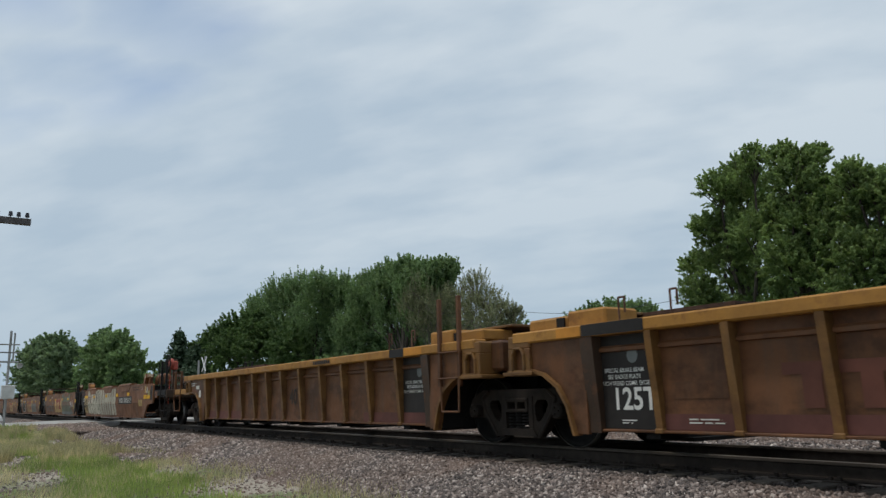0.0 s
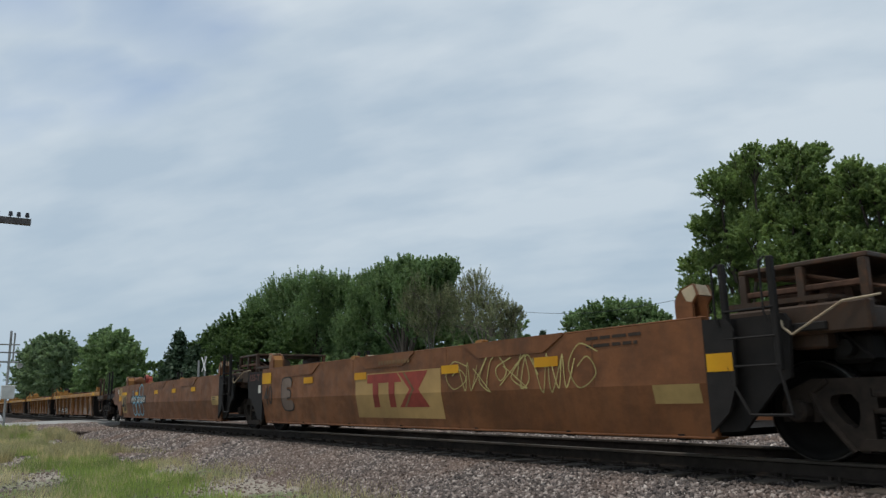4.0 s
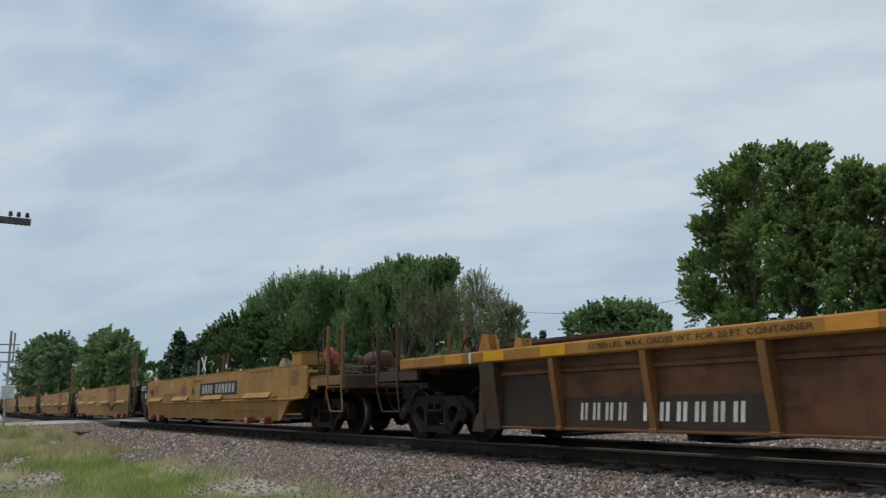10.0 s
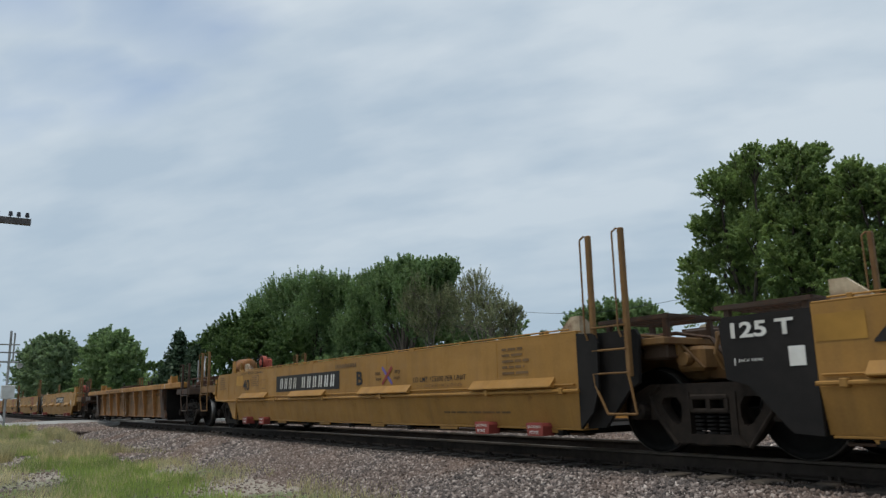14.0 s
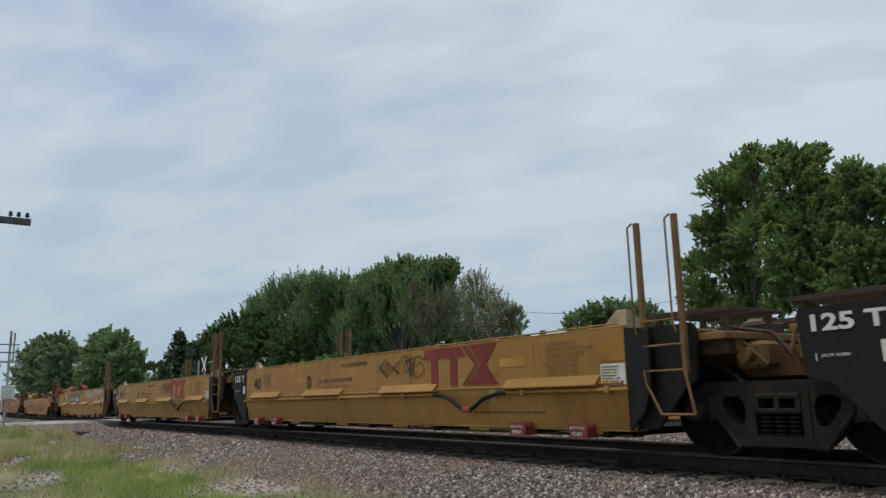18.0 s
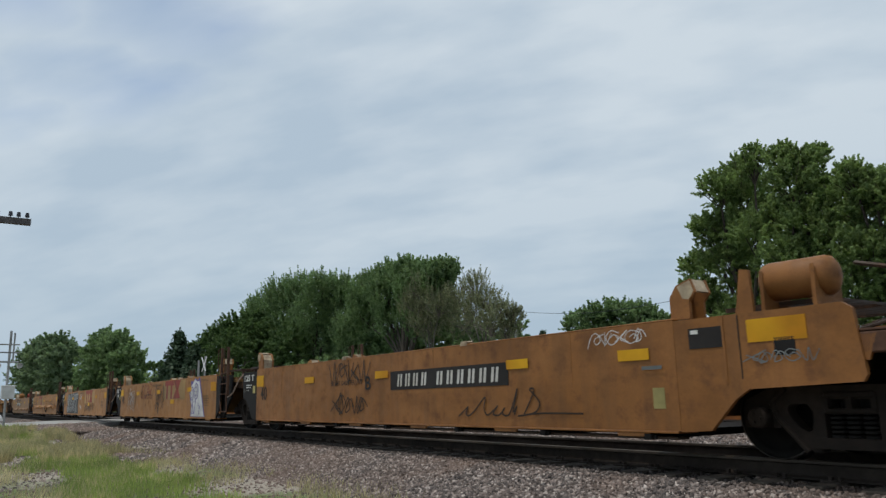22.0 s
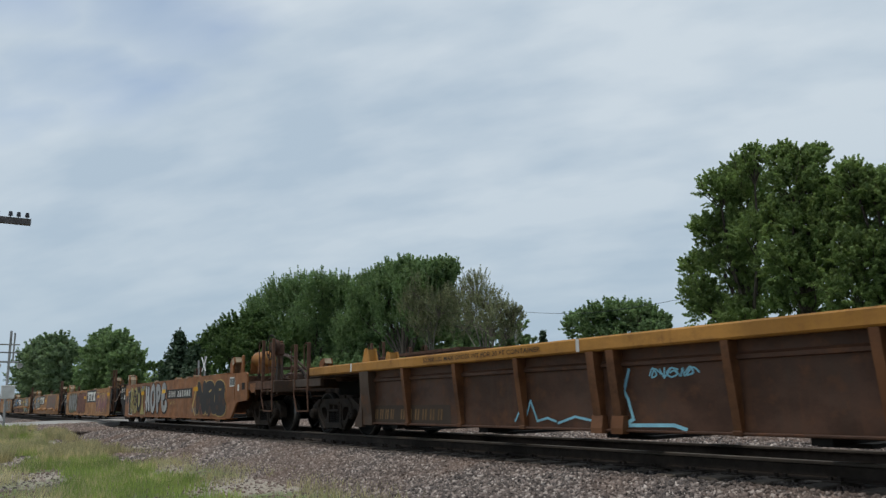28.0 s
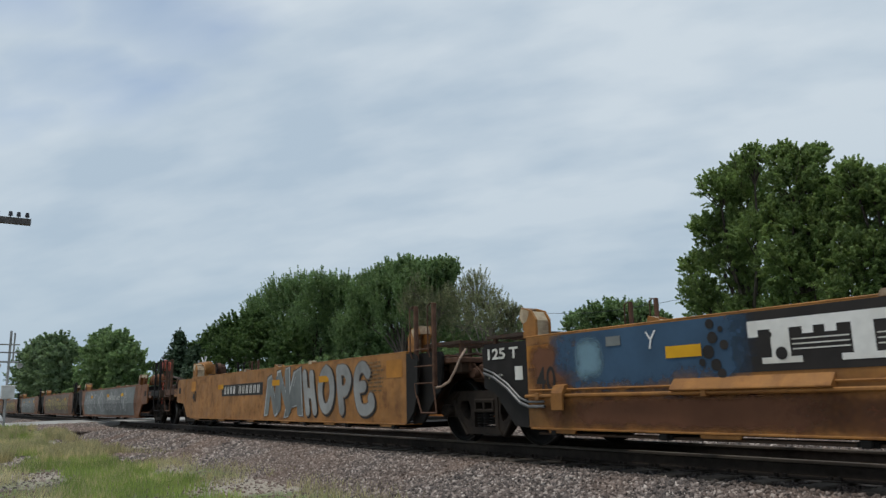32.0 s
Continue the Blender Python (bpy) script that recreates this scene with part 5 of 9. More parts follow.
TRAIN = {
    "lead": build_set("lead", lambda i, f, r: ribbed_unit(SC["rib_front"], "art" if i == 0 else f if i else r, r, zt=1.52, chord=0.15, pair=False, ribs=(-4.86, -3.88, -2.9, -2.0, -1.1, -0.2, 0.8, 1.84, 2.82, 3.84, 4.87), arch=True, label=LABELS["lead"])),
    "brown": build_set("brown", lambda i, f, r: smooth_unit(SC["brown"], f, r, zt=1.43, crease=0.77, low=-1.42, zb=0.24, pockets=((-4.9, -3.0), (-1.4, 0.6), (2.0, 4.1)), label=LABELS["brown"], upper=i >= 2, hoods=i == 0)),
    "ribs": build_set("ribs", lambda i, f, r: ribbed_unit(dict(SC["rib_dirty"], endrib=M["ribpaint"]) if i == 0 else SC["rib_dirty"], f, r, label=LABELS["ribs"], gear=("tank" if i in (2, 4) else "", "valve" if i == 0 else ""))),
    "yellow": build_set("yellow", lambda i, f, r: smooth_unit(SC["yellow"], f, r, crease=0.70, low=-1.44, ledges=LEDGES, pipe_z=0.735, pads=PADS, label=LABELS["yellow"], dip=0 < i < 4)),
    "rib_one": build_set("rib_one", lambda i, f, r: ribbed_unit(SC["rib_olive"], f, r, zt=1.36, label=LABELS["rib_one"])),
    "tagged": build_set("tagged", lambda i, f, r: smooth_unit(SC["yellow"], f, r, crease=0.70, low=-1.44, ledges=LEDGES, pipe_z=0.735, pads=PADS, label=LABELS["tagged"], dip=0 < i < 4)),
    "single": build_set("single", lambda i, f, r: smooth_unit(SC["tan"], f, r, zt=1.27, crease=0.82, low=-1.44, zb=0.25, label=LABELS["single"])),
    "tan": build_set("tan", lambda i, f, r: smooth_unit(dict(SC["tan"], body=M["tandull"], chord=M["tandull"], ledge=M["tandull"]) if i == 4 else SC["tanrust" if i == 0 else "tan"], f, r, ledges=(-3.85, -0.8, 2.25) if i in (3, 4) else (), ledge_z=0.70 if i == 3 else 0.545, pipe_z={3: 0.65, 4: 0.49}.get(i), label=LABELS["tan"])),
    "rib_two": build_set("rib_two", lambda i, f, r: ribbed_unit(SC["rib_olive"], f, r, zt=1.36, label=LABELS["rib_two"])),
    "rib_three": build_set("rib_three", lambda i, f, r: ribbed_unit(SC["rib_soot"], f, r, zt=1.36, label=LABELS["rib_three"])),
    "orange": build_set("orange", lambda i, f, r: smooth_unit(dict(SC["orange"], palehose=False, body=M["rustorange"], chord=M["rustorange"]) if i == 0 else dict(SC["orange"], palehose=i in (2, 3)), f, r, ledges=(-3.8, -0.75, 2.25) if i in (2, 3) else (), ledge_z=0.54 if i == 2 else 0.72, pipe_z={2: 0.47, 3: 0.68}.get(i), label=LABELS["orange"])),
    "tail": build_set("tail", lambda i, f, r: smooth_unit(SC["brown"], f, r, zt=1.43, crease=0.77, low=-1.42, zb=0.24, label=LABELS["tail"])),
}

# Trucks: a heavy one under each joint, a lighter one at each coupler end.
HEAVY = build_truck("heavy cast-iron freight truck under a car joint", 1.83, 0.483, True)
LIGHT = build_truck("cast-iron freight truck at a coupler end", 1.78, 0.42, True)
TRUCKS = []
for key, js in JOINTS.items():
    for i, u in enumerate(js):
        kind = LIGHT if (i in (0, len(js) - 1) and not (key == "lead" and i == 0)) else HEAVY
        TRUCKS.append((kind, u))
spare = {HEAVY: True, LIGHT: True}
TRUCKS = [(src if spare.pop(src, False) else copy_thing(src, Matrix()), u, src) for src, u in TRUCKS]


# ---- ground and track ----
def ground_mat():
    m, nt, b = nodes_of("grass_and_dirt")
    v = coords(nt)
    n1 = noise_node(nt, v, 0.35, 5, 0.6)
    n2 = noise_node(nt, v, 9, 6, 0.7)
    grass = mix_node(nt, ramp_node(nt, n2, 0.3, 0.7), (0.075, 0.11, 0.026), (0.15, 0.19, 0.06))
    dirt = mix_node(nt, ramp_node(nt, n2, 0.3, 0.7), (0.22, 0.19, 0.15), (0.42, 0.37, 0.30))
    sep = nt.nodes.new("ShaderNodeSeparateXYZ")
    nt.links.new(v, sep.inputs[0])
    lawn = nt.nodes.new("ShaderNodeMapRange")
    lawn.inputs["From Min"].default_value, lawn.inputs["From Max"].default_value = 19.0, 20.5
    nt.links.new(sep.outputs["Y"], lawn.inputs["Value"])
    near = mix_node(nt, ramp_node(nt, n1, 0.50, 0.60), dirt, grass)
    mown = mix_node(nt, ramp_node(nt, n1, 0.35, 0.65), (0.034, 0.058, 0.016), (0.060, 0.088, 0.028))
    nt.links.new(mix_node(nt, lawn.outputs[0], near, mown), b.inputs["Base Color"])
    b.inputs["Roughness"].default_value = 0.95
    bump_node(nt, b, n2, 0.5, 0.05)
    return m


def stone_mat(name="ballast_stone", gain=1.0):
    m, nt, b = nodes_of(name)
    g = nt.nodes.new("ShaderNodeNewGeometry")
    v = coords(nt)
    n2 = noise_node(nt, v, 40, 4, 0.6)
    big = noise_node(nt, v, 0.5, 3, 0.5)
    r = nt.nodes.new("ShaderNodeValToRGB")
    r.color_ramp.elements[0].color, r.color_ramp.elements[1].color = (0.064, 0.054, 0.050, 1), (0.52, 0.45, 0.40, 1)
    e = r.color_ramp.elements.new(0.45)
    e.color = (0.148, 0.121, 0.108, 1)
    e = r.color_ramp.elements.new(0.75)
    e.color = (0.242, 0.192, 0.168, 1)
    nt.links.new(g.outputs["Random Per Island"], r.inputs[0])
    col = mix_node(nt, 0.35, r.outputs[0], ramp_node(nt, n2, 0.3, 0.7), "OVERLAY")
    col = mix_node(nt, scale_node(nt, ramp_node(nt, big, 0.42, 0.62), 0.5), col, (0.225, 0.145, 0.105))
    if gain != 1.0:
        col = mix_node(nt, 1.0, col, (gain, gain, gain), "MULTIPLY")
    nt.links.new(col, b.inputs["Base Color"])
    b.inputs["Roughness"].default_value = 0.9
    return m


M["ground"], M["stone"] = ground_mat(), stone_mat()
# Stone colour scaled down for oil and for shade under the train.
M["oilshadestone"] = stone_mat("oily_shaded_stone", 0.30)
# Same stone scaled to 0.62: shade along the cars painted at the tie ends.
M["shadestone"] = stone_mat("tie_end_shade_stone", 0.62)
M["bed"] = plain("ballast_fines", (0.105, 0.088, 0.080), 0.95, 0, 0.45, 22, 0.9, 30)
# Dark base: oil stain with the train's shade put in.
M["oilshade"] = plain("oil_and_shade_dark_ballast", (0.030, 0.026, 0.024), 0.9, 0, 0.5, 18, 1.0, 26)
M["road"] = plain("pale_asphalt", (0.33, 0.32, 0.30), 0.9, 0, 0.15, 5, 0.2)


def make_ground():
    s = Shape()
    s.add([(-4000, -4000, GROUND_Z), (4000, -4000, GROUND_Z), (4000, 4000, GROUND_Z), (-4000, 4000, GROUND_Z)], [(0, 1, 2, 3)])
    tagged(new("ground", s.mesh("ground", M["ground"])), "grassy ground with bare dirt patches", "ground", "", "structure")
    # Ballast bed: level crown, shoulders that fall to the ground on both sides.
    prof = [(4.5, GROUND_Z - 0.05), (6.15, -0.20), (6.40, -0.19), (6.62, -0.225), (9.40, -0.225), (9.67, -0.19), (12.0, -0.20), (18.5, -0.22), (20.2, GROUND_Z - 0.05)]
    s = Shape().prism(prof, -420, 60, "x")
    tagged(new("ballast_bed", s.mesh("ballast_bed", M["bed"])), "grey crushed-stone ballast bed under the track", "ballast", "", "structure")
    # Sheet between the ties whose colour holds both oil and painted shade.
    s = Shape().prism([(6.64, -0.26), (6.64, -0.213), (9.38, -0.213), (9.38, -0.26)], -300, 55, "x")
    tagged(new("oily_track_bed", s.mesh("oily_track_bed", M["oilshade"])), "ballast between the ties, darkened for oil and the train's shade", "ballast", "", "structure")
    # Dirt ramp from the grass up to the road.
    s = Shape().add([(-36.6, -30, -0.42), (-36.6, 1.5, -0.14), (-36.6, 4.6, -0.10), (-26.0, 4.6, GROUND_Z - 0.02), (-26.0, 1.5, GROUND_Z - 0.02), (-26.0, -30, GROUND_Z - 0.02)], [(0, 1, 4, 5), (1, 2, 3, 4)])
    tagged(new("verge", s.mesh("verge", M["ground"])), "dirt verge that rises to the road", "ground", "", "structure")
    # Street behind the lawn, along the track.
    s = Shape().box(-230, 60, 35.0, 58.0, GROUND_Z - 0.1, GROUND_Z + 0.02)
    tagged(new("street", s.mesh("street", M["road"])), "pale concrete street behind the lawn", "road", "", "structure")
    # Road over the crossing.
    s = Shape().prism([(-60.0, GROUND_Z - 0.1), (-60.0, GROUND_Z + 0.02), (1.5, -0.12), (5.5, -0.03), (10.4, -0.03), (14.5, -0.12), (90.0, GROUND_Z + 0.02), (90.0, GROUND_Z - 0.1)], -45.0, -36.5, "x")
    tagged(new("road", s.mesh("road", M["road"])), "pale grey road that crosses the track", "road", "", "structure")


make_ground()


def make_track():
    track = thing("railroad_track", "worn steel rails on dark timber ties", "railroad track", "", "structure")
    for y in (TRACK_Y - 0.755, TRACK_Y + 0.755):
        prof = [(y - 0.075, -0.178), (y + 0.075, -0.178), (y + 0.072, -0.165), (y + 0.010, -0.145), (y + 0.009, -0.045), (y + 0.036, -0.032), (y + 0.036, -0.008), (y + 0.028, 0.0), (y - 0.028, 0.0), (y - 0.036, -0.008), (y - 0.036, -0.032), (y - 0.009, -0.045), (y - 0.010, -0.145), (y - 0.072, -0.165)]
        r = part("rail", Shape().prism(prof, -420, 60, "x"), M["rail"], track)
        part("rail_head", Shape().box(-420, 60, y - 0.0375, y + 0.0375, -0.033, 0.0025, 0.006), M["railtop"], r)
    rnd = random.Random(4)
    tie = Shape().box(-0.115, 0.115, -1.30, 1.30, -0.17, 0.0, 0.012).mesh("tie", M["tie"])
    plate = Shape().box(-0.09, 0.09, -0.18, 0.18, 0, 0.014).box(-0.06, -0.03, -0.12, -0.085, 0.014, 0.05).box(0.03, 0.06, 0.085, 0.12, 0.014, 0.05).box(0.03, 0.06, -0.12, -0.085, 0.014, 0.05).mesh("tie_plate", M["rail"])
    far = Shape()
    x = 3.0
    while x > -230:
        if x > -50:
            o = part("tie", tie, None, track)
            o.matrix_basis = pose(x, TRACK_Y + rnd.uniform(-0.04, 0.04), -0.18 + rnd.uniform(-0.008, 0.004), 0, 0, rnd.uniform(-1.2, 1.2))
            for y in (-0.755, 0.755):
                p = part("tie_plate", plate, None, o)
                p.matrix_basis = pose(0, y, 0)
        else:
            far.box(x - 0.115, x + 0.115, TRACK_Y - 1.3, TRACK_Y + 1.3, -0.35, -0.185)
        x -= 0.535
    tagged(part("tie_row", far, M["tie"], track), kind="stuff")


make_track()


# ---- plants ----
def leaf_mat(name, dark, light, trans=0.25):
    m, nt, b = nodes_of(name)
    g = nt.nodes.new("ShaderNodeNewGeometry")
    big = noise_node(nt, coords(nt), 0.55, 3, 0.6)
    col = mix_node(nt, g.outputs["Random Per Island"], dark, light)
    col = mix_node(nt, scale_node(nt, ramp_node(nt, big, 0.35, 0.7), 0.55), col, tuple(c * 1.5 for c in light))
    spray = noise_node(nt, coords(nt), 1.9, 4, 0.65)
    col = mix_node(nt, ramp_node(nt, spray, 0.36, 0.64), mix_node(nt, 1.0, col, (0.72, 0.76, 0.76), "MULTIPLY"), mix_node(nt, 1.0, col, (1.32, 1.25, 1.22), "MULTIPLY"))
    nt.links.new(col, b.inputs["Base Color"])
    b.inputs["Roughness"].default_value = 0.6
    b.inputs["Specular IOR Level"].default_value = 0.25
    tr = nt.nodes.new("ShaderNodeBsdfTranslucent")
    nt.links.new(mix_node(nt, 1.0, col, (1.4, 1.42, 1.15), "MULTIPLY"), tr.inputs["Color"])
    mx = nt.nodes.new("ShaderNodeMixShader")
    mx.inputs[0].default_value = trans
    nt.links.new(b.outputs[0], mx.inputs[1])
    nt.links.new(tr.outputs[0], mx.inputs[2])
    nt.links.new(mx.outputs[0], nt.nodes["Material Output"].inputs["Surface"])
    return m


M["leaf"] = leaf_mat("oak_leaves", (0.108, 0.164, 0.062), (0.212, 0.288, 0.112), 0.5)
# Leaf greens paled and greyed: haze of the distance is put in.
M["leaf_far"] = leaf_mat("hazed_maple_leaves", (0.110, 0.170, 0.082), (0.180, 0.262, 0.125), 0.5)
M["leaf_bare"] = leaf_mat("thin_spring_leaves", (0.150, 0.170, 0.098), (0.225, 0.240, 0.150), 0.45)
# Bluer, greyer leaves with air haze mixed into the colour.
M["leaf_haze"] = leaf_mat("hazed_elm_leaves", (0.100, 0.150, 0.088), (0.165, 0.230, 0.130), 0.5)
M["needle"] = leaf_mat("spruce_needles", (0.034, 0.060, 0.036), (0.066, 0.105, 0.060), 0.15)
M["grass"] = leaf_mat("green_grass_blades", (0.125, 0.195, 0.040), (0.29, 0.35, 0.11))
M["straw"] = leaf_mat("dry_grass_blades", (0.27, 0.24, 0.13), (0.50, 0.45, 0.27))
M["shrubleaf"] = leaf_mat("dark_shrub_leaves", (0.055, 0.098, 0.036), (0.105, 0.165, 0.060), 0.4)
M["greybark"] = plain("pale_grey_twigs", (0.20, 0.175, 0.15), 0.9, 0, 0.25, 6)
M["bark"] = plain("grey_bark", (0.085, 0.070, 0.056), 0.9, 0, 0.35, 6, 0.6)


def quad_mesh(name, pts, mat):
    """A mesh of loose quads from an array (n, 4, 3)."""
    n = len(pts)
    me = bpy.data.meshes.new(name)
    me.vertices.add(4 * n)
    me.vertices.foreach_set("co", pts.astype(np.float32).ravel())
    me.loops.add(4 * n)
    me.loops.foreach_set("vertex_index", np.arange(4 * n, dtype=np.int32))
    me.polygons.add(n)
    me.polygons.foreach_set("loop_start", np.arange(0, 4 * n, 4, dtype=np.int32))
    me.update(calc_edges=True)
    me.materials.append(mat)
    return me


def unit_vectors(rng, n):
    v = rng.normal(size=(n, 3))
    return v / np.linalg.norm(v, axis=1, keepdims=True)


def leaves_at(rng, centres, out, size):
    """Small pointed quads at the centres, facing roughly outwards."""
    n = len(centres)
    nrm = out + 0.9 * unit_vectors(rng, n)
    nrm /= np.linalg.norm(nrm, axis=1, keepdims=True)
    a = np.cross(nrm, unit_vectors(rng, n))
    a /= np.linalg.norm(a, axis=1, keepdims=True) + 1e-9
    b = np.cross(nrm, a)
    s = size * rng.uniform(0.6, 1.35, (n, 1))
    lift = nrm * s * 0.18
    return np.stack([centres - a * s, centres - b * s * 0.55 + lift, centres + a * s, centres + b * s * 0.55 + lift], 1)


def crown_points(rng, blobs, per_area, leaf, bumps=26, bump=0.38, up=0.35, taper=0.5, reach=1.4, slim=0.8):
    """Leafy sprays over the blobs: twigs that reach outwards and upwards, clothed with leaves that thin out to the tip."""
    cs, ns = [], []
    for x, y, z, r in blobs:
        d = unit_vectors(rng, bumps)
        d[:, 2] = np.abs(d[:, 2]) * np.where(rng.random(bumps) < 0.72, 1, -1)
        c = np.array((x, y, z)) + d * r * rng.uniform(0.35, 1.0, (bumps, 1))
        k = max(20, int(per_area * 4 * math.pi * (r * bump) ** 2 / (leaf * leaf)))
        for ci, di in zip(c, d):
            tw = di + np.array((0, 0, up)) + 0.35 * unit_vectors(rng, 1)[0]
            tw /= np.linalg.norm(tw)
            ln = r * bump * reach * rng.uniform(0.6, 1.4)
            q = rng.uniform(-0.25, 1.0, k)
            w = r * bump * (1.0 - taper * np.clip(q, 0, 1)) * rng.uniform(0.6, 1.0)
            e = unit_vectors(rng, k)
            cs.append(ci + tw * (ln * q)[:, None] + e * (w * rng.uniform(0.1, 1.0, k) ** 0.5)[:, None] * slim)
            ns.append(e * 0.7 + tw * 0.3 + np.array((0, 0, 0.35)))
    return np.concatenate(cs), np.concatenate(ns)


def limb_shape(base, blobs, r0, rng, twigs=12):
    s = Shape()
    top = max(b[2] for b in blobs)
    cx, cy = np.mean([b[0] for b in blobs]), np.mean([b[1] for b in blobs])
    pts = [Vector((base[0], base[1], base[2]))]
    for k in range(1, 5):
        f = k / 4
        pts.append(Vector((base[0] + (cx - base[0]) * f + rng.uniform(-0.2, 0.2), base[1] + (cy - base[1]) * f + rng.uniform(-0.2, 0.2), base[2] + (top - base[2]) * 0.8 * f)))
    for k in range(4):
        s.rod(pts[k], pts[k + 1], r0 * (1 - 0.22 * k), 10, r0 * (1 - 0.22 * (k + 1)))
    for x, y, z, r in blobs:
        k = min(3, max(1, int(3 * (z - base[2]) / (top - base[2] + 0.1))))
        a = pts[k] * 0.6 + pts[k - 1] * 0.4
        b = Vector((x, y, z))
        m = (a + b) / 2 + Vector((rng.uniform(-0.3, 0.3), rng.uniform(-0.3, 0.3), 0.25 * r))
        s.rod(a, m, r0 * 0.38, 7, r0 * 0.25).rod(m, b, r0 * 0.25, 6, r0 * 0.1)
        for k in range(twigs):
            u = unit_vectors(rng, 1)[0]
            e = b + Vector((u[0], u[1], abs(u[2]) if k % 3 else u[2])) * r * rng.uniform(0.8, 1.15)
            s.rod(m * 0.3 + b * 0.7, e, r0 * (0.10 if twigs < 20 else 0.07), 4, r0 * 0.03)
    return s


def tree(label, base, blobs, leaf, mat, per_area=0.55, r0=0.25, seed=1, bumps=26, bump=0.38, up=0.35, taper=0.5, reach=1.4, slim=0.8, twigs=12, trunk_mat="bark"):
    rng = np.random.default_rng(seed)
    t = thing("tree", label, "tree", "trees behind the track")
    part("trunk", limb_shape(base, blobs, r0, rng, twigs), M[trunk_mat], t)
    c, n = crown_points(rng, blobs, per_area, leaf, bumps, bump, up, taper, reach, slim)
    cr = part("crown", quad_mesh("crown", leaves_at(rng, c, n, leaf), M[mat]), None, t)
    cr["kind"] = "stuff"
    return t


G0 = GROUND_Z
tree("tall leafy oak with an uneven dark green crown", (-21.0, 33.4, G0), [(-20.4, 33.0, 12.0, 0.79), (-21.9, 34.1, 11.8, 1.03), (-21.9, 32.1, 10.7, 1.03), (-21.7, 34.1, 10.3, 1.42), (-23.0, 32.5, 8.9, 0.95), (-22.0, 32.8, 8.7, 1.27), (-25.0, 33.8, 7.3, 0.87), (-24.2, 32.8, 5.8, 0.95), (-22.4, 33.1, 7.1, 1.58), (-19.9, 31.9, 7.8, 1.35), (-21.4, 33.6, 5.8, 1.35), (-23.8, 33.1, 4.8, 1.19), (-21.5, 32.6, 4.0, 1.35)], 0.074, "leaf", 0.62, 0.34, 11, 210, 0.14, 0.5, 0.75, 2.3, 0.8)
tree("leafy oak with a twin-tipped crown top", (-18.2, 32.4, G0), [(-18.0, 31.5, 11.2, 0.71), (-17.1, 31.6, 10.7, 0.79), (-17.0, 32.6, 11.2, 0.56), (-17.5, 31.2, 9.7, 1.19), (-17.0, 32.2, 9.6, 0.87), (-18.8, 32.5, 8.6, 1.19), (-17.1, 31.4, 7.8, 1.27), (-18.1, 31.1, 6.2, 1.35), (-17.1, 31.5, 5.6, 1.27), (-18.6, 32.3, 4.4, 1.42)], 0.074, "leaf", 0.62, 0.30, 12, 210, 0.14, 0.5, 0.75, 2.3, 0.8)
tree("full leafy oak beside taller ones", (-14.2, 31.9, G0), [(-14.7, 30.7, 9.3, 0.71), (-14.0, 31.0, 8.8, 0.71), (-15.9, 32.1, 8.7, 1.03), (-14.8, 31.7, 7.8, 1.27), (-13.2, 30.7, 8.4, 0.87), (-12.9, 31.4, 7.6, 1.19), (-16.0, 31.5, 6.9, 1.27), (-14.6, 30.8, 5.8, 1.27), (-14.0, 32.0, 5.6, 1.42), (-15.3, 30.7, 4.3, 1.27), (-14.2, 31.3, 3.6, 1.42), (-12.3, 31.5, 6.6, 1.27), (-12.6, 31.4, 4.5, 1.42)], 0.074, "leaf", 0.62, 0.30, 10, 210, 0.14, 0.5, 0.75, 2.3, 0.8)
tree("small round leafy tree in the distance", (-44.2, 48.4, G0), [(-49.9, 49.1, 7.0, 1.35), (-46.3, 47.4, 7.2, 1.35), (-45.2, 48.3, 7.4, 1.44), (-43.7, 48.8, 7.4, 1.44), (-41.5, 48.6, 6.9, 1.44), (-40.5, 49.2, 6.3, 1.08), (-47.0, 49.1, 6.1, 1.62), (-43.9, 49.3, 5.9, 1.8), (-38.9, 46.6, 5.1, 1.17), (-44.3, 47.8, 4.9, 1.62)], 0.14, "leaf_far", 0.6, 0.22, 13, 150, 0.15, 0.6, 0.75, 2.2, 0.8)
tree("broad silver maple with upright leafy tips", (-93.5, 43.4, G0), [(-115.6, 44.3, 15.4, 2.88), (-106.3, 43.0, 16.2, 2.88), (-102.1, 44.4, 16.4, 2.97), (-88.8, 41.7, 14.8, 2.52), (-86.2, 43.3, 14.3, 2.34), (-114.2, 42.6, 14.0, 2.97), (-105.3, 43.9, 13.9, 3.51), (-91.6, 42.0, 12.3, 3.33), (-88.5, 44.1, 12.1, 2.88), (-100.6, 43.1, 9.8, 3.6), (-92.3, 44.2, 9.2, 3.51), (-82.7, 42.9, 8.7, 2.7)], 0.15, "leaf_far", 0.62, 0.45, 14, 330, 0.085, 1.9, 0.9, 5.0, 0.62)
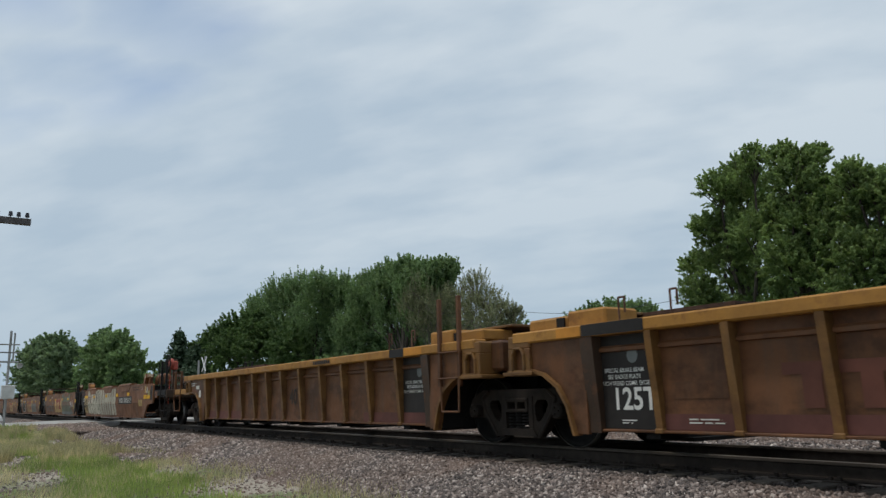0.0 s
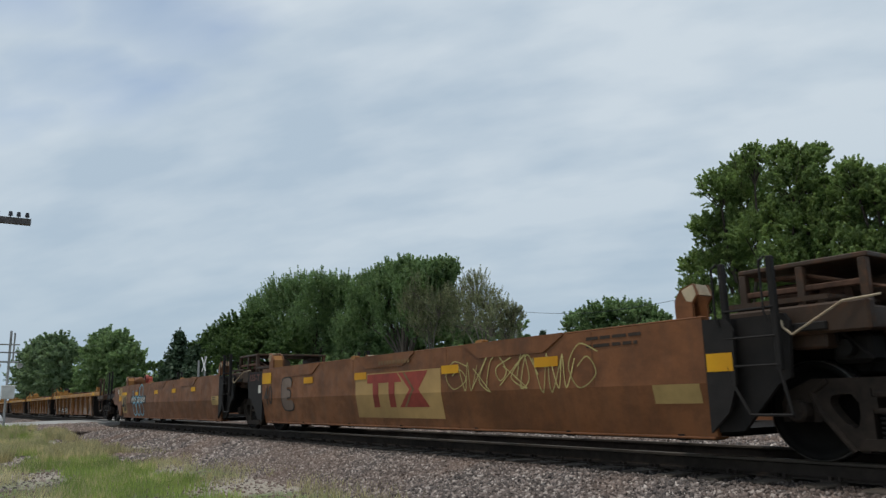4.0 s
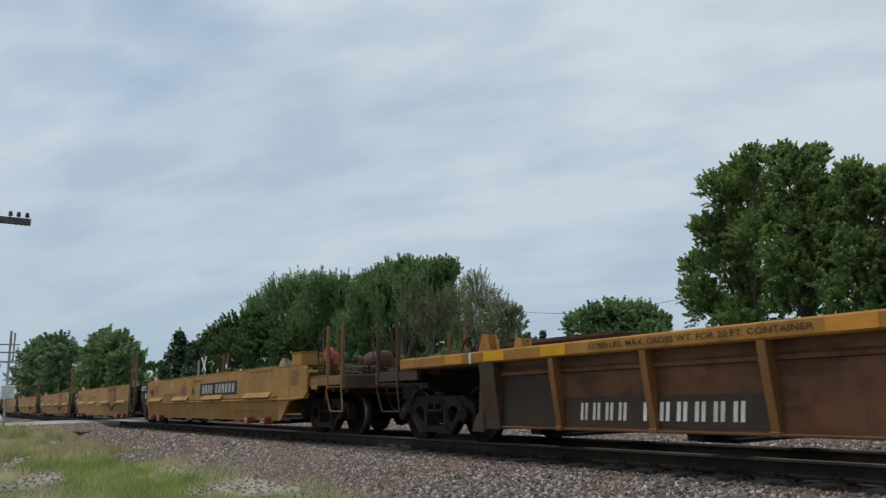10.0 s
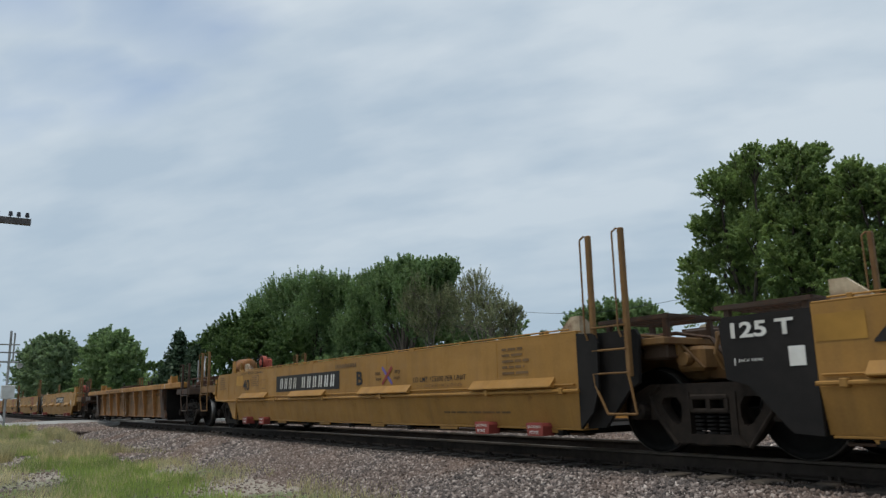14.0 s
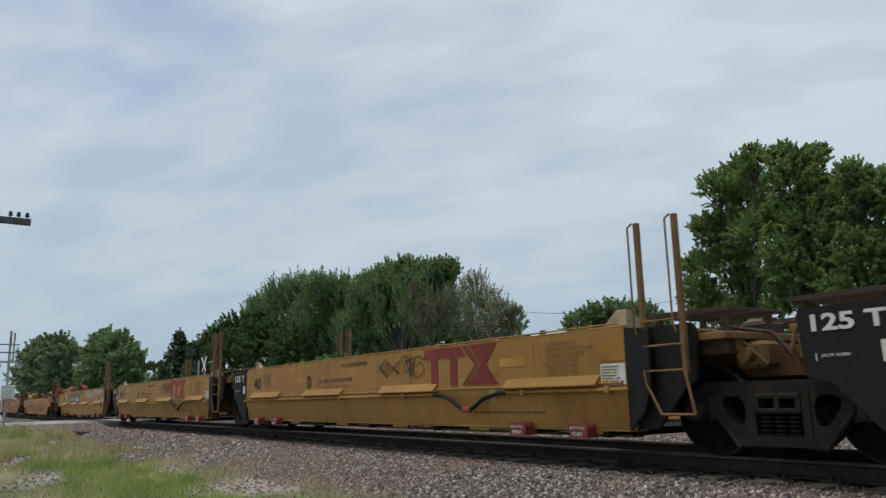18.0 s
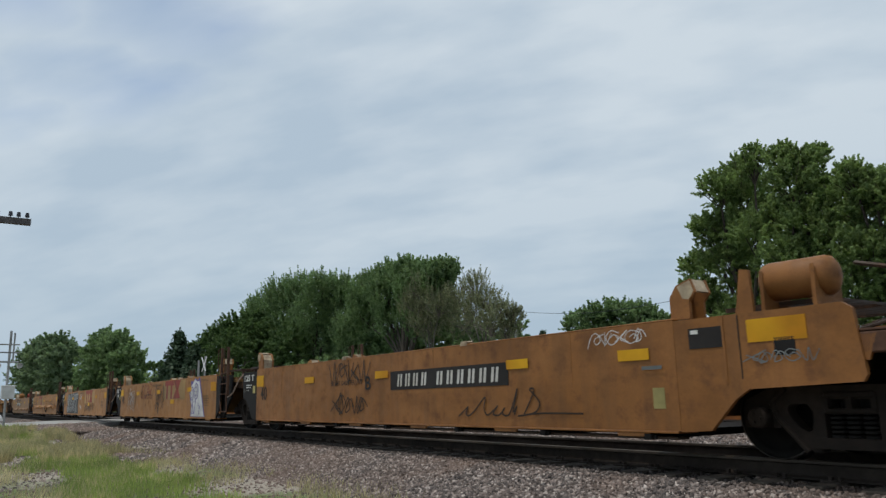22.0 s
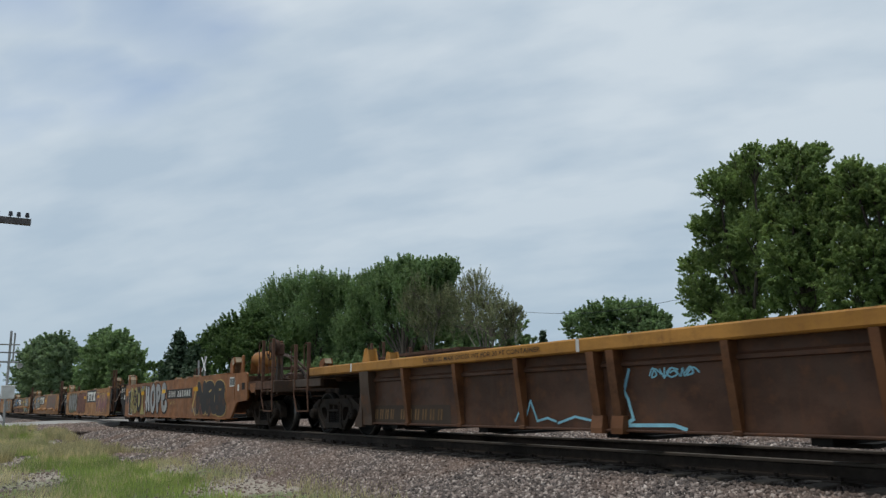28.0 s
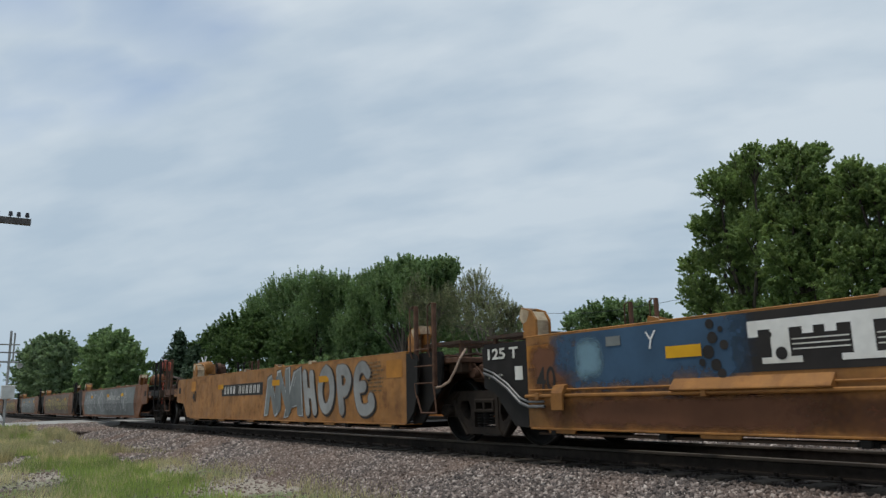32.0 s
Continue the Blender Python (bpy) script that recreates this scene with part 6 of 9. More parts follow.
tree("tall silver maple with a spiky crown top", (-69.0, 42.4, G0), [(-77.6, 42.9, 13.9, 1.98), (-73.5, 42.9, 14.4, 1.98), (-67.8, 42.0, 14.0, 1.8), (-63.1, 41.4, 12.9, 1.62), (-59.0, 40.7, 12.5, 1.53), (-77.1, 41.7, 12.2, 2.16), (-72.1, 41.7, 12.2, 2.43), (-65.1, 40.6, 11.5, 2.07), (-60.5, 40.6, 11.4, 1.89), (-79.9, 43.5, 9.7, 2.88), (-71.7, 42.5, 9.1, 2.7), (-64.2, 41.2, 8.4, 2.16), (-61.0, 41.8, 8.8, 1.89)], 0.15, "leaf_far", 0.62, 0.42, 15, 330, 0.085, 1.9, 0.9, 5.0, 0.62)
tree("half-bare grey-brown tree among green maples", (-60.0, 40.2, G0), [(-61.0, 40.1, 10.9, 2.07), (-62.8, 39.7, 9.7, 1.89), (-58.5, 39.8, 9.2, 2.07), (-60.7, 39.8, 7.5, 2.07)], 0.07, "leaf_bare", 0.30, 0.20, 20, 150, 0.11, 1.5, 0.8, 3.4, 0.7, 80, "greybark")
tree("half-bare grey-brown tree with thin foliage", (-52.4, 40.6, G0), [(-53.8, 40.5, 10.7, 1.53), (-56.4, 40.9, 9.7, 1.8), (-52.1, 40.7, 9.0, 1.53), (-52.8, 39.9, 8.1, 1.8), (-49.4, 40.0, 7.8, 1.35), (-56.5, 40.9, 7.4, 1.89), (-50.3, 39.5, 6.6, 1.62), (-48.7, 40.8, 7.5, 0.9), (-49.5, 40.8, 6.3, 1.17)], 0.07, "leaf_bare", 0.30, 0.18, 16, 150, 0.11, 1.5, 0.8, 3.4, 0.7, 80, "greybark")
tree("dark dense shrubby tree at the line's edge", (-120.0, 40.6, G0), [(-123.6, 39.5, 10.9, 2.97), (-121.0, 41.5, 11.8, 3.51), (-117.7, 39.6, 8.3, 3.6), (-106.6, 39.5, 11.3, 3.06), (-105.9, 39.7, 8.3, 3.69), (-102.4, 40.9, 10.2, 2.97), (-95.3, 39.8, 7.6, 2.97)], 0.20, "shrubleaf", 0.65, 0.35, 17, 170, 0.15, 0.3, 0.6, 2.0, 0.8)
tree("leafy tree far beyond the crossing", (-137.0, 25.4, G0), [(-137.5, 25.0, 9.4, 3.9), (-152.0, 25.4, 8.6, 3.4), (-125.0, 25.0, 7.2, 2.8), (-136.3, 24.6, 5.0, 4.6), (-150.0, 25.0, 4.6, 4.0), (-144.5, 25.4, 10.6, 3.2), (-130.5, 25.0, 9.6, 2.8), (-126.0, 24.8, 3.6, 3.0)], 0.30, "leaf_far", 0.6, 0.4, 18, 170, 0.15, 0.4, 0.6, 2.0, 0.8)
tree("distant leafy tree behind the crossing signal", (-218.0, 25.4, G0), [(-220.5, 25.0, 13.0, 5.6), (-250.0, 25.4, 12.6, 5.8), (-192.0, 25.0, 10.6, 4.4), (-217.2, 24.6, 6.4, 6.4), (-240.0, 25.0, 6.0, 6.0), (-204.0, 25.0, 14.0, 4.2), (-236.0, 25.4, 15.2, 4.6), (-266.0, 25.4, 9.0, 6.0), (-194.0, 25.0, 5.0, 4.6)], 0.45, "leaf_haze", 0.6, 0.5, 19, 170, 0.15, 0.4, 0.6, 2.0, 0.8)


def conifer(label, base, h, r, leaf, seed):
    rng = np.random.default_rng(seed)
    t = thing("conifer", label, "conifer", "conifers behind the track")
    part("trunk", Shape().rod(base, (base[0], base[1], base[2] + h * 0.97), 0.022 * h, 9, 0.01), M["bark"], t)
    cs, ns = [], []
    tiers = 22
    for i in range(tiers):
        f = i / tiers
        z = base[2] + h * (0.06 + 0.93 * f)
        rr = r * (1.02 - f) ** 0.92
        arms = max(7, int(22 * (1 - f)))
        for j in range(arms):
            a = 2 * math.pi * (j + rng.uniform(0, 0.9)) / arms + 1.3 * i
            ln = rr * rng.uniform(0.75, 1.12)
            k = max(14, int(70 * (1 - f * 0.7)))
            q = rng.uniform(0.1, 1, k)
            p = np.stack([base[0] + math.cos(a) * ln * q, base[1] + math.sin(a) * ln * q, z - 0.28 * ln * q], 1) + rng.normal(0, 0.08 * r * 0.6, (k, 3))
            cs.append(p)
            ns.append(np.tile((math.cos(a) * 0.5, math.sin(a) * 0.5, 0.6), (k, 1)))
    cr = part("crown", quad_mesh("crown", leaves_at(rng, np.concatenate(cs), np.concatenate(ns), leaf), M["needle"]), None, t)
    cr["kind"] = "stuff"


conifer("tall dark spruce with a pointed top", (-151.0, 40.0, G0), 15.8, 7.0, 0.40, 21)
conifer("dark spruce shoulder to shoulder with a taller one", (-143.0, 41.0, G0), 12.4, 6.0, 0.32, 22)
conifer("small dark spruce in the distance", (-55.5, 50.0, G0), 7.9, 1.9, 0.16, 23)
conifer("thin small spruce in the distance", (-58.0, 50.0, G0), 7.5, 1.3, 0.15, 24)


def undergrowth():
    """Leafy saplings that fill the space below the tree crowns."""
    rng = np.random.default_rng(33)
    blobs = []
    for i in range(54):
        f = (i % 18) / 17
        x = -118.0 + 64.0 * f ** 0.8
        blobs.append((x + rng.uniform(-1.5, 1.5), rng.uniform(43.0, 47.0) if i < 36 else rng.uniform(38.4, 40.0), (9.0, 5.6, 3.2)[i // 18] - (3.2, 1.2, 0.4)[i // 18] * f + rng.uniform(-0.6, 0.6), 2.6 - 0.7 * f))
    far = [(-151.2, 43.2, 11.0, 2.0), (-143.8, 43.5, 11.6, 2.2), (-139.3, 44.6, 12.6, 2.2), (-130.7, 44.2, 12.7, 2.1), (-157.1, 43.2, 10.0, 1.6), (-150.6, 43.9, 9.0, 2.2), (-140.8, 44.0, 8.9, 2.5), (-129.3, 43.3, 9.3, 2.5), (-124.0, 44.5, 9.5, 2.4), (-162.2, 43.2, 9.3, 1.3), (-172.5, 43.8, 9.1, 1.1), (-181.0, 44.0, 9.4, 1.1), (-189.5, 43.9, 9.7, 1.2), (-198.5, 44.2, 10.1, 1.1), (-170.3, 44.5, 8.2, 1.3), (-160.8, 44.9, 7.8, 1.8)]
    c, n = crown_points(rng, blobs, 0.6, 0.2, 50, 0.26, 0.6, 0.7)
    ob = new("undergrowth", quad_mesh("undergrowth", leaves_at(rng, c, n, 0.2), M["leaf_far"]))
    tagged(ob, "green saplings and bushes below the tree crowns", "bushes", "", "stuff")
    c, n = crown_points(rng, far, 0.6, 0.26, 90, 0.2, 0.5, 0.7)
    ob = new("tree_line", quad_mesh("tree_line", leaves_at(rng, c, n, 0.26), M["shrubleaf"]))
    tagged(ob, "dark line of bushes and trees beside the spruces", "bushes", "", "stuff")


undergrowth()


def far_woods():
    """The low belt of woods along the horizon."""
    rng = np.random.default_rng(31)
    blobs = []
    for i in range(46):
        x = -330 + i * 8.0 + rng.uniform(-2, 2)
        blobs.append((x, 92 + rng.uniform(-5, 5), rng.uniform(1.0, 3.2) + (3.0 if x < -190 else 0.0), rng.uniform(2.6, 4.2)))
    for i in range(46):
        blobs.append((-330 - 13 * i, rng.uniform(84, 100), rng.uniform(5, 13), rng.uniform(5.0, 7.5)))
    for i in range(16):
        blobs.append((-62 + i * 4.2, 62 + rng.uniform(-3, 3), rng.uniform(0.8, 1.8), rng.uniform(1.6, 2.2)))
    c, n = crown_points(rng, blobs, 0.42, 0.42, 18, 0.42, 0.3, 0.5)
    ob = new("far_woods", quad_mesh("far_woods", leaves_at(rng, c, n, 0.42), M["leaf"]))
    tagged(ob, "low dark belt of woods along the horizon", "woods", "", "stuff")


far_woods()


def blades(name, label, mat, rng, spots, h0, h1, w):
    """Grass: bent narrow blades at the spots (n, 2)."""
    n = len(spots)
    a = rng.uniform(0, 2 * math.pi, n)
    h = rng.uniform(h0, h1, n)
    lean = rng.uniform(0.05, 0.5, n) * h
    base = np.column_stack([spots, G0 - 0.01 + 0.41 * np.clip((-26.0 - spots[:, 0]) / 10.6, 0, 1)])
    side = np.column_stack([np.cos(a), np.sin(a), np.zeros(n)]) * (w * rng.uniform(0.6, 1.4, n))[:, None]
    b = rng.uniform(0, 2 * math.pi, n)
    tip = base + np.column_stack([np.cos(b) * lean, np.sin(b) * lean, h])
    mid = base * 0.45 + tip * 0.55 + np.column_stack([np.zeros(n), np.zeros(n), h * 0.10])
    pts = np.stack([base - side, base + side, mid + side * 0.7, tip], 1)
    return tagged(new(name, quad_mesh(name, pts, M[mat])), label, "grass", "", "stuff")


def make_grass():
    rng = np.random.default_rng(41)

    def scatter(n, x0, x1, y0, y1, keep):
        p = np.column_stack([rng.uniform(x0, x1, n), rng.uniform(y0, y1, n)])
        k = np.array([noise.noise((a * 0.5, b * 0.9, 3.3)) * 0.6 + noise.noise((a * 2.1, b * 2.1, 7.1)) * 0.4 for a, b in p])
        return p[k > keep(p)]

    # The lush strip runs between the gravel by the road and the ballast's foot.
    def lush(p):
        mid = 2.75 + (p[:, 0] + 12) * 0.01
        return (np.abs(p[:, 1] - mid) / 1.1) ** 2 * 0.55 - 0.28 + np.clip(p[:, 0] + 10.5, 0, 9) * 0.16
    blades("grass", "green grass strip with seed heads beside the ballast", "grass", rng, scatter(52000, -30, -6, 1.0, 5.0, lush), 0.05, 0.20, 0.006)
    blades("grass_far", "green grass strip towards the road crossing", "grass", rng, scatter(9000, -36, -24, 1.2, 4.8, lush), 0.10, 0.30, 0.010)
    blades("dry_grass", "straw-coloured dry grass beside the crossing", "straw", rng, scatter(46000, -35, -19, 1.2, 4.3, lambda p: -0.16 + np.abs(p[:, 0] + 27.5) * 0.03), 0.10, 0.34, 0.007)
    blades("dry_grass_tufts", "thin dry grass along the ballast's foot", "straw", rng, scatter(34000, -28, -4, 1.0, 5.2, lambda p: np.full(len(p), 0.04)), 0.05, 0.20, 0.004)


make_grass()


def stones(name, label, rng, x, y, z, size, mat):
    """Broken stones: jittered, turned blocks, in one mesh."""
    n = len(x)
    cube = np.array([(a, b, c) for a in (-1, 1) for b in (-1, 1) for c in (-1, 1)], float)
    v = np.tile(cube, (n, 1, 1)) * rng.uniform(0.45, 1.0, (n, 8, 1)) * rng.uniform(0.6, 1.2, (n, 1, 3))
    q = unit_vectors(rng, n)
    ang = rng.uniform(0, 2 * math.pi, n)
    c, s = np.cos(ang)[:, None, None], np.sin(ang)[:, None, None]
    k = q[:, None, :]
    v = v * c + np.cross(np.broadcast_to(k, v.shape), v) * s + k * (v * k).sum(2, keepdims=True) * (1 - c)
    v = v * (size / 2)[:, None, None] + np.column_stack([x, y, z])[:, None, :]
    faces = np.array([(0, 1, 3, 2), (4, 6, 7, 5), (0, 4, 5, 1), (2, 3, 7, 6), (0, 2, 6, 4), (1, 5, 7, 3)])
    f = (faces[None] + (np.arange(n) * 8)[:, None, None]).reshape(-1, 4)
    me = bpy.data.meshes.new(name)
    me.vertices.add(8 * n)
    me.vertices.foreach_set("co", v.astype(np.float32).ravel())
    me.loops.add(f.size)
    me.loops.foreach_set("vertex_index", f.astype(np.int32).ravel())
    me.polygons.add(len(f))
    me.polygons.foreach_set("loop_start", np.arange(0, f.size, 4, dtype=np.int32))
    me.update(calc_edges=True)
    me.materials.append(mat)
    return tagged(new(name, me), label, "ballast", "", "stuff")


def bed_height(y):
    """Top of the ballast bed across the track."""
    return np.interp(y, (4.5, 6.15, 6.40, 6.62, 9.40, 9.67, 12.0, 18.5, 20.2), (G0 - 0.05, -0.20, -0.19, -0.225, -0.225, -0.19, -0.20, -0.22, G0 - 0.05))


def make_stones():
    rng = np.random.default_rng(51)
    n = 84000
    x, y = -16.5 + 16.5 * rng.random(n), 4.35 + 1.82 * rng.random(n)
    stones("ballast_stones", "grey and pinkish crushed ballast stones beside the rail", rng, x, y, bed_height(y) + rng.uniform(-0.015, 0.02, n), rng.uniform(0.018, 0.052, n), M["stone"])
    n = 26000
    x, y = -16 - 50 * rng.random(n) ** 1.5, 4.35 + 1.82 * rng.random(n)
    stones("ballast_stones_along", "crushed ballast stones down the line", rng, x, y, bed_height(y) + rng.uniform(-0.015, 0.02, n), rng.uniform(0.04, 0.09, n), M["stone"])
    n = 70000
    x, y = -45 + 47 * rng.random(n), 9.6 + 8.6 * rng.random(n)
    stones("ballast_stones_behind", "crushed ballast stones behind the track", rng, x, y, bed_height(y) + rng.uniform(-0.02, 0.015, n), rng.uniform(0.03, 0.075, n), M["stone"])
    n = 16000
    x, y = 0.0 + 14 * rng.random(n), 4.35 + 1.82 * rng.random(n)
    stones("ballast_stones_ahead", "crushed ballast stones further along the rail", rng, x, y, bed_height(y) + rng.uniform(-0.015, 0.02, n), rng.uniform(0.04, 0.08, n), M["stone"])
    n = 14000
    # Tie-end strip in the darker stone that carries painted shade.
    x, y = -30 + 34 * rng.random(n), 6.12 + 0.62 * rng.random(n)
    stones("dusty_stones", "ballast stones at the tie ends, coloured darker for shade", rng, x, y, bed_height(y) + rng.uniform(-0.012, 0.014, n), rng.uniform(0.02, 0.055, n), M["shadestone"])
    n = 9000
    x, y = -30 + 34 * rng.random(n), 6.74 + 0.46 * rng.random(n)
    stones("oily_stones", "ballast stones along the near rail, blackened for oil and shade", rng, x, y, -0.213 + rng.uniform(-0.015, 0.012, n), rng.uniform(0.02, 0.05, n), M["oilshadestone"])
    n = 16000
    x, y = -38 + 20 * rng.random(n), 3.7 + 0.9 * rng.random(n)
    stones("verge_gravel", "crushed stone spilled over the verge by the road", rng, x, y, np.interp(x, (-36.6, -26.0), (-0.12, G0)) + rng.uniform(-0.02, 0.02, n), rng.uniform(0.03, 0.08, n), M["stone"])
    n = 9000
    x, y = -36.45 + 3.4 * rng.random(n), 1.6 + 4.6 * rng.random(n)
    q = (x + 36.45) / 3.4
    stones("road_edge_gravel", "crushed stone heaped against the road's edge", rng, x, y, (1 - q) * (np.interp(y, (1.5, 5.5), (-0.13, -0.04))) + q * np.maximum(bed_height(y), -0.30) + rng.uniform(-0.03, 0.01, n), rng.uniform(0.04, 0.10, n), M["stone"])
    n = 12000
    x, y = -24 + 21 * rng.random(n), 0.6 + 4.0 * rng.random(n)
    stones("loose_gravel", "loose fine gravel on bare ground", rng, x, y, np.full(n, G0) + rng.uniform(-0.01, 0.008, n), rng.uniform(0.012, 0.05, n) , M["stone"])


make_stones()


# ---- crossing signals and poles ----
def crossing_signal():
    t = thing("crossing_signal", "grey crossing signal mast with lamps and a white box", "crossing signal")
    x, y, z0 = -37.0, 2.72, -0.30
    steel, white, black = M["galv"], M["whitebox"], M["black"]
    part("mast", Shape().rod((x, y, z0), (x, y - 0.02, 3.95), 0.048, 12), steel, t)
    part("base", Shape().box(x - 0.22, x + 0.22, y - 0.22, y + 0.22, z0 - 0.2, z0 + 0.12, 0.02), steel, t)
    part("second_mast", Shape().rod((x - 0.4, y + 0.16, 2.6), (x - 0.4, y + 0.16, 3.9), 0.035, 10), steel, t)
    part("lamp_arm", Shape().rod((x, y - 0.75, 2.62), (x, y + 0.35, 2.62), 0.04, 8), steel, t)
    for dy in (-0.42, 0.40):
        lamp = part("lamp_head", Shape().lathe([(0, -0.10), (0.07, -0.10), (0.105, 0.0), (0.105, 0.05), (0, 0.05)], (x, y + dy, 2.45), 18, "x"), M["whitebox"], t, "round lamp head with a hood")
        part("hood", Shape().lathe([(0.105, 0.05), (0.115, 0.05), (0.115, 0.22), (0.105, 0.22)], (x, y + dy, 2.45), 20, "x"), M["whitebox"], lamp)
    for z in (3.36, 3.02):
        part("cross_arm", Shape().box(x - 0.05, x + 0.05, y - 0.62, y + 0.35, z - 0.025, z + 0.025), steel, t)
    part("control_box", Shape().box(x + 0.07, x + 0.4, y - 0.22, y + 0.28, 1.06, 1.58, 0.03), white, t, "white metal control box")
    part("box_lid", Shape().box(x + 0.06, x + 0.42, y - 0.24, y + 0.30, 1.58, 1.62, 0.008), white, t)
    part("bell", Shape().lathe([(0, 0.24), (0.08, 0.22), (0.14, 0.10), (0.16, 0.0), (0, 0)], (x + 0.35, y - 0.22, 0.16), 16, "z"), white, t)
    part("bell_stand", Shape().rod((x + 0.35, y - 0.22, -0.3), (x + 0.35, y - 0.22, 0.16), 0.07, 10), white, t)


def crossbuck():
    t = thing("crossbuck", "white crossbuck sign on a post across the track", "road sign")
    x, y = -42.0, 12.6
    part("post", Shape().rod((x - 0.05, y, -0.4), (x - 0.05, y, 3.3), 0.05, 8), M["galv"], t)
    for a in (-1, 1):
        part("blade", Shape().prism([(x - 0.40 * a - 0.08, 2.45), (x - 0.40 * a + 0.08, 2.45), (x + 0.40 * a + 0.08, 3.25), (x + 0.40 * a - 0.08, 3.25)], y - 0.08 + 0.02 * a, y - 0.065 + 0.02 * a), M["whitebox"], t)
    part("relay_post", Shape().rod((x, y - 0.36, -0.4), (x, y - 0.36, 3.05), 0.06, 8), M["galv"], t)


def utility_poles():
    t = thing("telegraph_pole", "weathered telegraph pole with a crossarm and insulators", "utility pole")
    # The pole stands out of view; its crossarm reaches towards the track.
    part("pole", Shape().rod((-16.6, -0.62, G0), (-16.5, -0.60, 4.9), 0.13, 14, 0.10), M["bark"], t)
    arm = part("crossarm", Shape().prism([(-16.55, 4.24), (-16.43, 4.24), (-16.43, 4.36), (-16.55, 4.36)], -2.6, 1.36), M["oldwood"], t)
    for y in (0.78, 1.00, 1.14, 1.29):
        pin = part("insulator", Shape().rod((-16.49, y, 4.36), (-16.49, y, 4.42), 0.012, 6).lathe([(0, 0.09), (0.03, 0.085), (0.035, 0.05), (0.042, 0.0), (0, 0)], (-16.49, y, 4.40), 12, "z"), M["insul"], arm)
    t = thing("utility_pole", "pale utility pole with a lamp arm behind the trees", "utility pole")
    part("pole", Shape().rod((-53.8, 45.0, G0), (-53.7, 45.0, 9.0), 0.16, 10, 0.12), M["galv"], t)
    part("lamp_arm", Shape().pipe([(-53.7, 45.0, 8.7), (-54.2, 44.9, 9.1), (-55.4, 44.7, 9.2)], 0.035, 6), M["galv"], t)
    part("lamp", Shape().box(-56.0, -55.4, 44.55, 44.85, 9.12, 9.26, 0.03), M["whitebox"], t)
    w = thing("power_line", "thin overhead power cable", "cable")
    s = Shape()
    pts = [(-53.7 + 18 * k / 8, 45.0 + 1.5 * k / 8, 8.6 - 0.6 * math.sin(math.pi * k / 8) - 0.9 * k / 8) for k in range(9)]
    part("cable", s.pipe(pts, 0.018, 5), M["insul"], w)


M["galv"] = plain("dull_galvanised_steel", (0.30, 0.30, 0.29), 0.55, 0.3, 0.15, 8)
M["whitebox"] = plain("white_painted_metal", (0.66, 0.66, 0.64), 0.5, 0, 0.08, 6)
M["oldwood"] = plain("weathered_grey_timber", (0.105, 0.095, 0.095), 0.85, 0, 0.3, 9, 0.4)
M["insul"] = plain("dark_glass_insulator", (0.03, 0.03, 0.04), 0.3, 0, 0.2, 9)
crossing_signal()
crossbuck()
utility_poles()


# ---- markings and graffiti ----
for key, name, rgb, soft in (("bluemist", "ragged_blue_spray", (0.042, 0.085, 0.145), 2.4), ("rustmist", "rust_brown_stain", (0.135, 0.056, 0.028), 1.5), ("palemist", "pale_blue_glow_spray", (0.15, 0.25, 0.31), 1.3),
                             ("olivemist", "olive_overspray", (0.105, 0.110, 0.065), 3.0), ("rosemist", "rose_brown_overspray", (0.19, 0.10, 0.07), 2.4)):
    M[key] = mist(name, rgb, soft, 1.4, key == "bluemist")
for key, name, rgb in (("grey", "grey_spray_paint", (0.27, 0.27, 0.26)), ("silver", "silver_spray_paint", (0.36, 0.36, 0.35)), ("cream", "cream_spray_paint", (0.40, 0.36, 0.27)), ("oliveg", "olive_green_spray_paint", (0.135, 0.145, 0.095)),
                       ("teal", "pale_teal_spray_paint", (0.20, 0.30, 0.29)), ("sky", "light_blue_spray_paint", (0.20, 0.42, 0.52)), ("lemon", "pale_yellow_spray_paint", (0.40, 0.34, 0.13)),
                       ("purple", "purple_spray_paint", (0.12, 0.09, 0.26)), ("chalk", "white_spray_paint", (0.58, 0.57, 0.55)), ("soft", "brown_grey_spray_paint", (0.16, 0.115, 0.09)), ("wine", "dull_red_spray_paint", (0.20, 0.035, 0.03)),
                       ("charcoal", "charcoal_spray_paint", (0.055, 0.054, 0.052)), ("stone", "stone_grey_spray_paint", (0.20, 0.20, 0.195)), ("strawp", "dull_straw_yellow_spray_paint", (0.36, 0.30, 0.105)), ("slate", "slate_spray_paint", (0.16, 0.17, 0.165)), ("faintred", "faint_red_paint", (0.155, 0.055, 0.035)), ("khaki", "fresh_tan_paint", (0.40, 0.27, 0.10)), ("orangep", "orange_paint_patch", (0.48, 0.20, 0.03)),
                       ("sooty", "soot_coat", (0.040, 0.026, 0.0175)), ("rosep", "brown_rose_spray_paint", (0.20, 0.082, 0.055)), ("burnt", "burnt_brown_spray_paint", (0.060, 0.032, 0.022)), ("pinkp", "dull_pink_spray_paint", (0.24, 0.105, 0.095)), ("maroon", "maroon_band", (0.12, 0.045, 0.035))):
    M[key] = plain(name, rgb, 0.65, 0, 0.16, 5)


GLYPHS = {}
GLYPHS["O"] = [(0.2, 0), (0, 0.3), (0, 0.75), (0.3, 1.02), (0.75, 1), (1, 0.7), (1, 0.25), (0.75, -0.02)]
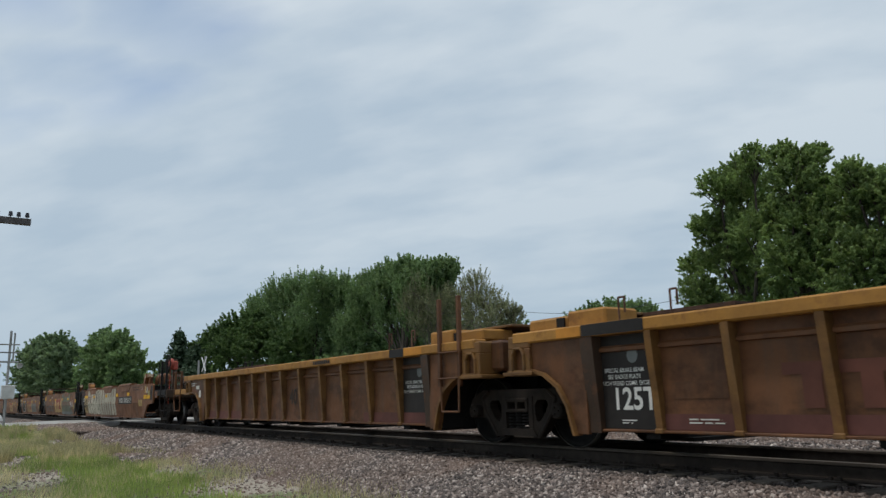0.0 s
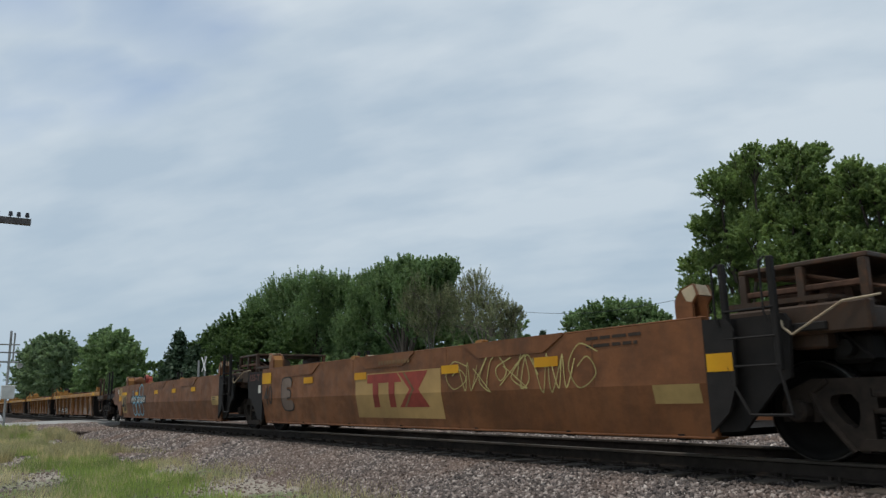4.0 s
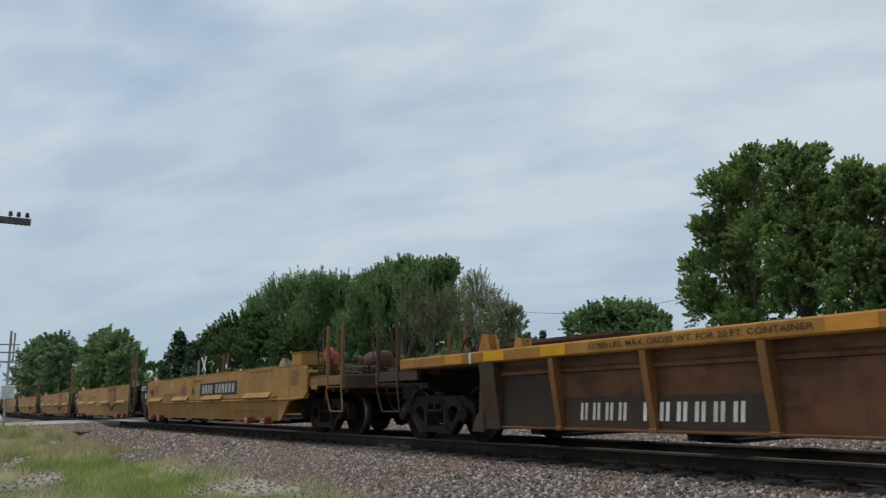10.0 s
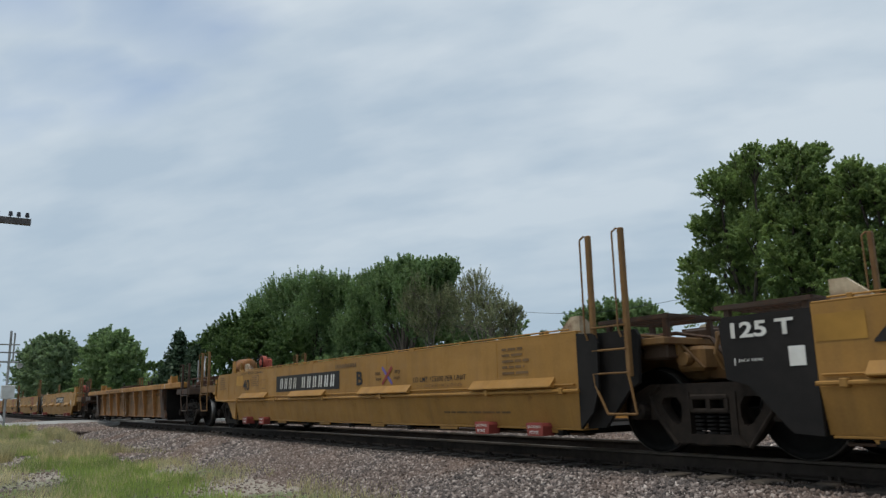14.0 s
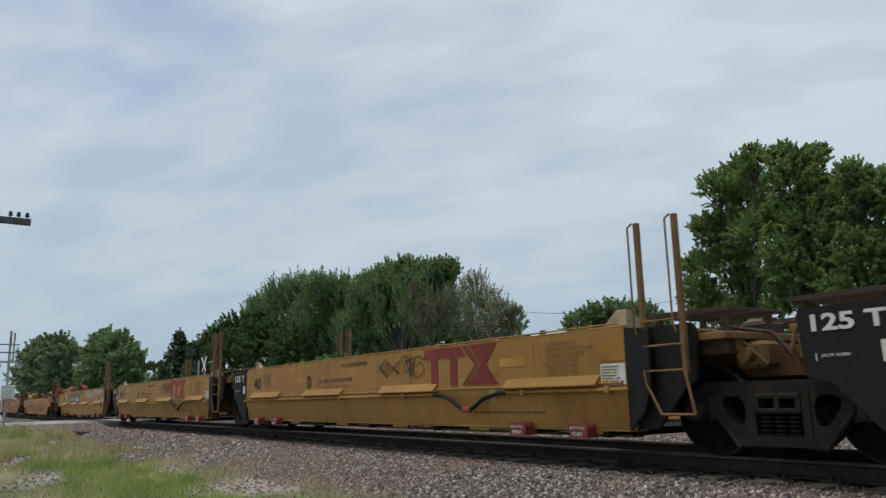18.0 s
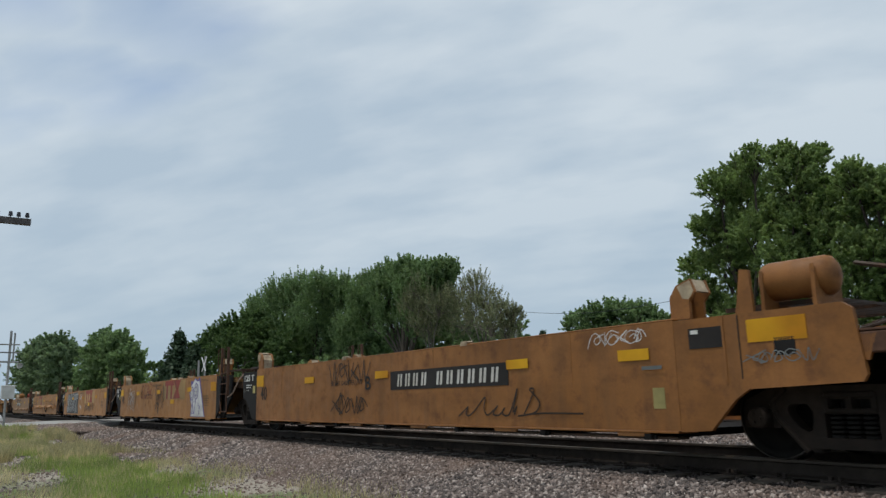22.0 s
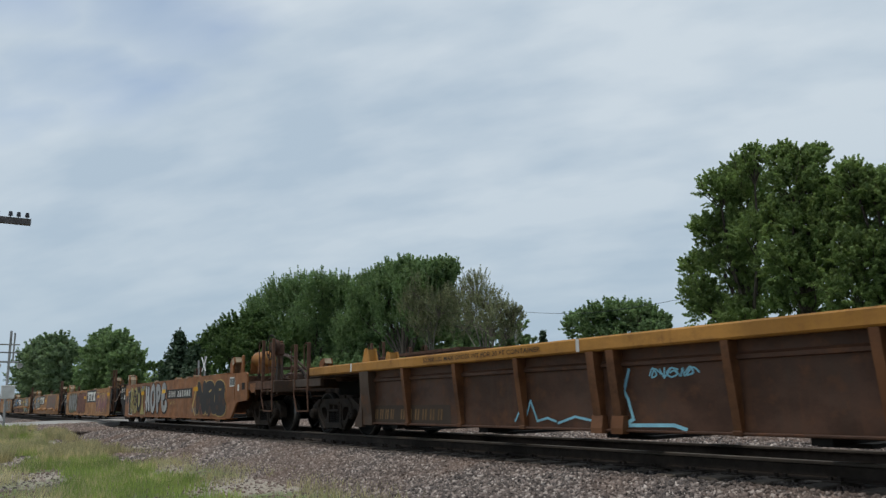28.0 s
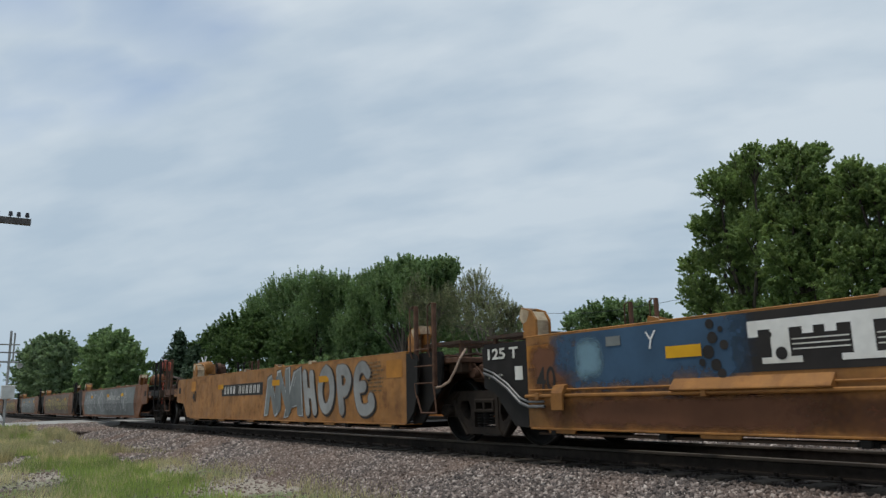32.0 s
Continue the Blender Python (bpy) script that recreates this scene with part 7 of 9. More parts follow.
GLYPHS["E"] = [(0, 0.1), (-0.05, 0.5), (0, 0.95), (0.3, 1), (0.95, 1), (1, 0.7), (0.5, 0.72), (0.5, 0.6), (0.85, 0.6), (0.85, 0.38), (0.5, 0.4), (0.5, 0.28), (1.05, 0.32), (1.02, 0), (0.3, -0.03)]
GLYPHS["R"] = [(0, 0), (0.05, 0.5), (0, 1), (0.7, 1.03), (1.02, 0.78), (0.82, 0.46), (1.1, 0), (0.62, -0.02), (0.46, 0.34), (0.42, 0)]
GLYPHS["T"] = [(0.25, 0), (0.36, 0.6), (-0.02, 0.56), (0, 1), (1, 1.02), (1.02, 0.58), (0.66, 0.62), (0.8, 0)]
GLYPHS["N"] = [(0, 0), (0.02, 1), (0.38, 1), (0.64, 0.52), (0.62, 1), (1, 1), (1, 0), (0.66, 0), (0.36, 0.46), (0.35, 0)]
GLYPHS["B"] = [(0, 0), (0.04, 0.5), (0, 1), (0.75, 1.02), (1, 0.78), (0.84, 0.54), (1.06, 0.3), (0.85, -0.02)]
GLYPHS["L"] = [(0, 0), (0.04, 0.5), (0, 1), (0.45, 1), (0.43, 0.36), (1, 0.38), (1, 0)]
COUNTERS = {"O": [(0.48, 0.34), (0.52, 0.68)], "P": [(0.45, 0.66), (0.62, 0.72)], "R": [(0.42, 0.68), (0.6, 0.72)], "B": [(0.45, 0.74), (0.6, 0.74)]}


def letters_piece(sd, word, x0, x1, z0, z1, fill, edge, seed=0, slant=0.0, halo=None, fat=0.06):
    """Fat rounded graffiti letters that lean on one another, each with a dark edge and some with a halo round all."""
    rnd = random.Random(seed)
    n = len(word)
    w, h = (x1 - x0) / n, z1 - z0
    for i, ch in enumerate(word):
        lo, hi = z0 + rnd.uniform(0, 0.08) * h, z1 - rnd.uniform(0, 0.14) * h
        sl, fan = slant + rnd.uniform(-0.10, 0.10), rnd.uniform(-0.12, 0.12)
        cx = x0 + (i + 0.5) * w

        def outline(grow):
            pts = []
            for a, b in GLYPHS[ch]:
                a, b = a - 0.5, b - 0.5
                pts.append((cx + a * w * (1.12 + fan * b) + sl * b * h + grow * (1 if a > 0 else -1), (lo + hi) / 2 + b * (hi - lo) + grow * (1 if b > 0 else -1)))
            return rounded(pts, 2)
        up = 0.0005 * (i % 2)
        if halo:
            sd.flat("graffiti_halo", [outline(0.075)], halo, 0.0075 + up)
        sd.flat("graffiti_outline", [outline(0.03)], edge, 0.0095 + up)
        sd.flat("graffiti_letter", [outline(0.0)], fill, 0.0125 + up)
        if ch in COUNTERS:
            q = [(cx + (a - 0.5) * w * 1.1 + sl * (b - 0.5) * h, lo + b * (hi - lo)) for a, b in COUNTERS[ch]]
            sd.stroke(q, 0.05, edge, "graffiti_counter", 0.0145)


BUBBLES = {
    "H": ([(0.06, 0.98), (0.16, 0.5), (0.28, 0.02)], [(0.62, 0.95), (0.70, 0.5), (0.84, 0.04)], [(0.16, 0.5), (0.70, 0.46)]),
    "O": ([(0.5, 1.0), (0.2, 0.85), (0.06, 0.5), (0.2, 0.14), (0.5, 0.0), (0.82, 0.16), (0.94, 0.5), (0.80, 0.86), (0.5, 1.0)],),
    "P": ([(0.18, 1.0), (0.26, 0.5), (0.40, 0.0)], [(0.18, 1.0), (0.62, 0.98), (0.86, 0.74), (0.66, 0.48), (0.30, 0.46)]),
    "E": ([(0.88, 0.84), (0.62, 1.0), (0.30, 0.92), (0.16, 0.66), (0.18, 0.34), (0.34, 0.04), (0.72, 0.0), (1.04, 0.12), (1.0, 0.26)], [(0.18, 0.52), (0.60, 0.54)]),
    "S": ([(0.92, 0.84), (0.58, 1.0), (0.16, 0.86), (0.24, 0.60), (0.74, 0.44), (0.88, 0.18), (0.52, 0.0), (0.06, 0.14)],),
    "N": ([(0.06, 0.0), (0.16, 0.98)], [(0.16, 0.98), (0.72, 0.04)], [(0.72, 0.04), (0.86, 1.0)]),
    "T": ([(-0.06, 0.92), (1.02, 0.98)], [(0.5, 0.95), (0.44, 0.3), (0.40, 0.0)], [(0.16, 0.0), (0.68, 0.0)]),
    "R": ([(0.16, 1.0), (0.20, 0.5), (0.14, 0.0)], [(0.16, 1.0), (0.62, 0.98), (0.82, 0.76), (0.60, 0.52), (0.22, 0.48)], [(0.46, 0.5), (0.92, 0.0)]),
    "G": ([(0.88, 0.86), (0.52, 1.0), (0.14, 0.74), (0.12, 0.28), (0.48, 0.0), (0.90, 0.16), (0.92, 0.44), (0.58, 0.44)],),
}


def bubble_word(sd, word, x0, x1, z0, z1, fill, edge, seed=0, r=0.115, lower=None, split=None, shadow=None, thin=0.025):
    """Swollen throw-up letters with a dark shadow; the part below the split may have a second colour."""
    rnd = random.Random(seed)
    w = (x1 - x0) / len(word)
    for i, ch in enumerate(word):
        lo, hi = z0 + r + rnd.uniform(0, 0.07), z1 - r - rnd.uniform(0, 0.07)
        a, b = x0 + i * w + 0.75 * r, x0 + (i + 1) * w - 0.55 * r
        lean = rnd.uniform(-0.03, 0.10)
        q = [[(a + u * (b - a) - lean * (v - 0.5), lo + v * (hi - lo)) for u, v in line] for line in BUBBLES[ch]]
        q = [curve(line, 4) if len(line) > 2 else line for line in q]
        up = 0.0005 * (i % 2)
        sd.fat("graffiti_shadow", q, r + thin + 0.01, shadow or edge, 0.0072 + up, None, (0.035, -0.02))
        sd.fat("graffiti_outline", q, r + thin, edge, 0.0102 + up, None, (-0.4 * thin, 0.1 * thin))
        sd.fat("graffiti_letter", q, r, fill, 0.0132 + up)
        if lower:
            sd.fat("graffiti_letter_foot", q, r, lower, 0.0172 + up, split)


SIGNS = (
    [(0, 0.3), (0.3, 1), (0.6, 0.3), (0.2, 0.1), (0.5, 0.9), (1, 0.4)],
    [(0, 0.9), (0.35, 0), (0.5, 1), (0.65, 0), (1, 0.85)],
    [(0.9, 0.8), (0.3, 1), (0, 0.5), (0.4, 0), (0.9, 0.3), (0.6, 0.7), (0.3, 0.5)],
    [(0, 0.2), (0.9, 1), (0.4, 0.4), (1, 0.1), (0.1, 0.7)],
    [(0.5, 0), (0.1, 0.9), (0.5, 0.1), (0.45, 1), (0.55, 0.1), (0.9, 0.9)],
    [(0, 0), (0.2, 0.8), (0.6, 1), (1, 0.5), (0.7, 0.2), (0.5, 0.6), (1.2, 0.9)],
)


def curve(q, steps=6):
    """A smooth line through the points."""
    q = [q[0]] + list(q) + [q[-1]]
    line = []
    for j in range(1, len(q) - 2):
        for i in range(steps):
            t = i / steps
            line.append(tuple(0.5 * (2 * q[j][c] + (q[j + 1][c] - q[j - 1][c]) * t + (2 * q[j - 1][c] - 5 * q[j][c] + 4 * q[j + 1][c] - q[j + 2][c]) * t * t + (3 * q[j][c] - q[j - 1][c] - 3 * q[j + 1][c] + q[j + 2][c]) * t ** 3) for c in (0, 1)))
    return line + [q[-1]]


def scrawl(sd, x0, x1, z0, z1, mat, seed, signs=7, w=0.03, name="graffiti_scrawl"):
    """A sprayed tag nobody can read: a run of looping strokes that lean on one another."""
    rnd = random.Random(seed)
    n = max(signs, int((x1 - x0) / max(0.12, 0.62 * (z1 - z0))))
    cell, h = (x1 - x0) / n, z1 - z0
    for i in range(n):
        lo, hi = z0 + rnd.uniform(0, 0.2) * h, z1 - rnd.uniform(0, 0.22) * h
        lean, fat = rnd.uniform(-0.05, 0.3), rnd.uniform(0.8, 1.25)
        pts = [(x0 + (i - 0.25 + 1.45 * a * fat + lean * (b - 0.5)) * cell, lo + (hi - lo) * b) for a, b in rnd.choice(SIGNS)]
        sd.stroke(curve(pts), w * 0.62, mat, name, 0.0145)


def tag(sd, word, x0, x1, z0, z1, mat, w=0.03):
    """A hand-sprayed word in one line weight."""
    forms = {"S": [(0.8, 0.9), (0.3, 1), (0.15, 0.65), (0.7, 0.4), (0.75, 0.1), (0.2, 0), (0, 0.15)], "C": [(0.9, 0.9), (0.4, 1), (0.05, 0.6), (0.2, 0.1), (0.6, 0), (0.95, 0.2)], "A": [(0, 0), (0.45, 1), (0.8, 0), (0.65, 0.4), (0.15, 0.45)], "V": [(0, 1), (0.3, 0.1), (0.4, 0), (0.7, 1)], "I": [(0.2, 1), (0.5, 1), (0.4, 0), (0.15, 0), (0.6, 0.02)], "G": [(0.9, 0.85), (0.4, 1), (0.05, 0.5), (0.4, 0), (0.85, 0.3), (0.5, 0.4), (0.9, 0.45)], "L": [(0.2, 1), (0.25, 0.1), (0.9, 0.05)], "R": [(0.1, 0), (0.15, 1), (0.8, 0.95), (0.75, 0.55), (0.2, 0.45), (0.6, 0.3), (1.0, 0)]}
    cell = (x1 - x0) / len(word)
    for i, ch in enumerate(word):
        sd.stroke(curve([(x0 + (i + 0.95 * a) * cell, z0 + b * (z1 - z0)) for a, b in forms[ch]]), w, mat, "graffiti_line", 0.0145)


def signature(sd, x0, x1, z0, z1, mat, w=0.022):
    """A long quick signature that ends in an underline."""
    for q in ([(0, 0), (0.05, 0.2), (0.09, 0.35), (0.07, 0.1), (0.10, 0.02), (0.16, 0.25), (0.25, 0.72), (0.24, 0.3), (0.27, 0.05), (0.33, 0.25), (0.36, 0.38), (0.32, 0.1), (0.37, 0.05), (0.42, 0.3), (0.40, 0.1), (0.46, 0.1), (0.53, 1.0), (0.49, 0.2), (0.52, 0.35), (0.50, 0.1)],
              [(0.58, 0.1), (0.66, 0.9), (0.63, 0.95), (0.70, 0.5), (0.66, 0.15), (0.53, 0.02), (0.70, 0.12), (1.0, 0.12)]):
        sd.stroke(curve([(x0 + a * (x1 - x0), z0 + b * (z1 - z0)) for a, b in q]), w, mat, "graffiti_scrawl", 0.0145)


def splatter(sd, x0, x1, z0, z1, mats, seed, n=24, size=0.2, lift=0.0062):
    """Worn spray paint: uneven soft-edged blotches that overlap."""
    rnd = random.Random(seed)
    for k in range(n):
        cx, cz, r = rnd.uniform(x0, x1), rnd.uniform(z0, z1), size * rnd.uniform(0.5, 1.3)
        pts = []
        for i in range(9):
            a, q = 2 * math.pi * i / 9, r * rnd.uniform(0.5, 1.15)
            pts.append((cx + 1.5 * q * math.cos(a), min(z1, max(z0, cz + 0.8 * q * math.sin(a)))))
        sd.flat("paint_blotch", [rounded(pts, 2)], M[mats[k % len(mats)]], lift + 0.00018 * k)


WEDGES = (
    [(-0.6, 0), (-0.45, 0.95), (-0.1, 1.0), (0.25, 0.45), (0.2, 1.0), (0.6, 1.05), (0.5, 0.1), (0.3, -0.02), (0.1, 0.2), (-0.2, 0.6), (-0.25, 0.05)],
    [(-0.5, 0), (-0.6, 1.0), (0.35, 1.05), (0.65, 0.75), (0.3, 0.5), (0.75, -0.02), (0.35, 0.0), (-0.02, 0.4), (-0.1, 0.02)],
    [(-0.65, 0.0), (-0.15, 1.0), (0.25, 1.05), (0.7, 0.0), (0.4, 0.02), (0.25, 0.25), (-0.1, 0.22), (-0.3, 0.0)],
)


def wild_piece(sd, x0, x1, z0, z1, fill, edge, outer, seed, n=4):
    """A spiky graffiti piece: interlocking leaning wedges, each with a pale rim and a dark outer line."""
    rnd = random.Random(seed)
    w, h = (x1 - x0) / n, z1 - z0
    for i in range(n):
        cx, lean = x0 + (i + 0.5) * w, rnd.uniform(-0.18, 0.22)
        top, low = z1 - rnd.uniform(0, 0.16) * h, z0 + rnd.uniform(0, 0.06) * h
        base = rnd.choice(WEDGES)
        base = [(a * rnd.uniform(0.92, 1.12), b + rnd.uniform(-0.04, 0.04)) for a, b in base]
        for k, (grow, mt) in enumerate(((0.075, outer), (0.05, edge), (0.0, fill))):
            pts = [(cx + a * w * 1.0 + lean * (b - 0.5) * h + grow * (1 if a > 0 else -1), low + b * (top - low) + grow * (0.9 if b > 0.5 else -0.5)) for a, b in base]
            sd.flat(("graffiti_outline", "graffiti_rim", "graffiti_letter")[k], [[(x, min(1.435, max(0.30, z))) for x, z in pts]], mt, 0.0075 + 0.0022 * k + 0.0006 * (i % 2))
        sd.stroke([(cx - 0.1 * w, low + 0.62 * h), (cx + 0.06 * w, low + 0.80 * h)], 0.02, edge, "graffiti_line", 0.0145)


def disc(sd, cx, cz, rx, rz, mat, name, lift, n=20):
    sd.flat(name, [[(cx + rx * math.cos(2 * math.pi * i / n), cz + rz * math.sin(2 * math.pi * i / n)) for i in range(n)]], mat, lift)


def number_panel(sd, x0, x1, z0, z1, mat=None, ink="white", split=0.40):
    """Reporting mark and number, kept as plain bars on a dark panel."""
    if mat:
        sd.rect("number_panel", x0, x1, z0, z1, mat)
    w, h = x1 - x0, z1 - z0
    a, b = z0 + 0.17 * h, z1 - 0.17 * h

    def marks(u0, u1, n):
        c, lean = (u1 - u0) / n, 0.14 * (b - a)
        polys = []
        for i in range(n):
            q = u0 + i * c
            for u, v in ((0.16, 0.37), (0.52, 0.73)):
                polys.append([(q + u * c, a), (q + v * c, a), (q + v * c + lean, b), (q + u * c + lean, b)])
        sd.flat("number_bar", polys, M[ink], 0.009)
    marks(x0 + 0.06 * w, x0 + (split - 0.03) * w, 4)
    marks(x0 + (split + 0.03) * w, x1 - 0.05 * w, 6)


def end_plate(sd, text="125 T", paper="paper", dim=False):
    """Stencils on the black end panel of a unit's rear."""
    ink = M["white"] if not dim else M["maroon"]
    sd.text(text, -6.98, 1.19, 0.155, ink, 0.66, bold=0.03)
    sd.rect("data_sticker", -6.40, -6.24, 0.90, 1.08, M[paper], 0.006)
    if not dim:
        sd.text("JACK HERE", -6.92, 0.955, 0.035, ink, 0.26, bold=0.004)
        sd.rect("arrow", -6.97, -6.958, 0.93, 1.0, ink, 0.006)


def patches(sd, spots, mat="patch", z0=1.045, z1=1.17):
    for x in spots:
        sd.rect("reflector_patch", x, x + 0.45, z0, z1, M[mat], 0.016, "bright yellow reflector patch")


def front_emblem(sd, x0, panel=True, mat="red", dark="ink"):
    sd.emblem(x0, x0 + 1.86, 0.86, 1.435, M[mat], M["faint"], (M["panel"], x0 - 0.27, x0 + 2.37, 0.835, 1.425) if panel else None)


def dark_emblem(sd, x0):
    """Black panel with pale serifed bars and thin lines."""
    sd.rect("emblem_panel", x0, x0 + 2.5, 0.86, 1.43, M["ink"])
    P = lambda a, b: (x0 + 0.22 + a * 2.1, 0.93 + b * 0.41)
    Q = lambda a0, a1, b0, b1: [P(a0, b0), P(a1, b0), P(a1, b1), P(a0, b1)]
    polys = []
    polys.append(Q(0.0, 0.67, 0.78, 1.0))
    for a in (0.0, 0.36):
        polys += [Q(a, a + 0.05, 0.62, 0.78), Q(a + 0.26, a + 0.31, 0.62, 0.78), Q(a + 0.11, a + 0.20, 0.14, 0.78), Q(a + 0.06, a + 0.25, 0.0, 0.14)]
    polys += [[P(0.70, 1), P(1.03, 1), P(0.93, 0.5), P(0.79, 0.5)], [P(0.79, 0.5), P(0.93, 0.5), P(1.03, 0), P(0.66, 0)]]
    sd.flat("emblem", polys, M["white"], 0.009)
    sd.flat("emblem_line", [Q(0.21, 0.46, 0.28 + 0.11 * k, 0.31 + 0.11 * k) for k in range(3)] + [Q(0.57, 0.76, 0.28 + 0.11 * k, 0.31 + 0.11 * k) for k in range(3)], M["white"], 0.009)


def marks_yellow(set_name, tags):
    units = TRAIN[set_name]
    for i, root in enumerate(units):
        sd = Side(root, -1.525, 0.70, -1.44, 0.29)
        if i < 4:
            end_plate(sd)
        sd.text("40", -5.63, 0.975, 0.265, M["ink"], 0.44)
        sd.rect("dull_patch", -6.13, -5.68, 1.10, 1.34, M["patchdull"])
        if i in (1, 2, 3):
            front_emblem(sd, 1.97, False)
            sd.text(("?CDE?" if tags else "?EDC?")[i], -2.52, 0.95, 0.24, M["ink"], 0.19, bold=0.03)
            sd.text("LD LMT 123200 PER UNIT", -1.94, 1.03, 0.075, M["ink"], 1.45, bold=0.004)
            sd.text("20 FT CONTAINER LIMIT 61500 EACH", -1.86, 0.93, 0.05, M["faint"], 1.25, bold=0.003)
            sd.rect("dull_patch", 3.88, 4.42, 1.08, 1.20, M["patchdull"])
            sd.rect("dull_patch", 5.74, 6.14, 1.06, 1.30, M["patchdull"])
            for k, row in enumerate(("2 INCH TREAD", "SPECIAL BRAKE BEAM", "SEE BADGE PLATE", "36 INCH WHEEL", "SPRG 7 OUTER", "SPRG 2 OUTER")):
                sd.text(row, 4.84, 1.30 - 0.072 * k, 0.046, M["faint"], 0.045 * len(row), bold=0.003)
            sd.rect("dull_patch", -3.21, -2.80, 1.08, 1.18, M["patchdull"])
            sd.bars(-1.0, 0.05, 1.31, 1.37, 12, M["faint"])
        else:
            front = i == 0
            x = 0.24 if front else -3.45
            number_panel(sd, x, x + 3.17, 0.90, 1.245, M["ink"])
            sd.text("A" if front != tags else "B", -0.60 if front else 0.43, 0.945, 0.25, M["ink"], 0.23, bold=0.03)
            sd.bars(-0.46, 0.42, 1.29, 1.36, 13, M["faint"])
            if front:
                sd.rect("dull_patch", -3.05, -2.65, 1.08, 1.19, M["patchdull"])
                sd.rect("label_plate", -3.02, -2.68, 1.25, 1.34, M["panel"], 0.006)
            else:
                sd.lines(4.7, 5.3, 0.95, 1.35, 5, M["faint"], i)
            lx = -3.75 if front else 2.4
            sd.text("LD LMT 123200 PER UNIT", lx, 0.94, 0.08, M["ink"], 1.45, bold=0.004)
            sd.text("20 FT CONTAINER LIMIT 61500 EACH", lx + 0.1, 0.85, 0.05, M["faint"], 1.25, bold=0.003)
            cx = -1.47 if front else 1.55
            for a, mt in ((1, "wine"), (-1, "purple")):
                sd.stroke([(cx - 0.15 * a, 0.96), (cx + 0.15 * a, 1.21)], 0.055, M[mt], "safety_cross", 0.009 + 0.001 * a)
            for word, dx, dz in (("next", -0.42, 0.02), ("load", -0.40, -0.07), ("any", 0.25, 0.02), ("road", 0.22, -0.07)):
                sd.text(word, cx + dx, 1.08 + dz, 0.065, M["sooty"], 0.19, bold=0.006)
            sd.text("S-2054-11 REEFER CLEARANCE", -5.80 if not front else 4.3, 1.365, 0.055, M["ink"], 1.5, bold=0.004)
            sd.stroke([(3.6 if front else -4.35, 1.0), (3.85 if front else -4.1, 1.0), (3.85 if front else -4.1, 1.2), (3.6 if front else -4.35, 1.2), (3.6 if front else -4.35, 1.0)], 0.012, M["faint"], "plate_outline", 0.008)
        # Outlined loading table.
        sd.stroke([(-5.03, 1.08), (-4.56, 1.08), (-4.56, 1.31), (-5.03, 1.31), (-5.03, 1.08)], 0.014, M["faint"], "table_outline", 0.008)
        sd.lines(-4.99, -4.60, 1.10, 1.29, 4, M["faint"], i)
        sd.lines(3.2, 5.1, 0.44, 0.50, 1, M["faint"], 5 + i)
        if tags:
            sd.rect("white_notice", 5.76, 6.14, 0.79, 1.03, M["paper"])
            sd.lines(5.78, 6.12, 0.81, 1.01, 6, M["faint"], 8)
            sd.rect("paint_touch_up", 2.9, 3.05, 0.80, 0.96, M["khaki"])
            sd.rect("paint_touch_up", 3.62, 3.76, 0.62, 0.82, M["khaki"])
            if i in (1, 2, 3):
                scrawl(sd, -0.3 + 0.4 * i, 1.9 + 0.3 * (i % 2), 1.02, 1.38, M["ink"] if i != 4 else M["chalk"], 60 + i, 6, 0.026)
            if i in (3, 4):
                scrawl(sd, -4.7 if i == 3 else -5.0, -3.9 if i == 3 else -4.5, 1.16, 1.42, M["chalk"], 70 + i, 4, 0.022)
            if i == 4:
                scrawl(sd, 3.3, 5.4, 1.12, 1.40, M["ink"], 75, 7, 0.035)
                scrawl(sd, 3.2, 5.5, 1.16, 1.43, M["chalk"], 76, 6, 0.035)
                tag(sd, "VIGIL", 1.75, 3.05, 1.14, 1.40, M["chalk"], 0.03)
                scrawl(sd, -3.4, -0.6, 1.25, 1.41, M["sooty"], 77, 9, 0.022)
                scrawl(sd, -0.2, 0.6, 1.24, 1.40, M["sooty"], 81, 4, 0.022)
                scrawl(sd, -5.2, -4.5, 1.0, 1.3, M["chalk"], 78, 4, 0.03)
            if i == 1:
                scrawl(sd, 0.3, 1.9, 0.75, 1.3, M["lemon"], 79, 5, 0.028)


marks_yellow("yellow", False)
marks_yellow("tagged", True)


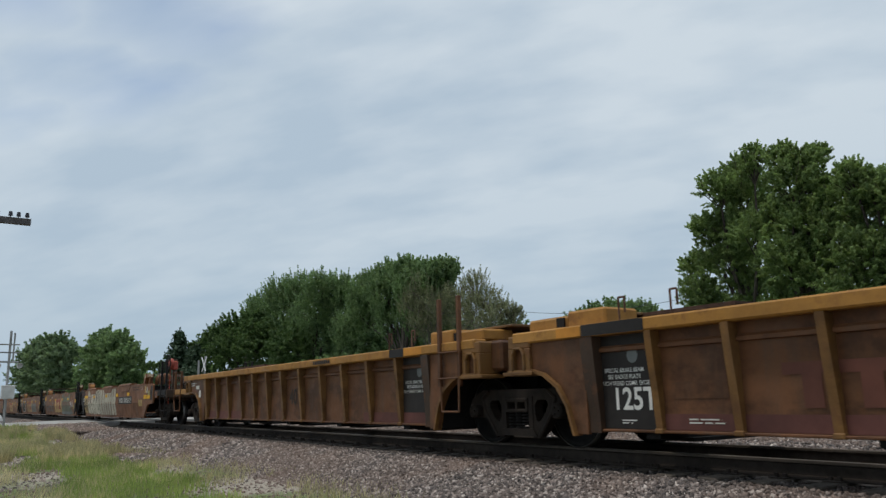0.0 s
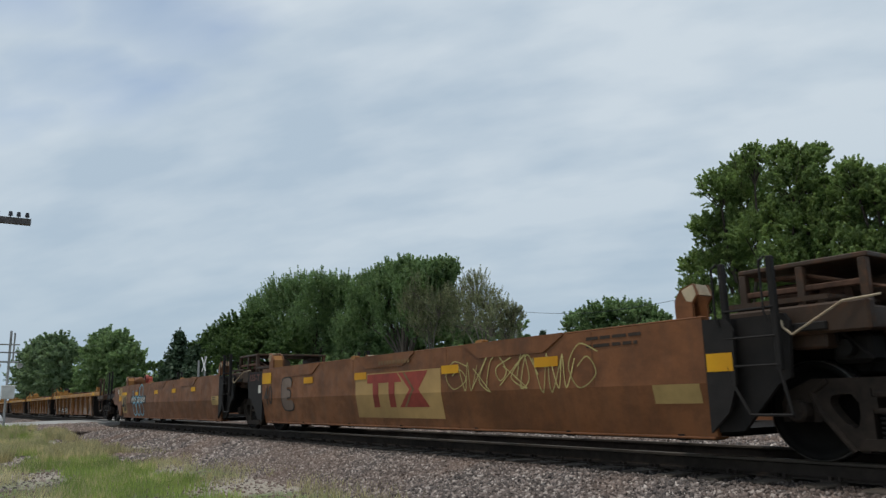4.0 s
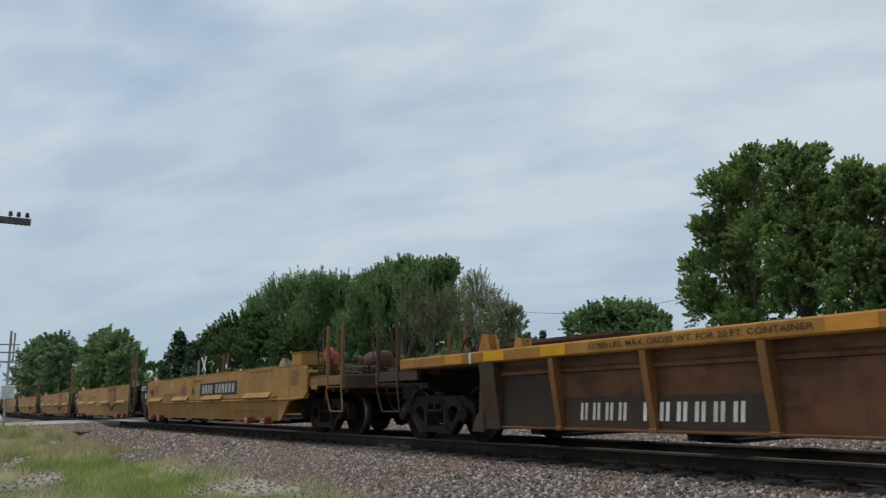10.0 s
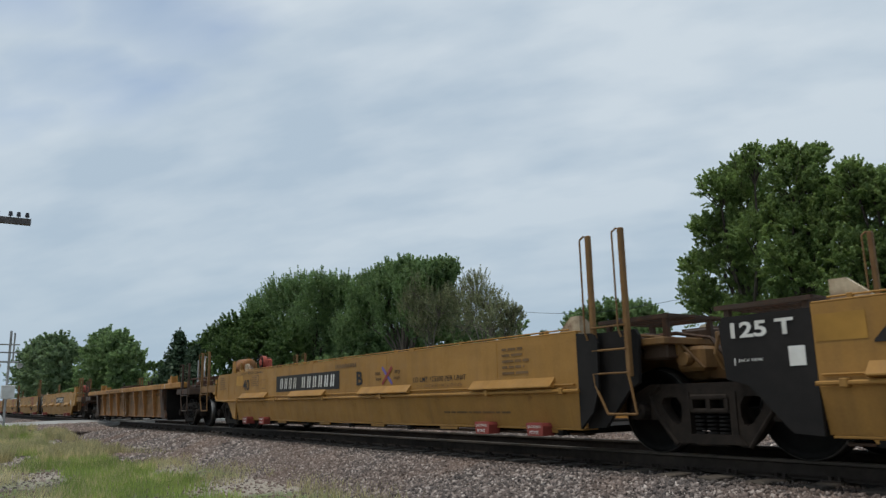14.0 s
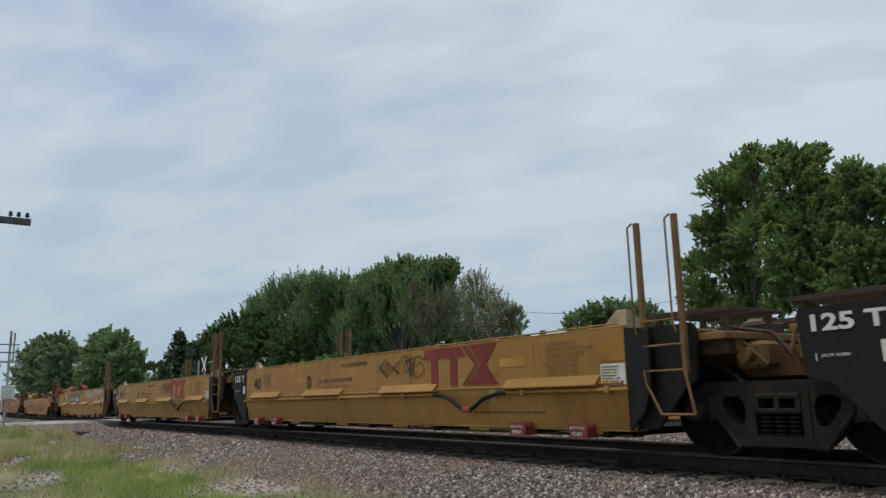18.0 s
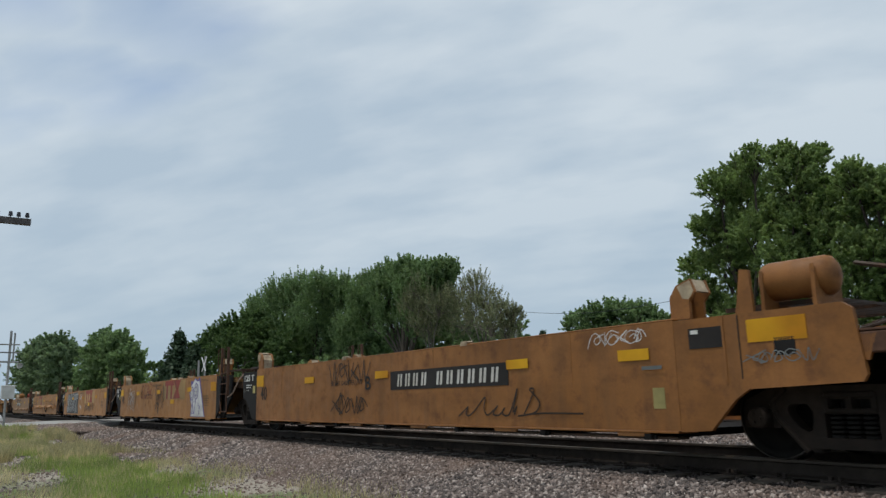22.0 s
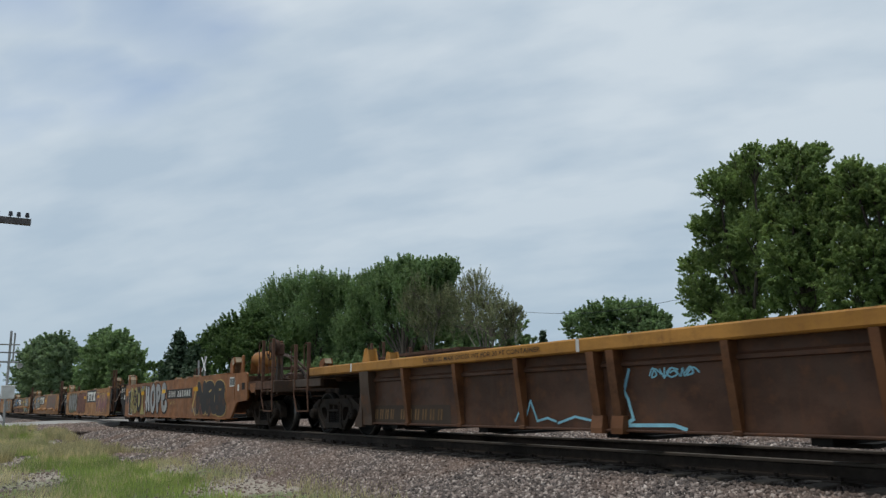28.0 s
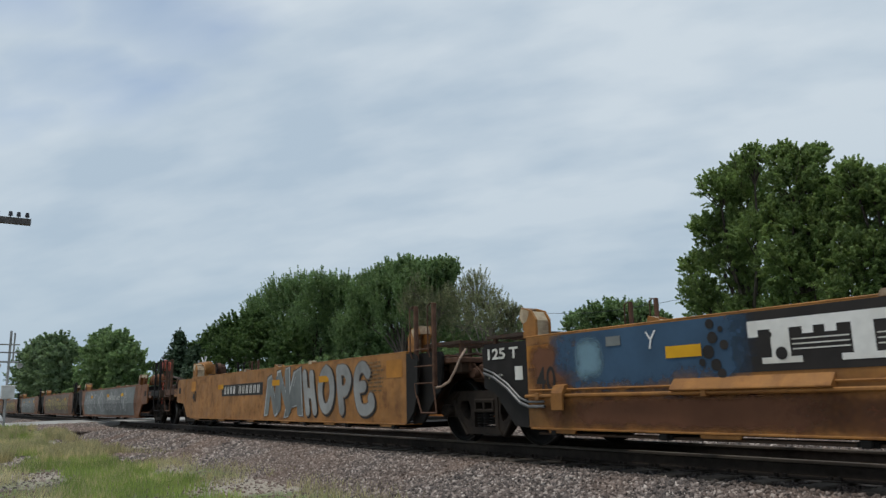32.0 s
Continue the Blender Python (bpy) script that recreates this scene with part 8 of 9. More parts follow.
def marks_brown():
    for i, root in enumerate(TRAIN["brown"]):
        sd = Side(root, -1.525, 0.77, -1.42, 0.24)
        if i < 4:
            end_plate(sd, "125-T", "paper", i != 2)
        if i in (0, 4):
            sd.rect("number_ground", -6.11, -5.32, 0.38, 1.12, M["khaki"])
            sd.text("40", -6.04, 0.45, 0.58, M["ink"], 0.66, 0.011, 0.02)
            sd.rect("reflector_patch", -6.15, -5.26, 1.08, 1.19, M["patch"], 0.012)
        else:
            sd.text("40", -6.0, 0.62, 0.44, M["sooty"], 0.48)
            sd.rect("reflector_patch", -6.14, -5.58, 1.10, 1.35, M["patch"], 0.012)
        patches(sd, (-3.75, -0.85, 1.42, 3.55) if i in (0, 4) else (-3.75, -1.46, 1.40, 3.55))
        if i in (1, 2, 3):
            sd.rect("emblem_panel", -1.44, 1.36, 0.37, 1.14, M["panel"], 0.005)
            sd.emblem(-0.98, 1.0, 0.55, 1.12, M["red"], M["faint"])
            sd.rect("end_mark", 5.45, 6.06, 0.57, 0.77, M["khaki"], 0.006)
            sd.rect("reflector_patch", 6.17, 6.47, 0.88, 1.06, M["patch"], 0.009)
            sd.bars(-0.55, 0.5, 1.27, 1.335, 11, M["faint"], 0.03)
        else:
            x = 1.95 if i == 0 else -4.56
            number_panel(sd, x, x + 2.46, 0.74, 1.02, M["ink"])
            sd.rect("end_mark", 5.53, 6.14, 0.64, 0.88, M["khaki"], 0.006)
            sd.lines(5.65, 5.95, 0.76, 0.86, 2, M["ink"], 4)
            e = 1 if i == 0 else -1
            ap = Side(root)
            if e > 0:
                ap.rect("reflector_patch", 6.32, 7.24, 0.90, 1.04, M["patch"], 0.006)
            else:
                ap.rect("reflector_patch", -6.72, -6.22, 0.86, 1.05, M["patch"], 0.006)
                ap.rect("stencil_ground", -6.76, -6.16, 1.055, 1.37, M["khaki"], 0.0055)
                ap.lines(-6.70, -6.22, 1.10, 1.34, 4, M["ink"], 9)
                ap.rect("recess_frame", -7.42, -7.06, 0.96, 1.22, M["brown"], 0.012)
                ap.rect("data_sticker", -6.95, -6.80, 1.14, 1.32, M["paper"], 0.006)
                continue
            ap.rect("white_tick", *sorted((e * 5.99, e * 6.04)), 1.22, 1.34, M["chalk"], 0.006)
            ap.rect("arrow_plate", *sorted((e * 6.48, e * 6.67)), 1.12, 1.36, M["khaki"], 0.006)
            ap.rect("data_sticker", *sorted((e * 6.72, e * 6.87)), 1.11, 1.30, M["paper"], 0.006)
            ap.lines(min(e * 6.74, e * 6.85), max(e * 6.74, e * 6.85), 1.14, 1.27, 3, M["ink"], 6)
            ap.rect("dull_patch", *sorted((e * 6.95, e * 7.2)), 1.02, 1.18, M["lemon"], 0.006)
            ap.rect("soot_patch", *sorted((e * 7.30, e * 7.6)), 0.84, 1.34, M["sooty"], 0.005)
        sd.lines(4.5, 5.6, 1.2, 1.38, 2, M["sooty"], i)
    u = TRAIN["brown"]
    s0 = Side(u[0], -1.525, 0.77, -1.42, 0.24)
    rnd = random.Random(5)
    # Cream ground with black shards, then faded block shapes.
    for k in range(9):
        a = -5.26 + k * 0.35
        s0.flat("graffiti_fill", [[(a, 0.30 + rnd.uniform(0, 0.06)), (a + 0.36, 0.29 + rnd.uniform(0, 0.06)), (a + 0.36, 1.34 + rnd.uniform(0, 0.07)), (a, 1.34 + rnd.uniform(0, 0.07))]], M["cream"], 0.007 + 0.0004 * (k % 2))
    wild_piece(s0, -5.15, -2.3, 0.33, 1.30, M["cream"], M["ink"], M["cream"], 31, 4)
    for k in range(7):
        a, z = -5.0 + k * 0.40, rnd.uniform(0.62, 1.15)
        s0.flat("graffiti_shard", [[(a, z), (a + rnd.uniform(0.12, 0.26), z + rnd.uniform(0.05, 0.18)), (a + rnd.uniform(0.05, 0.2), z + rnd.uniform(-0.25, -0.1))]], M["ink"] if k % 3 else M["oliveg"], 0.0165)
    scrawl(s0, -5.1, -4.2, 0.8, 1.2, M["wine"], 12, 3, 0.03)
    for k in range(7):
        a = -2.05 + k * 0.5
        s0.flat("graffiti_fill", [[(a, 0.30), (a + 0.40, 0.30), (a + 0.34 + 0.06 * (k % 2), 1.38), (a - 0.02, 1.38)]], M["cream"], 0.007)
    for k in range(5):
        a = -1.6 + k * 0.62
        s0.flat("graffiti_fill", [[(a, 0.86), (a + 0.5, 0.82), (a + 0.5, 1.02), (a, 1.06)]], M["cream"], 0.0078)
    s1 = Side(u[1], -1.525, 0.77, -1.42, 0.24)
    s1.flat("paint_ground", [[(1.42, 0.30), (5.3, 0.28), (4.4, 0.8), (4.38, 1.39), (1.46, 1.39)]], M["oliveg"], 0.006)
    for k in range(7):
        a = 1.7 + 0.4 * k
        s1.flat("graffiti_shard", [[(a, 0.98), (a + 0.1, 0.66), (a + 0.2, 0.66), (a + 0.3, 1.0), (a + 0.2, 0.95)]], M["faintred"], 0.009)
    for k in range(9):
        disc(s1, 1.5 + k * 0.42, 0.34, 0.27, 0.09, M["slate"], "graffiti_cloud", 0.009, 14)
    s1.stroke([(1.38, 1.36), (1.30, 1.20), (1.42, 1.05), (1.40, 0.85), (1.55, 0.70), (1.50, 0.50)], 0.04, M["cream"], "graffiti_line", 0.013)
    scrawl(s1, 4.6, 5.5, 0.62, 1.0, M["chalk"], 14, 5, 0.03)
    for k, ch in enumerate("HICCUP"):
        s1.text(ch if k == 0 else ch.lower(), -5.5 + 0.6 * k, 0.40 + (0.03 if k % 2 else 0), 0.52 if k in (0, 5) else 0.38, M["slate"], 0.44 if k != 1 else 0.12, 0.012, 0.01, 0, "graffiti_letter")
    scrawl(s1, -4.0, -2.6, 1.14, 1.36, M["cream"], 16, 8, 0.02)
    s2 = Side(u[2], -1.525, 0.77, -1.42, 0.24)
    letters_piece(s2, "BLOT", -4.95, -2.80, 0.36, 1.22, M["ink"], M["chalk"], 3, -0.1)
    scrawl(s2, -2.6, -1.9, 0.75, 1.25, M["sooty"], 17, 5, 0.025)
    for k, ch in enumerate("HICCUP"):
        s2.text(ch, 1.45 + 0.44 * k, 0.46, 0.40, M["soft"], 0.36 if k != 1 else 0.1, 0.012, 0.03, 0, "graffiti_letter")
    s2.rect("paint_ground", 1.30, 4.12, 0.38, 0.93, M["slate"], 0.006)
    scrawl(s2, 1.4, 3.6, 1.16, 1.37, M["cream"], 18, 9, 0.025)
    scrawl(s2, 4.0, 5.6, 0.9, 1.32, M["faint"], 19, 6, 0.03)
    s3 = Side(u[3], -1.525, 0.77, -1.42, 0.24)
    scrawl(s3, 1.6, 4.6, 0.7, 1.3, M["lemon"], 20, 9, 0.025)
    letters_piece(s3, "E", -4.9, -4.4, 0.5, 1.2, M["soft"], M["ink"], 4)
    s4 = Side(u[4], -1.525, 0.77, -1.42, 0.24)
    for k in range(6):
        cx = -3.9 + 0.55 * (k % 3)
        cz = 0.55 if k < 3 else 1.18
        q = [(cx + 0.27 * math.cos(a * math.pi / 8), cz + 0.24 * math.sin(a * math.pi / 8)) for a in range(17)]
        s4.stroke(q, 0.05, M["sky"], "graffiti_line", 0.013)


marks_brown()


def marks_tan():
    for i, root in enumerate(TRAIN["tan"]):
        sd = Side(root)
        if i < 4:
            end_plate(sd, "125 T", "lemon")
            sd.lines(-6.85, -6.45, 1.02, 1.12, 2, M["white"], i)
        sd.text("40", -5.86 if i != 3 else -5.47, 0.73 if i != 3 else 0.85, 0.31, M["sooty"], 0.38)
        sd.rect("reflector_patch", -6.13, -5.68, 1.045, 1.30, M["patch"], 0.012, "bright yellow reflector patch")
        if i == 0:
            number_panel(sd, 0.20, 3.37, 0.835, 1.145, M["ink"])
            sd.rect("reflector_patch", 7.02, 7.62, 1.14, 1.36, M["patch"], 0.006, "bright yellow reflector patch")
            sd.rect("data_panel", 6.34, 6.76, 1.12, 1.33, M["ink"], 0.006)
            sd.rect("data_panel_mark", 6.37, 6.46, 1.27, 1.31, M["paper"], 0.009)
            sd.rect("seam_line", 6.92, 6.935, 0.80, 1.42, M["sooty"], 0.005)
            sd.rect("tie_down_bar", 5.70, 5.98, 0.935, 0.975, M["slate"], 0.02)
            scrawl(sd, 7.0, 7.7, 0.92, 1.08, M["slate"], 34, 5, 0.016)
            patches(sd, (-3.33, -0.32, 3.34, 5.36))
            sd.text("B", -0.69, 0.86, 0.24, M["ink"], 0.2)
            signature(sd, 2.2, 4.75, 0.42, 0.78, M["sooty"])
            scrawl(sd, -2.1, -0.6, 0.98, 1.42, M["sooty"], 31, 5, 0.035)
            scrawl(sd, -2.0, -0.6, 0.40, 0.82, M["sooty"], 32, 5, 0.035)
            sd.text("LD LMT 124500 PER UNIT", -2.1, 0.96, 0.09, M["sooty"], 1.3, bold=0.004)
            scrawl(sd, 4.95, 5.8, 1.2, 1.42, M["chalk"], 33, 6, 0.016)
            sd.rect("data_sticker", 5.82, 5.98, 0.52, 0.74, M["lemon"])
        elif i in (1, 2, 3):
            x = {1: 0.74, 2: 0.84, 3: -2.92}[i]
            front_emblem(sd, x)
            patches(sd, {1: (-3.33, -0.31, 3.39), 2: (-3.29, -0.25, 3.42), 3: (-3.92, -0.22, 2.83)}[i])
            patches(sd, (x + 0.76,), "patch", 0.70, 0.835)
            sd.rect("reflector_patch", 5.66, 6.12, 1.02, 1.27, M["patch"], 0.012)
            sd.lines(4.7, 5.6, 1.3, 1.38, 2, M["faint"], i)
            sd.lines(4.95, 5.55, 0.6, 0.92, 5, M["faint"], 4 + i)
            sd.bars(-0.98 if i != 3 else -0.3, 0.15 if i != 3 else 0.75, 1.30, 1.37, 11, M["faint"])
            if i == 3:
                sd.text("LD LMT 124500 PER UNIT", 0.8, 0.99, 0.08, M["sooty"], 1.3, bold=0.004)
                sd.text("20 FT CONTAINER LIMIT 61500 LB EACH", 0.82, 0.90, 0.05, M["faint"], 1.25, bold=0.003)
        else:
            number_panel(sd, -3.38, -0.23, 0.845, 1.125, M["ink"])
            patches(sd, (-3.85, -0.22, 2.77))
            sd.rect("reflector_patch", 5.66, 6.12, 1.04, 1.27, M["patch"], 0.012)
            signature(sd, 3.0, 5.0, 0.74, 1.16, M["ink"])
            scrawl(sd, -3.6, -0.5, 1.18, 1.40, M["sooty"], 36, 9, 0.03)
            sd.text("A", 0.22, 0.86, 0.22, M["ink"], 0.18)
    u = TRAIN["tan"]
    s1 = Side(u[1])
    # A big white painted owl with purple lines.
    s1.flat("graffiti_bird_edge", [[(3.78, 0.31), (5.20, 0.31), (4.86, 0.95), (4.62, 1.42), (4.58, 1.44), (4.40, 1.36), (4.15, 1.43), (3.95, 1.33), (3.70, 1.36), (3.74, 1.22), (3.62, 1.0), (3.70, 0.78), (3.84, 0.66)]], M["purple"], 0.008)
    s1.flat("graffiti_bird", [[(3.82, 0.32), (5.12, 0.32), (4.80, 0.93), (4.56, 1.34), (4.38, 1.32), (4.14, 1.39), (3.95, 1.28), (3.79, 1.22), (3.67, 1.0), (3.75, 0.80), (3.88, 0.66)]], M["chalk"], 0.011)
    for cx, cz, r in ((3.90, 0.98, 0.19), (4.30, 1.04, 0.22)):
        for k, (f, mt) in enumerate(((1.0, "purple"), (0.84, "chalk"), (0.62, "purple"), (0.48, "chalk"), (0.12, "ink"))):
            disc(s1, cx, cz, r * f, r * f * 1.1, M[mt], "graffiti_eye", 0.014 + 0.002 * k)
    s1.flat("graffiti_beak", [[(3.92, 0.74), (4.32, 0.78), (4.16, 0.34)]], M["purple"], 0.014)
    s1.flat("graffiti_beak", [[(3.99, 0.73), (4.27, 0.76), (4.16, 0.42)]], M["chalk"], 0.016)
    for cx, cz in ((3.94, 0.62), (3.92, 0.44), (4.05, 0.44), (4.55, 0.66), (4.66, 0.58), (4.62, 0.44)):
        disc(s1, cx, cz, 0.05, 0.055, M["purple"], "graffiti_dot", 0.014, 12)
        disc(s1, cx, cz, 0.025, 0.03, M["chalk"], "graffiti_dot", 0.016, 10)
    tag(s1, "SCAR", -2.55, -1.0, 0.93, 1.38, M["wine"], 0.03)
    s1.text("C", -2.66, 0.93, 0.2, M["ink"], 0.15, bold=0.03)
    s1.text("LD LMT 124,500 PER UNIT", -2.15, 0.98, 0.075, M["ink"], 1.2, bold=0.004)
    s1.text("20 FT CONTAINER LIMIT 61500 LB EACH", -2.12, 0.89, 0.05, M["faint"], 1.15, bold=0.003)
    scrawl(s1, -0.5, 0.62, 0.38, 1.38, M["ink"], 41, 6, 0.03)
    scrawl(s1, -4.6, -3.6, 0.45, 1.3, M["chalk"], 42, 3, 0.03)
    scrawl(s1, -5.2, -3.2, 0.5, 1.3, M["faint"], 43, 6, 0.03)
    s2 = Side(u[2])
    s2.flat("graffiti_shadow", [[(-5.0, 0.33), (-1.15, 0.33), (-1.4, 0.7), (-1.3, 1.2), (-1.7, 1.43), (-2.6, 1.40), (-4.9, 1.36)]], M["charcoal"], 0.0062)
    bubble_word(s2, "SENT", -5.05, -1.55, 0.36, 1.38, M["stone"], M["chalk"], 8, 0.115, None, None, M["ink"], 0.016)
    for a, b, c, e in ((-4.9, 1.2, -4.75, 1.05), (-4.1, 0.5, -3.9, 0.62), (-3.2, 1.2, -3.05, 0.9), (-2.2, 0.5, -2.05, 0.75)):
        s2.fat("graffiti_line", [[(a, b), (c, e)]], 0.008, M["chalk"], 0.0185)
    scrawl(s2, 0.8, 3.1, 0.40, 0.84, M["ink"], 45, 8, 0.04)
    scrawl(s2, -0.95, -0.15, 1.0, 1.3, M["chalk"], 46, 3, 0.022)
    scrawl(s2, -0.8, -0.2, 0.5, 0.8, M["chalk"], 47, 4, 0.022)
    s3 = Side(u[3])
    scrawl(s3, -4.75, -3.5, 0.78, 1.38, M["ink"], 48, 6, 0.03)
    signature(s3, 2.95, 5.0, 0.78, 1.22, M["ink"])
    s3.text("E", 2.42, 0.93, 0.22, M["ink"], 0.17, bold=0.02)


marks_tan()


def marks_orange():
    for i, root in enumerate(TRAIN["orange"]):
        sd = Side(root)
        if i < 4:
            end_plate(sd)
        sd.text("40", -5.97, 0.73, 0.32, M["ink"], 0.36)
        sd.rect("paint_patch", -6.14, -5.72, 1.04, 1.33, M["orangep"])
        if i > 1:
            sd.rect("paint_patch", 5.50, 6.02, 1.04, 1.34, M["orangep"], 0.0055)
            sd.lines(4.75, 5.45, 0.80, 1.36, 8, M["faint"], i)
    u = TRAIN["orange"]
    s = Side(u[0])
    patches(s, (-3.47, -0.49, 3.14))
    number_panel(s, 0.15, 3.0, 0.86, 1.15, M["ink"])
    leaf = [(-5.62, 1.16), (-5.28, 1.22), (-5.08, 1.36), (-5.12, 0.98), (-5.22, 0.86), (-4.86, 0.34), (-5.44, 0.36), (-5.46, 0.70)]
    s.flat("graffiti_rim", [leaf[:4] + leaf[4:]], M["oliveg"], 0.0075)
    s.fat("graffiti_line", [leaf + leaf[:1]], 0.018, M["chalk"], 0.0062)
    s.flat("graffiti_shadow", [[(-5.55, 1.13), (-5.28, 1.18), (-5.12, 1.29), (-5.15, 1.0), (-5.26, 0.88), (-4.93, 0.37), (-5.40, 0.38), (-5.41, 0.70)]], M["ink"], 0.0095)
    for ch, a, b, lo, hi, r in (("R", -5.16, -4.72, 0.46, 1.26, 0.075), ("E", -4.66, -4.12, 0.48, 1.25, 0.10), ("T", -3.50, -2.92, 0.42, 1.30, 0.075)):
        q = [[(a + u * (b - a), lo + v * (hi - lo)) for u, v in line] for line in BUBBLES[ch]]
        q = [curve(line, 4) if len(line) > 2 else line for line in q]
        s.fat("graffiti_outline", q, r + 0.02, M["burnt"], 0.0105)
        s.fat("graffiti_letter", q, r, M["strawp"], 0.0142)
    s.fat("graffiti_swirl", [curve([(-4.30, 1.18), (-4.52, 1.20), (-4.62, 1.06), (-4.40, 0.98), (-4.24, 1.06)], 4), curve([(-4.60, 0.92), (-4.50, 0.74), (-4.28, 0.70), (-4.22, 0.84), (-4.36, 0.90)], 4)], 0.038, M["ink"], 0.0185)
    ring = curve([(-3.98, 1.20), (-4.02, 0.80), (-3.84, 0.52), (-3.58, 0.66), (-3.54, 0.98), (-3.74, 1.22), (-3.94, 1.26)], 5)
    s.fat("graffiti_fill", [[(-3.80, 1.06), (-3.76, 0.74)]], 0.12, M["strawp"], 0.0172)
    s.fat("graffiti_ring", [ring], 0.085, M["ink"], 0.0190)
    s.flat("graffiti_foot", [[(-3.28, 0.72), (-3.12, 0.72), (-2.86, 0.36), (-3.52, 0.36)]], M["strawp"], 0.0222)
    s.fat("graffiti_line", [[(-2.86, 0.36), (-2.78, 0.9), (-2.74, 1.36)]], 0.02, M["chalk"], 0.0062)
    bubble_word(s, "HOPE", -2.80, 0.10, 0.38, 1.42, M["silver"], M["ink"], 6, 0.11)
    s.rect("data_plate", -3.35, -3.05, 1.26, 1.36, M["slate"], 0.022)
    splatter(s, 3.1, 6.1, 0.36, 0.85, ("soft", "orange", "maroon"), 7, 26, 0.16)
    letters_piece(s, "NRB", 3.5, 6.05, 0.36, 1.34, M["ink"], M["khaki"], 7, 0.0, None, 0.03)
    rnd = random.Random(77)
    for k in range(18):
        disc(s, rnd.uniform(3.4, 6.0), rnd.uniform(0.42, 0.82), 0.05 + 0.06 * rnd.random(), 0.06 + 0.06 * rnd.random(), M["burnt"], "graffiti_dot", 0.0150 + 0.0001 * k, 14)
    s.flat("graffiti_shard", [[(3.05, 0.62), (3.42, 1.22), (3.5, 1.20), (3.16, 0.58), (3.42, 0.36), (3.34, 0.34)]], M["khaki"], 0.0105)
    scrawl(s, 0.5, 1.2, 0.66, 0.8, M["khaki"], 80, 7, 0.014)
    s.rect("window_sticker", 6.36, 6.78, 1.10, 1.34, M["paper"], 0.006)
    for a, b, e, f in ((6.39, 6.56, 1.13, 1.31), (6.58, 6.75, 1.13, 1.31)):
        s.rect("window_pane", a, b, e, f, M["slate"], 0.009)
    s.rect("data_sticker", 6.98, 7.10, 0.98, 1.14, M["paper"], 0.006)
    s = Side(u[1])
    patches(s, (-0.36, 3.2))
    wild_piece(s, 3.05, 5.5, 0.36, 1.34, M["pinkp"], M["khaki"], M["burnt"], 21, 4)
    s.rect("reflector_patch", 5.55, 6.05, 1.10, 1.24, M["patch"], 0.016)
    scrawl(s, 5.5, 6.05, 0.75, 1.02, M["ink"], 87, 4, 0.022)
    dark_emblem(s, 0.37)
    s.rect("paint_cloud", -5.5, -2.2, 0.30, 1.42, M["olivemist"], 0.006)
    bubble_word(s, "HOPE", -5.10, -2.55, 0.42, 1.36, M["stone"], M["oliveg"], 9, 0.10, None, None, M["burnt"], 0.018)
    s.rect("paint_cloud", -2.45, 0.3, 0.30, 1.42, M["rosemist"], 0.0064)
    bubble_word(s, "ERGOT", -2.30, 0.15, 0.38, 1.38, M["faintred"], M["burnt"], 10, 0.075, None, None, M["burnt"], 0.014)
    s = Side(u[2])
    patches(s, (-6.13, -3.89, 0.0))
    dark_emblem(s, -3.1)
    s.rect("paint_cloud", -5.9, -2.5, 0.52, 1.36, M["olivemist"], 0.006)
    bubble_word(s, "HOPE", -5.50, -3.20, 0.58, 1.41, M["grey"], M["ink"], 11, 0.092)
    s.text("4", -3.55, 0.72, 0.16, M["ink"], 0.11, 0.02)
    s.rect("paint_patch", -0.24, 0.21, 1.0, 1.15, M["orangep"])
    s.bars(-0.49, 0.33, 1.29, 1.36, 10, M["ink"])
    s.flat("paint_ground", [[(0.55, 0.58), (4.7, 0.58), (4.9, 1.42), (1.0, 1.42), (0.8, 1.1)]], M["soft"], 0.006)
    for q in ([(0.62, 0.60), (1.05, 1.40)], [(1.0, 0.66), (1.0, 1.16), (1.7, 1.18), (1.7, 1.02), (1.25, 0.98), (1.25, 0.86), (1.7, 0.84), (1.7, 0.66), (1.0, 0.66)], [(2.0, 0.66), (2.1, 1.36), (2.9, 1.34), (2.9, 0.66), (2.6, 0.66), (2.6, 1.1), (2.3, 1.1), (2.3, 0.66), (2.0, 0.66)], [(3.2, 0.66), (3.3, 1.34), (4.2, 1.36), (4.4, 0.98), (4.1, 0.66), (3.2, 0.66)]):
        s.stroke(q, 0.055, M["rosep"], "graffiti_outline", 0.0105)
    s.rect("graffiti_counter", 3.55, 3.95, 0.86, 1.14, M["rosep"], 0.0105)
    s = Side(u[3])
    patches(s, (-3.87, -0.23, 2.79))
    dark_emblem(s, -3.1)
    s.rect("paint_cloud", -5.75, -2.75, 0.62, 1.425, M["bluemist"], 0.0062)
    s.rect("rust_stain", -6.14, -1.4, 0.265, 0.69, M["rustmist"], 0.0055)
    s.rect("rust_stain", -2.6, 2.2, 0.265, 0.66, M["rustmist"], 0.0057)
    s.rect("rust_stain", -6.15, -5.2, 0.70, 1.40, M["rustmist"], 0.0055)
    disc(s, -5.02, 1.10, 0.27, 0.29, M["palemist"], "graffiti_glow", 0.0102)
